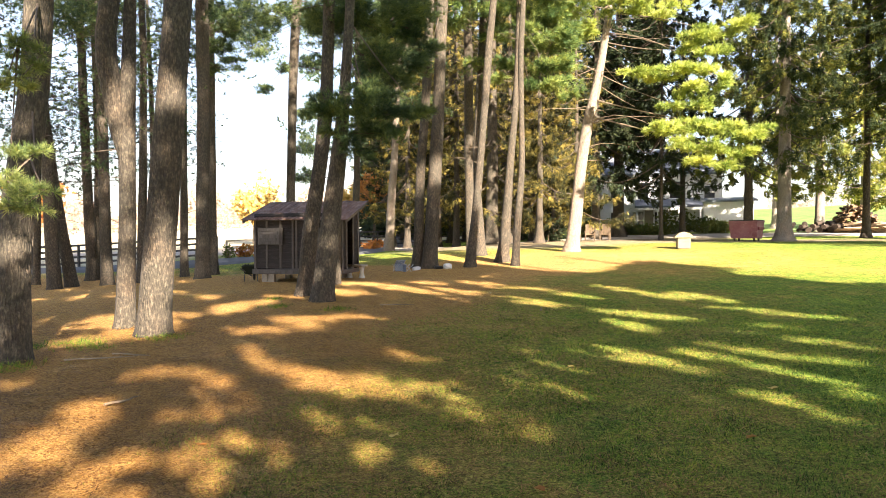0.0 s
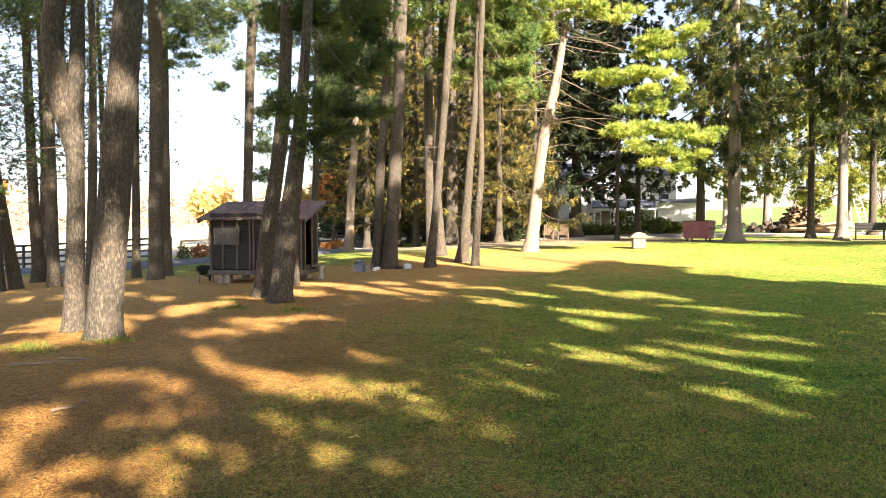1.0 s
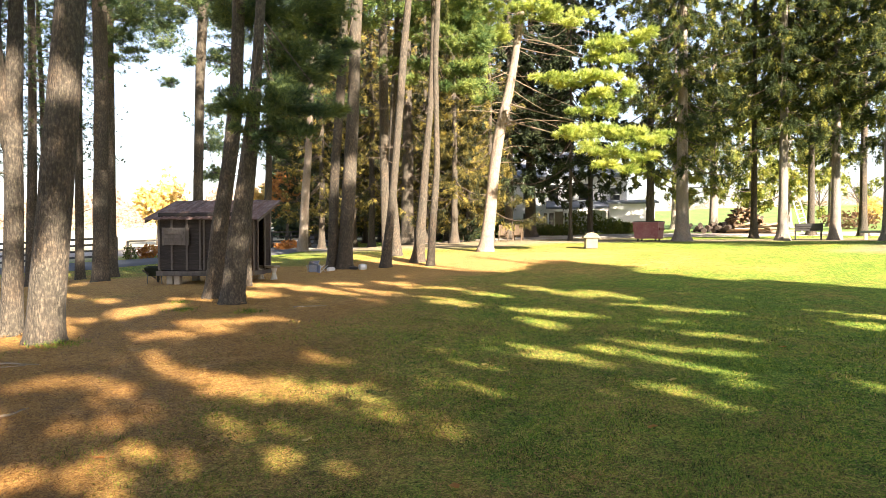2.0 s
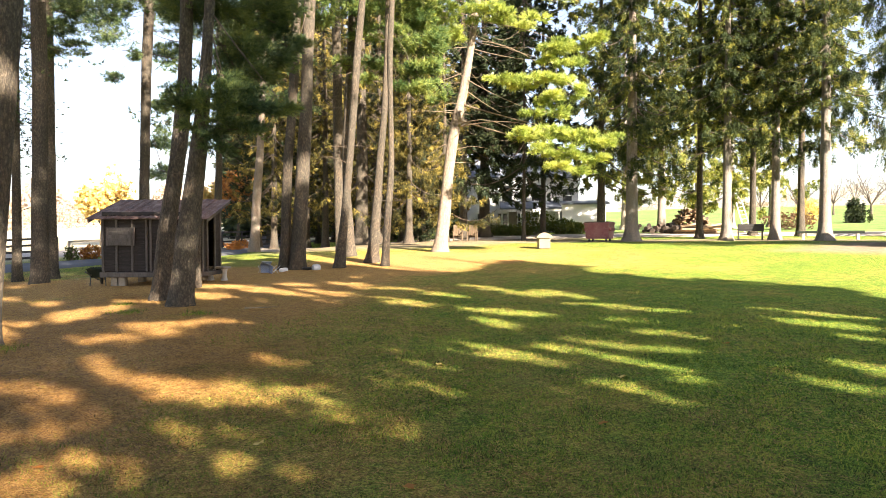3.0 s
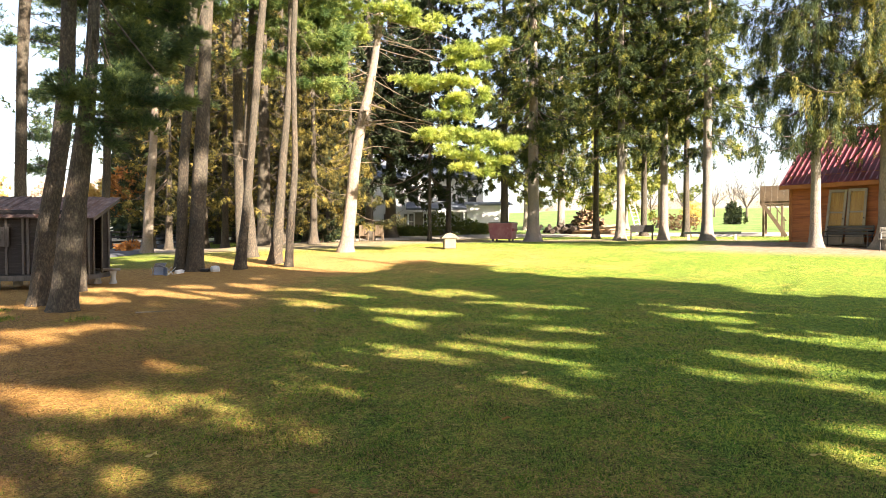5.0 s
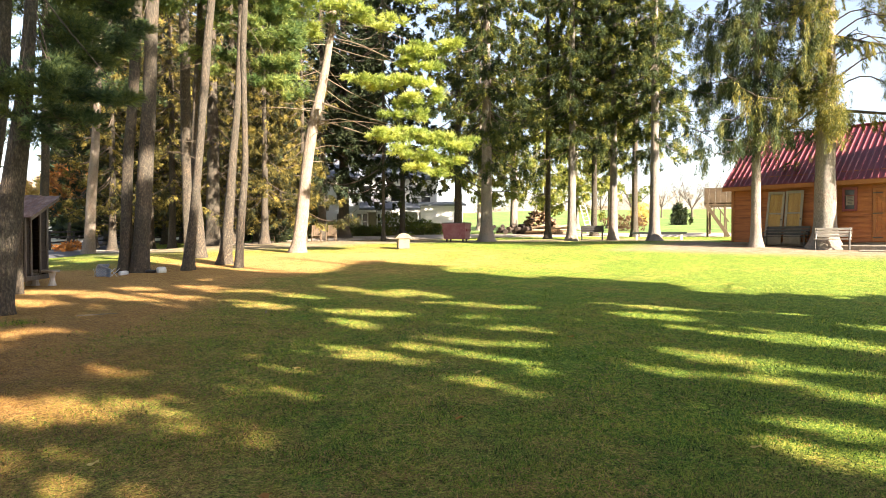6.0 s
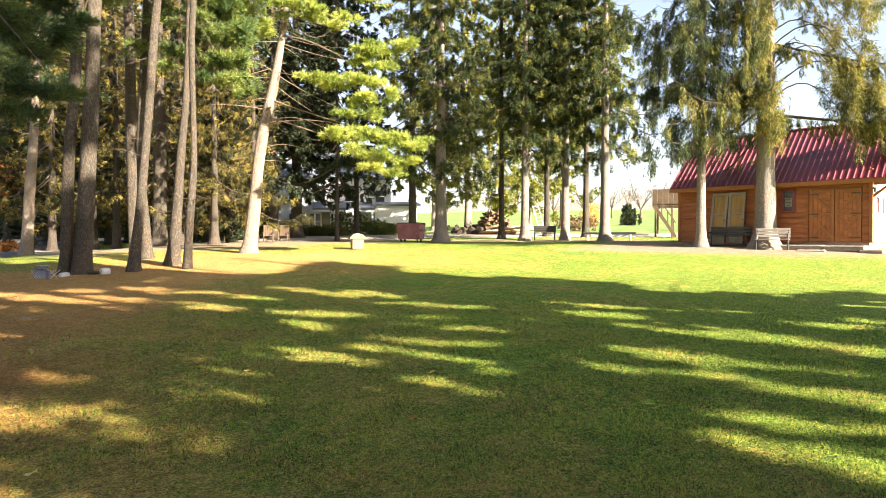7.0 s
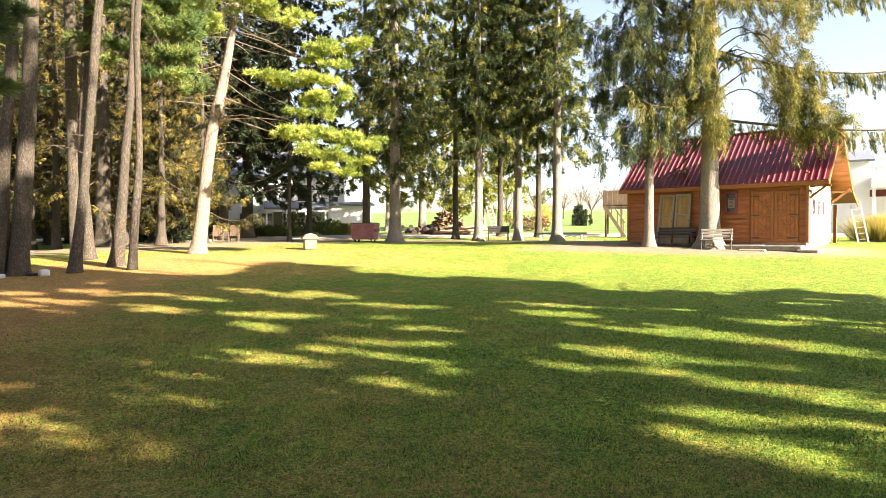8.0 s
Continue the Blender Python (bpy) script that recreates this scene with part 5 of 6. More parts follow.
        for z in (z1 - 0.2, mid, z0 + 0.15):
            part("strap_hinge", Geo().box((hx + (0.08 if k == 0 else -0.08), -0.095, z), (0.34, 0.012, 0.04), chamfer=0.003).data, dark_iron, door)
    part("light_fixture", Geo().tube([(W + 0.05, -0.06, 3.55), (W + 0.16, -0.1, 3.5), (W + 0.16, -0.1, 3.36)], [0.03, 0.05, 0.03], 8).data, dark_iron, cabin)
    part("ladder_rack", Geo().beam((-0.6, 0.2, 1.45), (0.0, 0.2, 1.45), 0.1, 0.05).data, cedar_trim, cabin)
    return m


cabin_pose = build_cabin()


def leaning_door(x, lean):
    door = thing("old_door", cabin_pose @ pose(x, -0.42, 1.36, -7, lean, 0), "old grey glazed door with drawn curtains leaning on the cabin", "door", "old doors leaning on the cabin")
    w, h = 0.70, 2.28
    for xx in (0.05, w - 0.05):
        part("stile", Geo().box((xx, 0, h / 2), (0.1, 0.045, h), chamfer=0.008).data, grey_door, door)
    for z, hh in ((0.35, 0.7), (1.32, 0.07), (h - 0.06, 0.12)):
        part("rail", Geo().box((w / 2, 0, z), (w - 0.2, 0.042, hh), chamfer=0.006).data, grey_door, door)
    for z, hh in ((0.995, 0.58), (1.755, 0.8)):
        part("curtain_panel", Geo().box((w / 2, 0.012, z), (w - 0.2, 0.008, hh)).data, curtain, door, "tan curtain behind the glass")
        part("pane", Geo().box((w / 2, -0.008, z), (w - 0.2, 0.006, hh)).data, window_glass, door)
    part("handle", Geo().tube([(w - 0.05, -0.03, 1.05), (w - 0.05, -0.07, 1.05)], [0.025, 0.03], 8).data, dark_iron, door)


leaning_door(1.47, 2.5)
leaning_door(2.26, 1.0)
for x, y, z, sx, sy, sz, tilt in ((5.3, -0.7, 1.22, 1.7, 0.6, 0.24, 3), (6.9, -0.75, 1.20, 1.45, 0.6, 0.24, -4), (5.9, -1.5, 1.08, 1.0, 0.45, 0.17, 8),
                                  (7.9, -1.2, 1.06, 0.8, 0.5, 0.22, -9)):
    slab = part("step_stone", Geo().box((0, 0, 0), (sx, sy, sz), chamfer=0.04).data, stone_grey)
    slab.matrix_world = cabin_pose @ pose(x, y, z - 0.02, 0, 0, tilt)
    tagged(slab, "long grey stone slab laid as a step at the cabin", "step stone", "step stones at the cabin")


# ---- benches ----
def slat_bench(x, y, turn, width, seat_material, frame_material, label, group="", back=True, board=0.1):
    b = thing("park_bench", pose(x, y, ground_z(x, y), 0, 0, turn), label, "bench", group)
    for k in range(4):
        part("seat_slat", Geo().box((0, -0.18 + 0.12 * k, 0.43), (width, 0.1, 0.03), chamfer=0.006).data, seat_material, b)
    if back:
        for k in range(3):
            part("back_slat", Geo().box((0, 0.27 + 0.03 * k, 0.56 + 0.13 * k), (width, 0.028, board), chamfer=0.006).data, seat_material, b)
    for s in (-1, 1):
        xx = s * (width / 2 - 0.06)
        g = Geo().tube([(xx, -0.2, 0), (xx, -0.2, 0.42), (xx, 0.2, 0.41), (xx, 0.36, 0.88)], [0.025] * 4, 6).tube([(xx, 0.22, 0), (xx, 0.22, 0.42)], [0.025, 0.025], 6)
        g.tube([(xx, -0.2, 0.42), (xx, -0.22, 0.62), (xx, 0.1, 0.64), (xx, 0.28, 0.63)], [0.022] * 4, 6)
        part("end_frame", g.data, frame_material, b)
    return b


slat_bench(24.15, 18.55, -73, 1.75, dark_iron, dark_iron, "dark iron garden bench in front of the cabin wall", "benches by the cabin")
slat_bench(23.95, 16.35, -60, 1.25, bench_paint, dark_iron, "pale slatted park bench beside the big spruce trunk", "benches by the cabin")
slat_bench(24.45, 31.95, 147, 1.35, dark_iron, dark_iron, "black park bench with a closed board back under the spruces", "benches under the spruces", board=0.15)


def plank_bench(x, y, turn, length, height, label, material, leg_material):
    b = thing("plank_bench", pose(x, y, ground_z(x, y), 0, 0, turn), label, "bench")
    part("seat", Geo().box((0, 0, height - 0.06), (length, 0.42, 0.12), chamfer=0.015).data, material, b)
    for s in (-1, 1):
        part("leg", Geo().box((s * (length / 2 - 0.3), 0, (height - 0.08) / 2), (0.14, 0.34, height - 0.08), chamfer=0.02).data, leg_material, b)


plank_bench(27.2, 29.2, -43, 3.1, 0.5, "long dark green plank bench on pale block legs under the spruces", dark_green_paint, concrete)

# ---- stone marker and waste skip ----
def build_marker():
    x, y = 10.22, 27.10
    b = thing("well_cover", pose(x, y, ground_z(x, y) - 0.02, 0, 0, -12), "pale yellow stone well cover with a peaked cap", "well cover")
    part("body", Geo().box((0, 0, 0.25), (0.52, 0.5, 0.5), chamfer=0.03).data, pale_stone, b)
    w, o = 0.36, 0.31
    g = Geo()
    prof = [(-w, 0.48), (-w, 0.53), (-0.22, 0.66), (0, 0.73), (0.22, 0.66), (w, 0.53), (w, 0.48)]
    n = len(prof)
    g.add([(px, -o, pz) for px, pz in prof] + [(px, o, pz) for px, pz in prof],
          [tuple(range(n - 1, -1, -1)), tuple(range(n, 2 * n))] + [(i, (i + 1) % n, n + (i + 1) % n, n + i) for i in range(n)])
    part("cap", g.data, pale_stone, b, "peaked cap")


build_marker()


def build_skip():
    x, y = 16.34, 34.28
    b = thing("waste_skip", pose(x, y, ground_z(x, y), 0, 0, -44), "faded red steel waste skip with a black lid on castors", "skip")
    w0, w1, d0, d1, z0, z1 = 0.66, 0.72, 0.42, 0.56, 0.14, 1.04
    vs = [(-w0, -d0, z0), (w0, -d0, z0), (w0, d0, z0), (-w0, d0, z0), (-w1, -d1, z1), (w1, -d1, z1), (w1, d1, z1), (-w1, d1, z1)]
    part("body", Geo().add(vs, [(3, 2, 1, 0), (0, 1, 5, 4), (1, 2, 6, 5), (2, 3, 7, 6), (3, 0, 4, 7), (4, 5, 6, 7)]).data, faded_red, b)
    part("rim", Geo().box((0, -d1, z1), (2 * w1 + 0.06, 0.06, 0.07), chamfer=0.01).box((0, d1, z1), (2 * w1 + 0.06, 0.06, 0.07), chamfer=0.01)
         .box((-w1, 0, z1), (0.06, 2 * d1, 0.07), chamfer=0.01).box((w1, 0, z1), (0.06, 2 * d1, 0.07), chamfer=0.01).data, faded_red, b)
    for s in (-1, 1):
        part("lid", Geo().box((s * w1 / 2, 0, z1 + 0.065), (w1 - 0.02, 2 * d1 + 0.1, 0.05), chamfer=0.018).data, black_plastic, b, "black plastic lid")
        part("side_pocket", Geo().box((s * (w1 + 0.01), 0, 0.68), (0.10, 0.8, 0.16), chamfer=0.012).data, maroon, b)
        for yy in (-0.34, 0.34):
            part("castor", Geo().tube([(s * 0.5 - 0.03, yy, 0.075), (s * 0.5 + 0.03, yy, 0.075)], [0.075, 0.075], 12).box((s * 0.5, yy, 0.13), (0.1, 0.12, 0.03)).data, rubber, b)


build_skip()


# ---- weathered shed ----
def build_shed():
    """Boarded coop on blocks, under a lean-to roof of rusty sheets."""
    W, D, z0, front, back = 2.85, 1.6, 0.34, 2.04, 2.55
    rise = (back - front) / D
    m = pose(-5.95, 20.15, 0.27, 0, 0, -11)
    shed = thing("shed", m, "small weathered dark wooden shed on blocks with a rusty roof", "shed")
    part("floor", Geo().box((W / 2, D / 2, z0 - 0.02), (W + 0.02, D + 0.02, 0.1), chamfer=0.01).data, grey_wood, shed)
    part("sill_beam", Geo().box((W / 2, -0.05, z0 + 0.0), (W + 0.1, 0.08, 0.15), chamfer=0.012).data, batten_wood, shed)
    part("sill_beam", Geo().box((W + 0.03, D / 2 + 0.02, z0 + 0.0), (0.07, D, 0.13), chamfer=0.012).data, batten_wood, shed)
    h = 0.075
    for k in range(23):
        z = z0 + 0.1 + h * (k + 0.5)
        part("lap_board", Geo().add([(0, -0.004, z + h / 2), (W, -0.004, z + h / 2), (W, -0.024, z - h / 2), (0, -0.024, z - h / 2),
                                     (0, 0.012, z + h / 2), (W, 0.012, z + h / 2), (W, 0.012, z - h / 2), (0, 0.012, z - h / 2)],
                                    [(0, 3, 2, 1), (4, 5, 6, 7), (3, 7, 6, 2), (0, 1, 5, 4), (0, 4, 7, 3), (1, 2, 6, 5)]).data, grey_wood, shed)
    for k in range(29):
        z = z0 + 0.1 + h * (k + 0.5)
        for a, b in ((0.0, 0.42), (1.04, D)):
            a = max(a, (z + h / 2 + 0.03 - front) / rise)
            if b - a < 0.06:
                continue
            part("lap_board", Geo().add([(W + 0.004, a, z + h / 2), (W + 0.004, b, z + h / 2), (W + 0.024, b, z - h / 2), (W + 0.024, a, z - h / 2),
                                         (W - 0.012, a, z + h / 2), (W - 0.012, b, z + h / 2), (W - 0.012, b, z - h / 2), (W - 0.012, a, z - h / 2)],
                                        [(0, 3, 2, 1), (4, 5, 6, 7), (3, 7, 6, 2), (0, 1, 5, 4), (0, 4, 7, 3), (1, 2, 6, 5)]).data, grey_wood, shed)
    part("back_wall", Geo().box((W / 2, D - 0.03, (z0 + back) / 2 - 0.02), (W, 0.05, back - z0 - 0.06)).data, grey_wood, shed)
    part("side_wall", Geo().add([(0, 0.02, z0), (0, D, z0), (0, D, back - 0.04), (0, 0.02, front - 0.04), (0.05, 0.02, z0), (0.05, D, z0), (0.05, D, back - 0.04), (0.05, 0.02, front - 0.04)],
                                [(3, 2, 1, 0), (4, 5, 6, 7), (0, 1, 5, 4), (1, 2, 6, 5), (2, 3, 7, 6), (3, 0, 4, 7)]).data, grey_wood, shed)
    for x in (0.03, 0.43, 0.89, 1.30, 1.42, 2.15, W - 0.03):
        part("batten", Geo().box((x, -0.044, (z0 + front) / 2 + 0.03), (0.06, 0.035, front - z0 - 0.12), chamfer=0.006).data, batten_wood, shed)
    for y in (0.05, 0.42, 1.04, D - 0.04):
        top = front + rise * y - 0.05
        part("corner_post", Geo().box((W + 0.044, y, (z0 + top) / 2 + 0.03), (0.035, 0.08, top - z0 - 0.06), chamfer=0.006).data, batten_wood, shed)
    hatch = part("shutter", Geo().box((0.58, -0.085, 1.45), (0.80, 0.05, 0.52), chamfer=0.01).data, batten_wood, shed, "grey board shutter")
    for k in range(5):
        part("shutter_board", Geo().box((0.54, -0.118, 1.24 + 0.105 * k), (0.68, 0.016, 0.095), chamfer=0.004).data, batten_wood, hatch)
    for x in (0.20, 0.88, 0.97):
        part("shutter_cleat", Geo().box((x, -0.135, 1.45), (0.04, 0.016, 0.53), chamfer=0.004).data, batten_wood, hatch)
    part("top_plate", Geo().box((W / 2, -0.05, front - 0.06), (W + 0.1, 0.06, 0.08), chamfer=0.008).data, batten_wood, shed)
    # roof sheets, each a little askew
    rng = random.Random(3)
    ox, y_low, y_high = 0.30, -0.27, D + 0.22
    n = 7
    for k in range(n):
        a = -ox + (W + 2 * ox) * k / n - 0.02
        b = -ox + (W + 2 * ox) * (k + 1) / n + 0.03
        y0 = y_low + rng.uniform(-0.04, 0.05)
        lift = 0.006 * (k % 2) + 0.006
        cols = 8
        vs, fs = [], []
        for i in range(cols + 1):
            x = a + (b - a) * i / cols
            rib = 0.016 if i in (0, 4, 8) else 0.0
            for yy in (y0, (y0 + y_high) / 2, y_high):
                vs.append((x, yy, front + rise * yy + lift + rib + 0.012 * noise.noise(Vector((x * 2, yy * 3, k)))))
        top = len(vs)
        vs += [(x, y, z - 0.012) for x, y, z in vs]
        for i in range(cols):
            for j in range(2):
                q = (3 * i + j, 3 * i + j + 3, 3 * i + j + 4, 3 * i + j + 1)
                fs += [q, tuple(v + top for v in reversed(q))]
            fs.append((3 * i, 3 * i + top, 3 * i + 3 + top, 3 * i + 3))
            fs.append((3 * i + 2, 3 * i + 5, 3 * i + 5 + top, 3 * i + 2 + top))
        e = 3 * cols
        fs += [(0, 1, 1 + top, top), (1, 2, 2 + top, 1 + top), (e + 1, e, e + top, e + 1 + top), (e + 2, e + 1, e + 1 + top, e + 2 + top)]
        part("roof_sheet", (vs, fs), rust_roof, shed, "rusty roofing sheet")
    for x in (W + ox - 0.03, -ox + 0.03):
        part("rake_board", Geo().beam((x, y_low + 0.02, front + rise * y_low - 0.06), (x, y_high, front + rise * y_high - 0.06), 0.03, 0.09).data, batten_wood, shed)
    for y in (0.1, 0.8, 1.5):
        part("rafter", Geo().box((W / 2, y, front + rise * y - 0.05), (W + 2 * ox - 0.1, 0.05, 0.08)).data, batten_wood, shed)
    for x, y in ((0.32, 0.1), (0.54, 0.1), (2.5, 0.1), (0.5, D - 0.2), (2.5, D - 0.2)):
        part("block", Geo().box((x, y, 0.12), (0.19, 0.2, 0.32), chamfer=0.012).data, stone_grey, shed, "grey concrete block")
    return m


shed_pose = build_shed()


def concrete_bench():
    b = thing("garden_bench", pose(-2.85, 20.75, ground_z(-2.85, 20.75), 0, 0, -35), "small pale stone bench beside the shed doorway", "bench")
    part("seat", Geo().box((0, 0, 0.40), (0.8, 0.32, 0.07), chamfer=0.02).data, stone_grey, b)
    for s in (-1, 1):
        g = Geo().tube([(s * 0.27, 0, -0.02), (s * 0.27, 0, 0.06), (s * 0.27, 0, 0.2), (s * 0.27, 0, 0.365)], [0.12, 0.09, 0.06, 0.10], 10)
        part("leg", g.data, concrete, b)


concrete_bench()


def wheelbarrow():
    b = thing("wheelbarrow", shed_pose @ pose(-0.34, 0.45, 0.0, 0, 0, 20) @ Matrix.Scale(0.8, 4), "dark green wheelbarrow parked at the shed corner", "wheelbarrow")
    vs = [(-0.25, -0.2, 0.3), (0.25, -0.2, 0.3), (0.25, 0.25, 0.3), (-0.25, 0.25, 0.3), (-0.36, -0.42, 0.62), (0.36, -0.42, 0.62), (0.36, 0.45, 0.66), (-0.36, 0.45, 0.66)]
    inner = [(x * 0.94, y * 0.94, z + (0.03 if z < 0.5 else 0.0)) for x, y, z in vs]
    fs = [(3, 2, 1, 0), (0, 1, 5, 4), (1, 2, 6, 5), (2, 3, 7, 6), (3, 0, 4, 7)]
    fs += [tuple(8 + i for i in reversed(f)) for f in fs]
    fs += [(4, 5, 13, 12), (5, 6, 14, 13), (6, 7, 15, 14), (7, 4, 12, 15)]
    part("tray", (vs + inner, fs), dark_green_paint, b)
    for s in (-1, 1):
        part("handle", Geo().beam((s * 0.1, 0.7, 0.17), (s * 0.3, -0.95, 0.55), 0.04, 0.04).data, batten_wood, b)
        part("leg", Geo().tube([(s * 0.24, -0.25, 0.36), (s * 0.26, -0.3, 0.0)], [0.018, 0.018], 6).data, dark_iron, b)
    wheel = Geo()
    ring = [(0.0, 0.66 + 0.15 * math.cos(a), 0.19 + 0.15 * math.sin(a)) for a in np.linspace(0, 2 * math.pi, 17)]
    wheel.tube(ring, [0.04] * 17, 8, caps=False)
    wheel.tube([(-0.05, 0.66, 0.19), (0.05, 0.66, 0.19)], [0.05, 0.05], 8)
    part("wheel", wheel.data, rubber, b)


wheelbarrow()


def folding_chair(x, y, turn, tip):
    b = thing("folding_chair", pose(x, y, ground_z(x, y) + 0.10, tip, 0, turn) @ Matrix.Scale(0.62, 4), "tipped aluminium folding chair with blue and white webbing on the needles", "chair", "folding chairs on the needles")
    for s in (-1, 1):
        part("side_frame", Geo().tube([(s * 0.27, -0.24, 0.0), (s * 0.27, 0.2, 0.42), (s * 0.27, 0.34, 0.85)], [0.013] * 3, 6)
             .tube([(s * 0.255, 0.26, 0.0), (s * 0.255, -0.2, 0.42)], [0.013] * 2, 6).data, aluminium, b)
    part("cross_bar", Geo().tube([(-0.27, 0.34, 0.85), (0.27, 0.34, 0.85)], [0.013] * 2, 6).data, aluminium, b)
    part("cross_bar", Geo().tube([(-0.27, -0.24, 0.01), (0.27, -0.24, 0.01)], [0.013] * 2, 6).data, aluminium, b)
    part("seat", Geo().box((0, 0, 0.42), (0.52, 0.42, 0.02), chamfer=0.006).data, blue_webbing, b, "blue and white checked seat")
    part("backrest", Geo().box((0, 0, 0), (0.52, 0.40, 0.02), pose(0, 0.27, 0.64, 72, 0, 0), chamfer=0.006).data, blue_webbing, b)


folding_chair(-1.62, 22.55, 20, 78)
folding_chair(-1.12, 22.35, -65, 84)


def sack(x, y, turn, sx, sy, sz, material, label):
    bm = bmesh.new()
    bmesh.ops.create_icosphere(bm, subdivisions=3, radius=1)
    for v in bm.verts:
        p = v.co.copy()
        for i in range(3):
            p[i] = math.copysign(abs(p[i]) ** 0.6, p[i])
        p *= 1 + 0.16 * noise.noise(p * 2.3 + Vector((x, y, 0)))
        v.co = Vector((p.x * sx, p.y * sy, p.z * sz + sz * 0.85))
    ob = part("sack", bm, material, smooth=True)
    ob.matrix_world = pose(x, y, ground_z(x, y), 0, 0, turn)
    tagged(ob, label, "sack", "sacks at the pine")


sack(0.16, 23.0, 20, 0.15, 0.12, 0.11, white_plastic, "crumpled white plastic sack beside the pine trunk")
sack(-0.16, 23.15, -30, 0.16, 0.12, 0.06, black_plastic, "small dark plastic sack beside the pine trunk")
sack(-0.95, 22.7, 60, 0.24, 0.06, 0.08, white_plastic, "flat white plastic sack lying on the needles")


# ---- fence along the lane ----
def build_fence(route, post_gap, rails, material, height, label):
    fence = thing("fence", pose(0, 0, 0), label, "fence")
    pts = []
    for (ax, ay), (bx, by) in zip(route, route[1:]):
        n = max(1, round(math.hypot(bx - ax, by - ay) / post_gap))
        pts += [(ax + (bx - ax) * k / n, ay + (by - ay) * k / n) for k in range(n)]
    pts.append(route[-1])
    tops = [(x, y, ground_z(x, y)) for x, y in pts]
    post = None
    for x, y, z in tops:
        if post is None:
            post = part("post", Geo().box((0, 0, height / 2 - 0.1), (0.13, 0.13, height + 0.2), chamfer=0.012).data, material, fence)
            post.matrix_local = pose(x, y, z)
        else:
            shared("post", post, pose(x, y, z), fence)
    for (ax, ay, az), (bx, by, bz) in zip(tops, tops[1:]):
        for k in range(rails):
            h = height * (0.95 - 0.78 * k / (rails - 1))
            part("rail", Geo().beam((ax, ay, az + h), (bx, by, bz + h), 0.035, 0.13, 0.006).data, material, fence)


build_fence(((-46, 30), (-34, 34.5), (-22.5, 39.3), (-14.5, 40.8)), 2.6, 4, black_fence, 1.38, "black four-rail wooden fence along the lane")
build_fence(((-14.0, 41.2), (-9.0, 43.5)), 1.7, 3, pale_fence, 1.1, "bleached three-rail wooden fence at the field gate")
build_fence(((-9.0, 46.0), (-5.4, 52.5), (-1.0, 57), (8, 62)), 2.6, 4, black_fence, 1.38, "black four-rail wooden fence at the edge of the wood")


# ---- farmhouse among the trees ----
def sash_window(parent, x, y, z, w, h, along_y=False, shutters=False):
    def b(dx, dz, sx, sz, depth, out):
        if along_y:
            return Geo().box((y_of(out), x + dx, z + dz), (depth, sx, sz), chamfer=0.006)
        return Geo().box((x + dx, y - out, z + dz), (sx, depth, sz), chamfer=0.006)

    def y_of(out):
        return y + out
    win = part("window", b(0, h / 2 + 0.05, w + 0.24, 0.12, 0.08, 0.03).data, white_siding, parent)
    part("window_frame", b(-w / 2 - 0.06, 0, 0.12, h, 0.07, 0.03).data, white_siding, win)
    part("window_frame", b(w / 2 + 0.06, 0, 0.12, h, 0.07, 0.03).data, white_siding, win)
    part("window_sill", b(0, -h / 2 - 0.05, w + 0.3, 0.09, 0.14, 0.06).data, white_siding, win)
    part("pane", b(0, h / 4, w, h / 2, 0.02, 0.012).data, window_dark, win)
    part("pane", b(0, -h / 4, w, h / 2, 0.02, 0.016).data, window_dark, win)
    part("meeting_rail", b(0, 0, w, 0.06, 0.03, 0.035).data, white_siding, win)


def gable_block(parent, x0, x1, y0, y1, z0, eave, ridge, along_x=True, over=0.3):
    """Walls and a pitched roof."""
    part("wall", Geo().box(((x0 + x1) / 2, (y0 + y1) / 2, (z0 + eave) / 2), (x1 - x0, y1 - y0, eave - z0)).data, white_siding, parent)
    ym = (y0 + y1) / 2
    for x in (x0 + 0.1, x1 - 0.1):
        part("gable", Geo().add([(x - 0.1, y0, eave), (x - 0.1, y1, eave), (x - 0.1, ym, ridge - 0.1), (x + 0.1, y0, eave), (x + 0.1, y1, eave), (x + 0.1, ym, ridge - 0.1)],
                                [(0, 2, 1), (3, 4, 5), (0, 1, 4, 3), (1, 2, 5, 4), (2, 0, 3, 5)]).data, white_siding, parent)
    s = (ridge - eave) / (ym - y0)
    for a in (y0 - over, y1 + over):
        za = eave - s * over
        part("roof", Geo().add([(x0 - over, a, za), (x1 + over, a, za), (x1 + over, ym, ridge), (x0 - over, ym, ridge),
                                (x0 - over, a, za + 0.16), (x1 + over, a, za + 0.16), (x1 + over, ym, ridge + 0.16), (x0 - over, ym, ridge + 0.16)],
                               [(3, 2, 1, 0), (4, 5, 6, 7), (0, 1, 5, 4), (1, 2, 6, 5), (2, 3, 7, 6), (3, 0, 4, 7)]).data, slate_roof, parent)


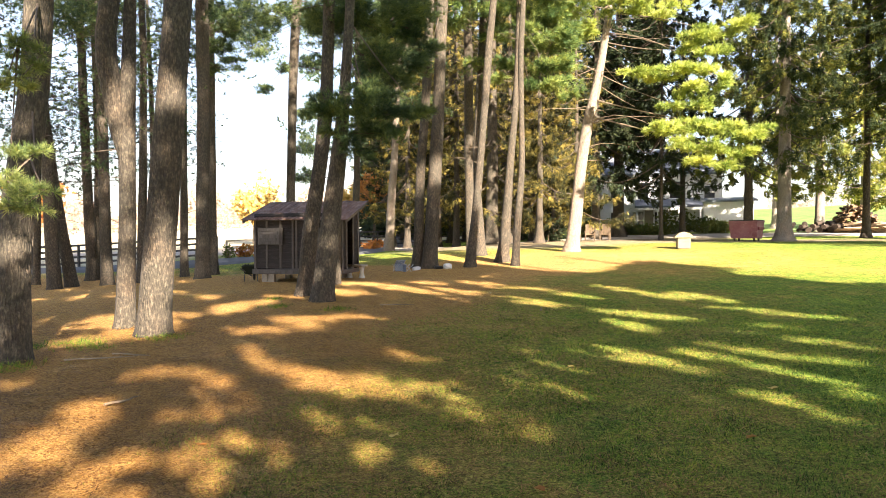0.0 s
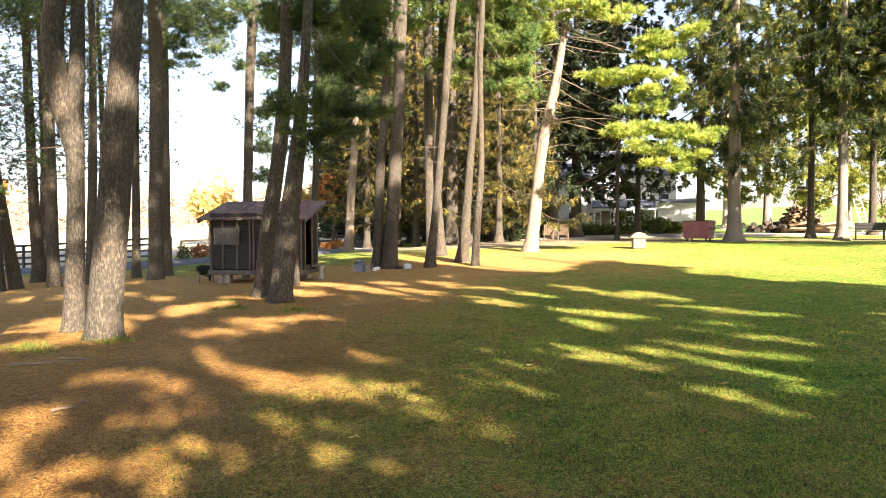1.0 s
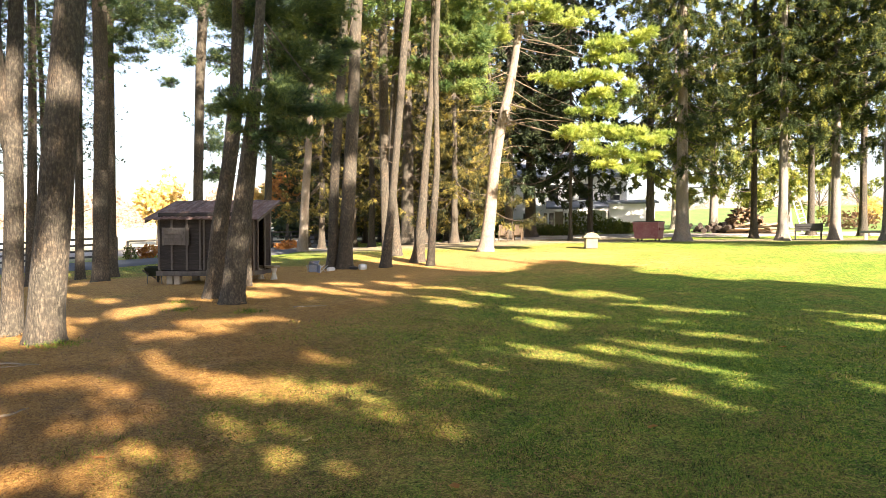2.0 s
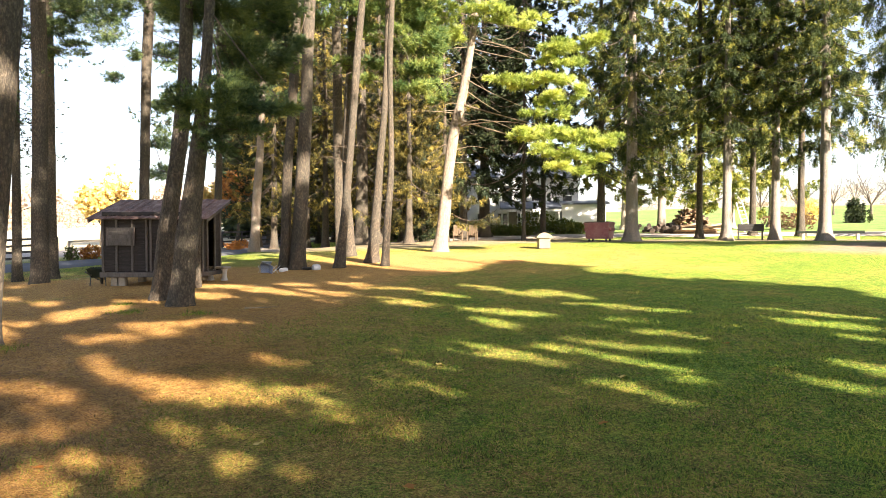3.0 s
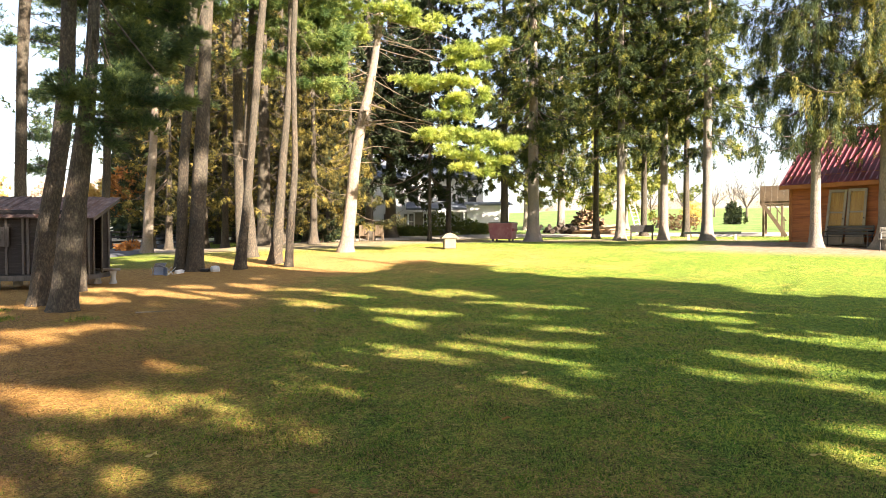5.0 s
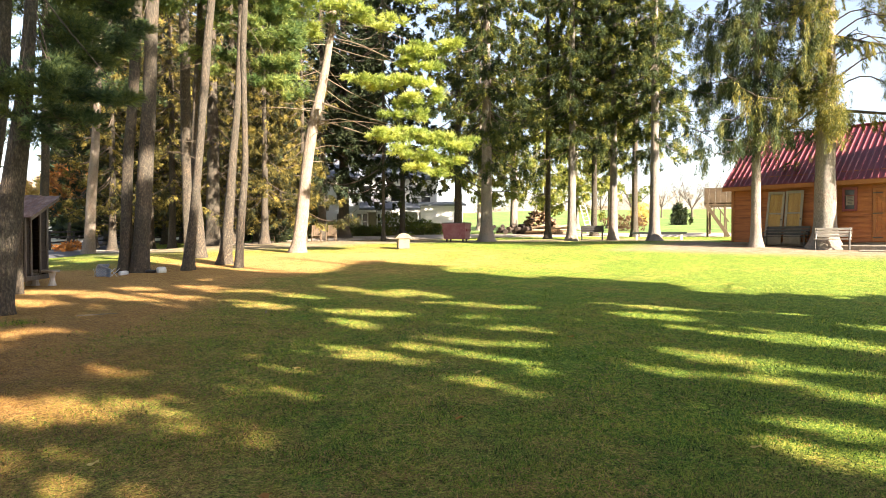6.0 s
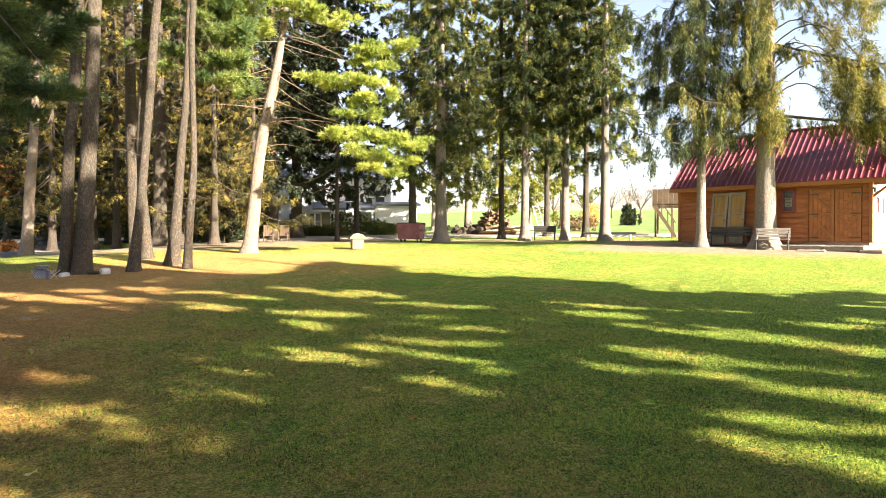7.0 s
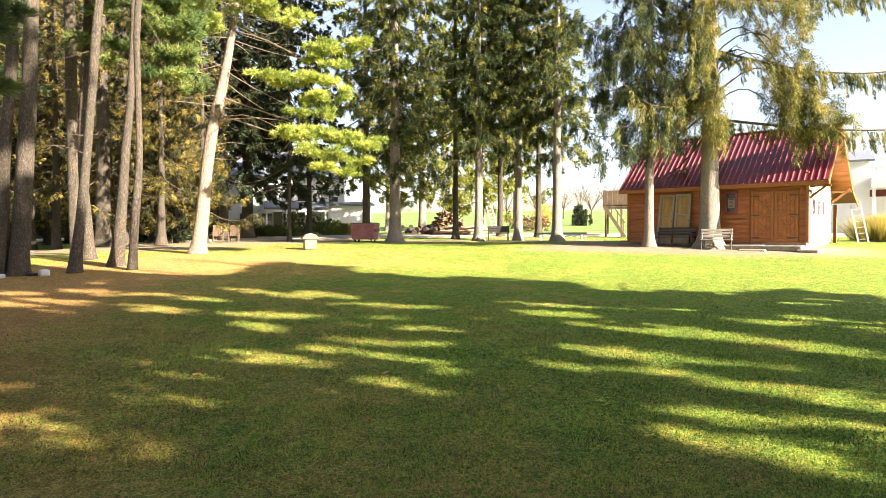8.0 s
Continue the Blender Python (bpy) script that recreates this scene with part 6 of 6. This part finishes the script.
def build_house():
    house = thing("farmhouse", pose(13.6, 55.35, 0, 0, 0, -18), "white two-storey farmhouse with a porch behind dark trees", "house")
    gable_block(house, 0, 8.0, 0, 7, 1.5, 7.1, 9.4)
    gable_block(house, 8.0, 9.9, 0.6, 6, 1.5, 7.0, 8.2)
    gable_block(house, 8.3, 12.0, -1.2, 3.5, 1.5, 4.5, 4.8)
    for x, z in ((1.4, 5.6), (3.6, 5.6), (6.2, 5.6), (1.4, 3.1), (3.2, 3.1), (5.0, 3.1)):
        sash_window(house, x, 0, z, 0.85, 1.4)
    sash_window(house, 8.9, 0.6, 5.4, 0.8, 1.1)
    door = part("door", Geo().box((4.1, -0.03, 2.9), (0.95, 0.06, 2.1), chamfer=0.01).data, grey_door, house, "grey front door")
    part("knob", Geo().tube([(4.45, -0.06, 2.8), (4.45, -0.12, 2.8)], [0.03, 0.035], 8).data, dark_iron, door)
    part("porch_floor", Geo().box((5.6, -1.1, 1.75), (5.0, 2.2, 0.3), chamfer=0.02).data, concrete, house)
    part("porch_roof", Geo().add([(3.0, -2.4, 4.05), (8.2, -2.4, 4.05), (8.2, 0, 4.75), (3.0, 0, 4.75), (3.0, -2.4, 4.2), (8.2, -2.4, 4.2), (8.2, 0, 4.9), (3.0, 0, 4.9)],
                                 [(3, 2, 1, 0), (4, 5, 6, 7), (0, 1, 5, 4), (1, 2, 6, 5), (2, 3, 7, 6), (3, 0, 4, 7)]).data, slate_roof, house)
    part("porch_beam", Geo().box((5.6, -2.3, 3.95), (5.2, 0.16, 0.2), chamfer=0.01).data, white_siding, house)
    for x in (3.2, 4.8, 6.4, 8.0):
        part("porch_post", Geo().box((x, -2.25, 2.9), (0.15, 0.15, 2.0), chamfer=0.015).data, white_siding, house)
    part("chimney", Geo().box((2.0, 3.5, 9.4), (0.7, 0.7, 1.6), chamfer=0.02).data, maroon, house)


build_house()


def build_far_house():
    x, y = at_azimuth(65.2, 58)
    house = thing("farmhouse", pose(x, y, 0, 0, 0, -62), "sunlit white house with a railed balcony beyond the cabin", "house")
    gable_block(house, -3.4, 1.1, 0, 8, 1.2, 7.4, 8.4)
    part("lower_wall", Geo().box((5.0, 3.0, 2.95), (7.8, 4.0, 3.5)).data, white_siding, house)
    part("brick_infill", Geo().box((5.0, 3.2, 4.98), (7.6, 3.6, 0.56)).data, maroon, house, "red brick wall under the balcony")
    part("balcony_floor", Geo().box((5.0, 2.0, 5.66), (7.8, 6.2, 0.8), chamfer=0.03).data, white_siding, house)
    rail = part("railing", Geo().box((5.0, -1.05, 6.86), (7.8, 0.1, 0.09)).box((5.0, -1.05, 6.2), (7.8, 0.07, 0.07)).data, white_siding, house)
    first = part("baluster", Geo().box((1.2, -1.05, 6.53), (0.07, 0.06, 0.6)).data, white_siding, rail)
    for k in range(1, 34):
        shared("baluster", first, pose(0.23 * k, 0, 0), rail)
    for xx in (1.3, 3.7, 6.2, 8.7):
        part("balcony_post", Geo().box((xx, -0.9, 3.25), (0.2, 0.2, 4.1), chamfer=0.01).data, white_siding, house)


build_far_house()


# ---- raised deck and stair beside the cabin ----
def build_deck():
    x, y = at_azimuth(47.2, 46)
    g0 = ground_z(x, y)
    d = thing("raised_deck", pose(x, y, g0, 0, 0, -50), "tan wooden raised deck with a stair beyond the cabin", "deck")
    part("deck_floor", Geo().box((1.2, 1.2, 2.15), (3.4, 3.0, 0.2), chamfer=0.01).data, deck_wood, d)
    for k in range(10):
        part("parapet_board", Geo().box((-0.33 + 0.34 * k, -0.33, 2.72), (0.33, 0.04, 1.0), chamfer=0.006).data, deck_wood, d)
    for xx, yy in ((-0.3, -0.2), (0.75, -0.2), (2.7, -0.2), (-0.3, 2.5), (2.7, 2.5)):
        part("post", Geo().box((xx, yy, 1.0), (0.13, 0.13, 2.1), chamfer=0.01).data, deck_wood, d)
    for s in (0.0, 0.95):
        part("stringer", Geo().beam((-0.35, -0.5 - s, 2.1), (1.0, -0.5 - s, 0.0), 0.05, 0.2).data, deck_wood, d)
        part("stair_rail", Geo().beam((-0.35, -0.5 - s, 3.0), (1.0, -0.5 - s, 0.95), 0.05, 0.06).data, deck_wood, d)
        for k in range(4):
            part("baluster", Geo().box((-0.25 + 0.38 * k, -0.5 - s, 2.45 - 0.575 * k), (0.04, 0.04, 0.95)).data, deck_wood, d)
    for k in range(10):
        part("tread", Geo().box((-0.25 + 0.13 * k, -0.97, 1.95 - 0.2 * k), (0.25, 0.9, 0.04), chamfer=0.006).data, deck_wood, d)


build_deck()


def ladder(x, y, z, m, label, length=2.6, material=None):
    ob = thing("ladder", pose(x, y, z) @ m, label, "ladder", "ladders")
    for s in (-1, 1):
        part("rail", Geo().beam((s * 0.2, 0, 0), (s * 0.2, 0, length), 0.03, 0.07).data, material or aluminium, ob)
    for k in range(int(length / 0.3)):
        part("rung", Geo().tube([(-0.2, 0, 0.2 + 0.3 * k), (0.2, 0, 0.2 + 0.3 * k)], [0.016, 0.016], 6).data, material or aluminium, ob)


lx, ly, lz = cabin_pose @ Vector((8.7, 6.6, 0))
ladder(lx, ly, ground_z(lx, ly), pose(0, 0, 0, -14, -9, -60), "pale ladder leaning at the cabin porch", 1.95, white_plastic)
lx, ly = at_azimuth(37.3, 50)
ladder(lx, ly, ground_z(lx, ly), pose(0, 0, 0, -8, -14, -30), "pale orchard ladder standing beyond the drive", 2.4, white_plastic)


# ---- woodpile ----
def build_woodpile():
    x, y = at_azimuth(32.2, 49)
    pile = thing("woodpile", pose(x, y, ground_z(x, y), 0, 0, -32) @ Matrix.Scale(1.25, 4), "heap of split firewood and sawn slabs under the trees", "woodpile")
    rng = random.Random(5)
    logs = []
    for k in range(4):
        r = 0.055 + 0.012 * k
        g = Geo()
        ring = [(r * math.cos(a) * (1.1 if k % 2 else 0.75), r * math.sin(a)) for a in np.linspace(0, 2 * math.pi, (7, 5, 6, 4)[k])[:-1]]
        c = len(ring)
        g.add([(px, -0.2, pz) for px, pz in ring] + [(px, 0.2, pz) for px, pz in ring],
              [tuple(range(c - 1, -1, -1)), tuple(range(c, 2 * c))] + [(i, (i + 1) % c, c + (i + 1) % c, c + i) for i in range(c)])
        ob = part("log", g.data, (log_end, log_wood, dark_log, log_wood)[k], pile)
        logs.append(ob)
        ob.matrix_local = pose(0.3 * k, -0.3, 0.1)
    for row in range(13):
        width = 3.0 - 0.17 * row
        n = int(width / 0.135)
        for k in range(n):
            shared("log", rng.choice(logs), pose(0.55 + (k - n / 2) * 0.135 + rng.uniform(-0.06, 0.06), 0.3 + rng.uniform(-0.25, 0.25), 0.08 + 0.112 * row + rng.uniform(-0.03, 0.03),
                                                 rng.uniform(-25, 25), rng.uniform(-80, 80), rng.uniform(-80, 80)), pile)
    for k in range(16):
        a = (rng.uniform(0.2, 2.0), rng.uniform(-1.2, -0.3))
        ln, turn = rng.uniform(0.9, 2.3), rng.uniform(-0.5, 0.5)
        z = 0.08 + 0.07 * (k % 6)
        part("slab", Geo().beam((a[0] - ln / 2, a[1] - turn * 0.6, z), (a[0] + ln / 2, a[1] + turn * 0.6, z + rng.uniform(-0.05, 0.28)), rng.uniform(0.16, 0.34), rng.uniform(0.05, 0.13), 0.02).data,
             rng.choice((slab_wood, slab_wood, log_end)), pile, "sawn slab")
    for k in range(14):
        part("round", Geo().tube([(-2.6 + 0.17 * k, -0.5 + rng.uniform(-0.4, 0.4), 0.2 + 0.16 * (k % 3)), (-2.45 + 0.17 * k + rng.uniform(-0.2, 0.2), 0.1, 0.24 + 0.16 * (k % 3))],
                                 [rng.uniform(0.09, 0.16)] * 2, 10, 0.1, k).data, dark_log, pile, "dark uncut round")


build_woodpile()
stone = part("stone", Geo().add([(-0.2, -0.12, 0), (0.2, -0.12, 0), (0.2, 0.12, 0), (-0.2, 0.12, 0), (-0.05, -0.03, 0.36), (0.06, 0.0, 0.33)],
                                [(3, 2, 1, 0), (0, 1, 5, 4), (1, 2, 5), (2, 3, 4, 5), (3, 0, 4)]).data, pale_stone)
stone.matrix_world = pose(22.55, 31.1, ground_z(22.55, 31.1), 0, 0, -35)
tagged(stone, "pale pointed stone leaning at a spruce foot", "stone")


# ---- bushes and small planting ----
def bush(name, x, y, w, h, leaves, label, seed, n=700, size=0.16, category="bush", group=""):
    rng = np.random.default_rng(seed)
    root = thing(name, pose(x, y, ground_z(x, y)), label, category, group)
    g = Geo()
    for k in range(9):
        a = rng.uniform(0, 6.28)
        g.tube([(0, 0, -0.05), (math.cos(a) * w * 0.25, math.sin(a) * w * 0.25, h * 0.5), (math.cos(a) * w * 0.4, math.sin(a) * w * 0.4, h * 0.85)], [0.02, 0.014, 0.006], 4, caps=False)
    tagged(part("limbwork", g.data, dead_wood, root), kind="stuff")
    q = rand_unit(rng, n) * (rng.uniform(0.3, 1, n) ** 0.4)[:, None] * np.array([w / 2, w / 2, h / 2]) * (1 + 0.25 * np.sin(rng.uniform(0, 6, n)))[:, None]
    q[:, 2] = np.maximum(q[:, 2] + h / 2, 0.04)
    tagged(triangles("leafage", blades(rng, q, rand_unit(rng, n) + np.array([0, 0, 0.4]), 5, size, size * 0.5, 0.6), leaves, root), kind="stuff")


GARDEN = "low green garden bush in front of the farmhouse"
for k, (az, r, w, h) in enumerate(((14.6, 50, 2.4, 1.3), (16.4, 49, 2.0, 0.9), (17.6, 48.5, 2.2, 0.8), (20.0, 50, 2.6, 2.0), (22.2, 51, 2.4, 1.2), (23.4, 51.5, 1.8, 0.9),
                                   (12.6, 47, 1.8, 1.1), (18.8, 48, 1.4, 0.7))):
    x, y = at_azimuth(az, r)
    bush("garden_bush", x, y, w, h, bush_leaves, GARDEN, 200 + k, 500, 0.2, group="bushes at the farmhouse")
for k, (az, r, w, h) in enumerate(((66.9, 42, 2.4, 1.4), (68.8, 42.5, 2.6, 1.6), (70.8, 43, 2.4, 1.4))):
    x, y = at_azimuth(az, r)
    rng = np.random.default_rng(230 + k)
    root = thing("reed_clump", pose(x, y, ground_z(x, y)), "tall yellowing ornamental grass clump in the sun", "ornamental grass", "ornamental grasses")
    pts = np.column_stack([rng.normal(0, w * 0.2, 900), rng.normal(0, w * 0.2, 900), np.zeros(900)])
    tagged(triangles("leafage", blades(rng, pts, np.column_stack([pts[:, 0] * 0.8, pts[:, 1] * 0.8, np.full(900, 1.3)]), 5, h, 0.028, 0.45), reed_leaves, root), kind="stuff")
x, y = at_azimuth(36.0, 58)
bush("garden_bush", x + 4, y - 2, 3.8, 1.3, russet_leaves, "russet autumn shrub beyond the gravel drive", 240, 500, 0.22)
x, y = at_azimuth(41.5, 74)
bush("garden_bush", x, y, 2.2, 2.6, gold_leaves, "yellow autumn shrub standing in the field", 241, 500, 0.25)
x, y = at_azimuth(-17.2, 41.8)
bush("flower_clump", x, y, 1.3, 0.8, rust_leaves, "orange flower clump beside the field gate", 242, 260, 0.16, "flowers")
x, y = at_azimuth(-18.6, 41.5)
bush("garden_bush", x, y, 0.7, 0.9, bush_leaves, "small green bush beside the field gate", 243, 160, 0.14)
bush("low_shrub", -5.3, 46.1, 1.0, 0.6, rust_leaves, "low orange autumn shrub beyond the shed", 245, 200, 0.15, group="shrubs beyond the shed")
bush("low_shrub", -5.1, 48.6, 1.2, 0.7, rust_leaves, "low orange autumn shrub beyond the shed", 246, 200, 0.15, group="shrubs beyond the shed")
bush("low_shrub", -7.6, 56.3, 0.8, 0.5, rust_leaves, "low orange autumn shrub beyond the shed", 247, 200, 0.15, group="shrubs beyond the shed")
x, y = at_azimuth(44.6, 80)
spruce("spruce_tree", x, y, 0.1, height=3.3, first=0.15, reach=1.6, gap=0.06, strands=30, seed=250, needles=dark_needles, blade=(0.3, 0.12), dense=5,
       label="small dense cone-shaped spruce standing in the field", group="young spruces")
BARE = "bare grey orchard tree on the sunny field"
for k, (az, r, h) in enumerate(((40.9, 82, 6.0), (45.6, 95, 6.5), (43.2, 120, 6.5), (47.0, 125, 7), (44.6, 140, 7), (48.2, 150, 8), (38.2, 100, 6.5))):
    x, y = at_azimuth(az, r)
    leafy_tree("orchard_tree", x, y, h, h * 0.5, gold_leaves, BARE, 260 + k, trunk=0.14, bare=True, group="orchard trees")


def garden_chair(az, r, turn):
    x, y = at_azimuth(az, r)
    c = thing("garden_chair", pose(x, y, ground_z(x, y), 0, 0, turn), "weathered brown wooden garden chair on the far lawn", "chair", "garden chairs on the far lawn")
    for k in range(5):
        part("back_slat", Geo().box((-0.22 + 0.11 * k, 0.3, 0.65), (0.09, 0.03, 0.8), chamfer=0.006).data, deck_wood, c)
    part("seat", Geo().box((0, 0.02, 0.38), (0.58, 0.55, 0.04), chamfer=0.008).data, deck_wood, c)
    for s in (-1, 1):
        part("arm", Geo().box((s * 0.32, 0.0, 0.6), (0.1, 0.66, 0.03), chamfer=0.006).data, deck_wood, c)
        for yy in (-0.25, 0.28):
            part("leg", Geo().box((s * 0.28, yy, 0.3), (0.05, 0.07, 0.6), chamfer=0.006).data, deck_wood, c)


garden_chair(8.9, 42, 20)
garden_chair(13.0, 41, -10)
garden_chair(14.3, 41.5, -25)
x, y = at_azimuth(10.0, 42.5)
bush("garden_bush", x, y, 1.9, 1.5, dark_needles, "dark rounded clipped bush on the far lawn", 244, 700, 0.16)


# ---- wooded skyline ----
def skyline(az0, az1, r, height, leaves, label, seed, n, leaf=0.09):
    rng = np.random.default_rng(seed)
    az = np.radians(rng.uniform(az0, az1, n))
    rr = r * rng.uniform(0.94, 1.06, n)
    x, y = rr * np.sin(az), rr * np.cos(az)
    hill = 0.55 + 0.25 * np.sin(az * 31 + seed) + 0.2 * np.sin(az * 83)
    z = terrain(x, y) + rng.uniform(0, 1, n) ** 0.8 * height * np.clip(hill, 0.25, 1)
    tri = blades(rng, np.column_stack([x, y, z]), rand_unit(rng, n), 4, height * leaf, height * leaf * 0.55, 0.8)
    return tagged(triangles("far_wood", tri, leaves), label, "woodland", kind="stuff")


skyline(-48, -2, 210, 9, haze_pale_twigs, "distant autumn wood, pale with haze, along the edge of the bright field", 301, 8000, 0.07)
skyline(-48, -6, 300, 20, haze_pale_twigs, "distant wooded hill behind the bright field", 302, 8000, 0.07)
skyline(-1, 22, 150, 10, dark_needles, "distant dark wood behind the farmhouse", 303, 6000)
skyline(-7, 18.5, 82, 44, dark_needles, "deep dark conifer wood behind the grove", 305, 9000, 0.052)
skyline(27, 75, 320, 9, haze_pale_twigs, "distant bare wood on the rising field", 304, 12000, 0.06)

# ---- grass, needles and litter ----
def scatter(rng, n, az0, az1, r0, r1):
    az = np.radians(rng.uniform(az0, az1, n))
    r = r0 * (r1 / r0) ** rng.uniform(0, 1, n)
    x, y = r * np.sin(az), r * np.cos(az)
    return x, y, r


def patchy(x, y, scale, seed):
    return np.sin(x * scale + seed) * np.cos(y * scale * 1.17 - seed) + 0.6 * np.sin(x * scale * 2.3 - y * scale * 1.9 + seed * 3) + 0.4 * np.cos(x * scale * 4.1 + y * scale * 3.7)


def build_lawn_blades():
    rng = np.random.default_rng(401)
    x, y, r = scatter(rng, 400000, -58, 88, 2.9, 19)
    az = np.degrees(np.arctan2(x, y))
    near = rng.uniform(0, 1, len(x)) < (1 - smooth(9, 19, r)) * smooth(2.9, 3.9, r) * smooth(-58, -40, az) * (1 - smooth(70, 88, az))
    x, y, r = x[near], y[near], r[near]
    depth = inside_depth(x, y, STRAW_EDGE) + 0.9 * patchy(x, y, 0.9, 2.0) + rng.normal(0, 0.7, len(x))
    grass = depth < 0
    for sel, name, material, label in ((grass, "grass", grass_blades, "short mown autumn grass of the lawn"), (~grass, "fallen_needles", straw_blades, "fallen orange pine needles under the pines")):
        px, py, pr = x[sel], y[sel], r[sel]
        n = len(px)
        z = terrain(px, py) + 0.01
        wide = np.clip(pr / 7, 0.55, 1.7)
        a = rng.uniform(0, 2 * math.pi, n)
        if name == "grass":
            tall = rng.uniform(0.008, 0.034, n) * (1 + 0.35 * patchy(px, py, 3.1, 1.0)).clip(0.4, 1.6)
            tip = np.column_stack([np.cos(a) * tall * 0.8, np.sin(a) * tall * 0.8, tall])
            w = 0.0045 * wide
        else:
            ln = rng.uniform(0.06, 0.13, n)
            tip = np.column_stack([np.cos(a) * ln, np.sin(a) * ln, rng.uniform(-0.004, 0.03, n)])
            w = 0.003 * wide
        b = a + math.pi / 2 + rng.uniform(-0.5, 0.5, n)
        side = np.column_stack([np.cos(b), np.sin(b), np.zeros(n)]) * w[:, None]
        base = np.column_stack([px, py, z])
        tagged(triangles(name, np.stack([base - side, base + side, base + tip], 1), material), label, "ground cover", kind="stuff")
    # loose needles on the grass near the grove
    x, y, r = scatter(rng, 120000, -40, 62, 3.0, 18)
    keep = np.exp(inside_depth(x, y, STRAW_EDGE) / 4.2) * (0.8 + 0.5 * patchy(x, y, 1.4, 5.0)) > rng.uniform(0, 1, len(x))
    px, py, pr = x[keep], y[keep], r[keep]
    n = len(px)
    a = rng.uniform(0, 2 * math.pi, n)
    ln = rng.uniform(0.06, 0.13, n)
    base = np.column_stack([px, py, terrain(px, py) + rng.uniform(0.015, 0.05, n)])
    tip = np.column_stack([np.cos(a) * ln, np.sin(a) * ln, rng.uniform(-0.02, 0.02, n)])
    side = np.column_stack([-np.sin(a), np.cos(a), np.zeros(n)]) * (0.0035 * np.clip(pr / 7, 0.7, 2.5))[:, None]
    tagged(triangles("loose_needles", np.stack([base - side, base + side, base + tip], 1), straw_blades), "loose pine needles lying on the lawn", "ground cover", kind="stuff")


build_lawn_blades()


def weed_tuft(x, y, size, seed):
    rng = np.random.default_rng(seed)
    n = int(70 * size)
    p = np.column_stack([rng.normal(0, 0.16 * size, n), rng.normal(0, 0.16 * size, n), np.zeros(n)])
    ob = triangles("grass_tuft", blades(rng, p, np.tile([0, 0, 1.0], (n, 1)), 3, 0.10, 0.010, 0.9), grass_blades)
    ob.matrix_world = pose(x, y, ground_z(x, y))
    tagged(ob, "green grass tuft growing at a pine foot", "grass tuft", "grass tufts in the needles", kind="stuff")


for k, (x, y, s) in enumerate(((-5.2, 9.5, 1.2), (-5.5, 8.2, 1.4), (-4.4, 10.2, 1.2), (-6.2, 9.6, 0.9), (-5.6, 9.9, 1.2), (-2.2, 13.2, 1.0), (-3.6, 13.8, 1.2), (-3.0, 16.0, 1.0), (-4.0, 15.2, 0.8))):
    weed_tuft(x, y, s, 410 + k)
for k, (x, y, turn, ln) in enumerate(((-4.6, 8.6, 20, 0.9), (-4.3, 8.8, -15, 0.6), (-3.2, 6.4, 65, 0.4), (-1.0, 13.6, 10, 0.7), (1.9, 12.5, 80, 0.5))):
    rng = random.Random(k)
    pts = [(ln * (i / 5 - 0.5), 0.03 * rng.uniform(-1, 1), 0.035) for i in range(6)]
    st = part("fallen_stick", Geo().tube(pts, [0.014, 0.013, 0.012, 0.01, 0.008, 0.005], 6).data, dead_wood)
    st.matrix_world = pose(x, y, ground_z(x, y), 0, 0, turn)
    tagged(st, "dry fallen stick lying on the ground", "stick", "fallen sticks")
for k, (x, y) in enumerate(((0.62, 4.1), (-0.4, 5.2), (2.4, 5.0), (3.3, 6.4), (-1.9, 5.0), (1.5, 7.5), (5.5, 7.7), (4.1, 3.4))):
    rng = random.Random(50 + k)
    outline = [(0.045 * math.cos(a) * (1 + 0.3 * math.cos(5 * a)), 0.035 * math.sin(a) * (1 + 0.3 * math.cos(5 * a)), 0.008 * math.cos(3 * a)) for a in np.linspace(0, 2 * math.pi, 16)[:-1]]
    n = len(outline)
    lf = part("fallen_leaf", (outline + [(px, py, pz - 0.002) for px, py, pz in outline] , [tuple(range(n)), tuple(range(2 * n - 1, n - 1, -1))] + [(i, n + i, n + (i + 1) % n, (i + 1) % n) for i in range(n)]),
              rust_leaves if k % 2 == 0 else gold_leaves)
    lf.matrix_world = pose(x, y, ground_z(x, y) + 0.05, rng.uniform(-15, 15), rng.uniform(-15, 15), rng.uniform(0, 360))
    tagged(lf, "single fallen autumn leaf on the lawn", "leaf", "fallen leaves")
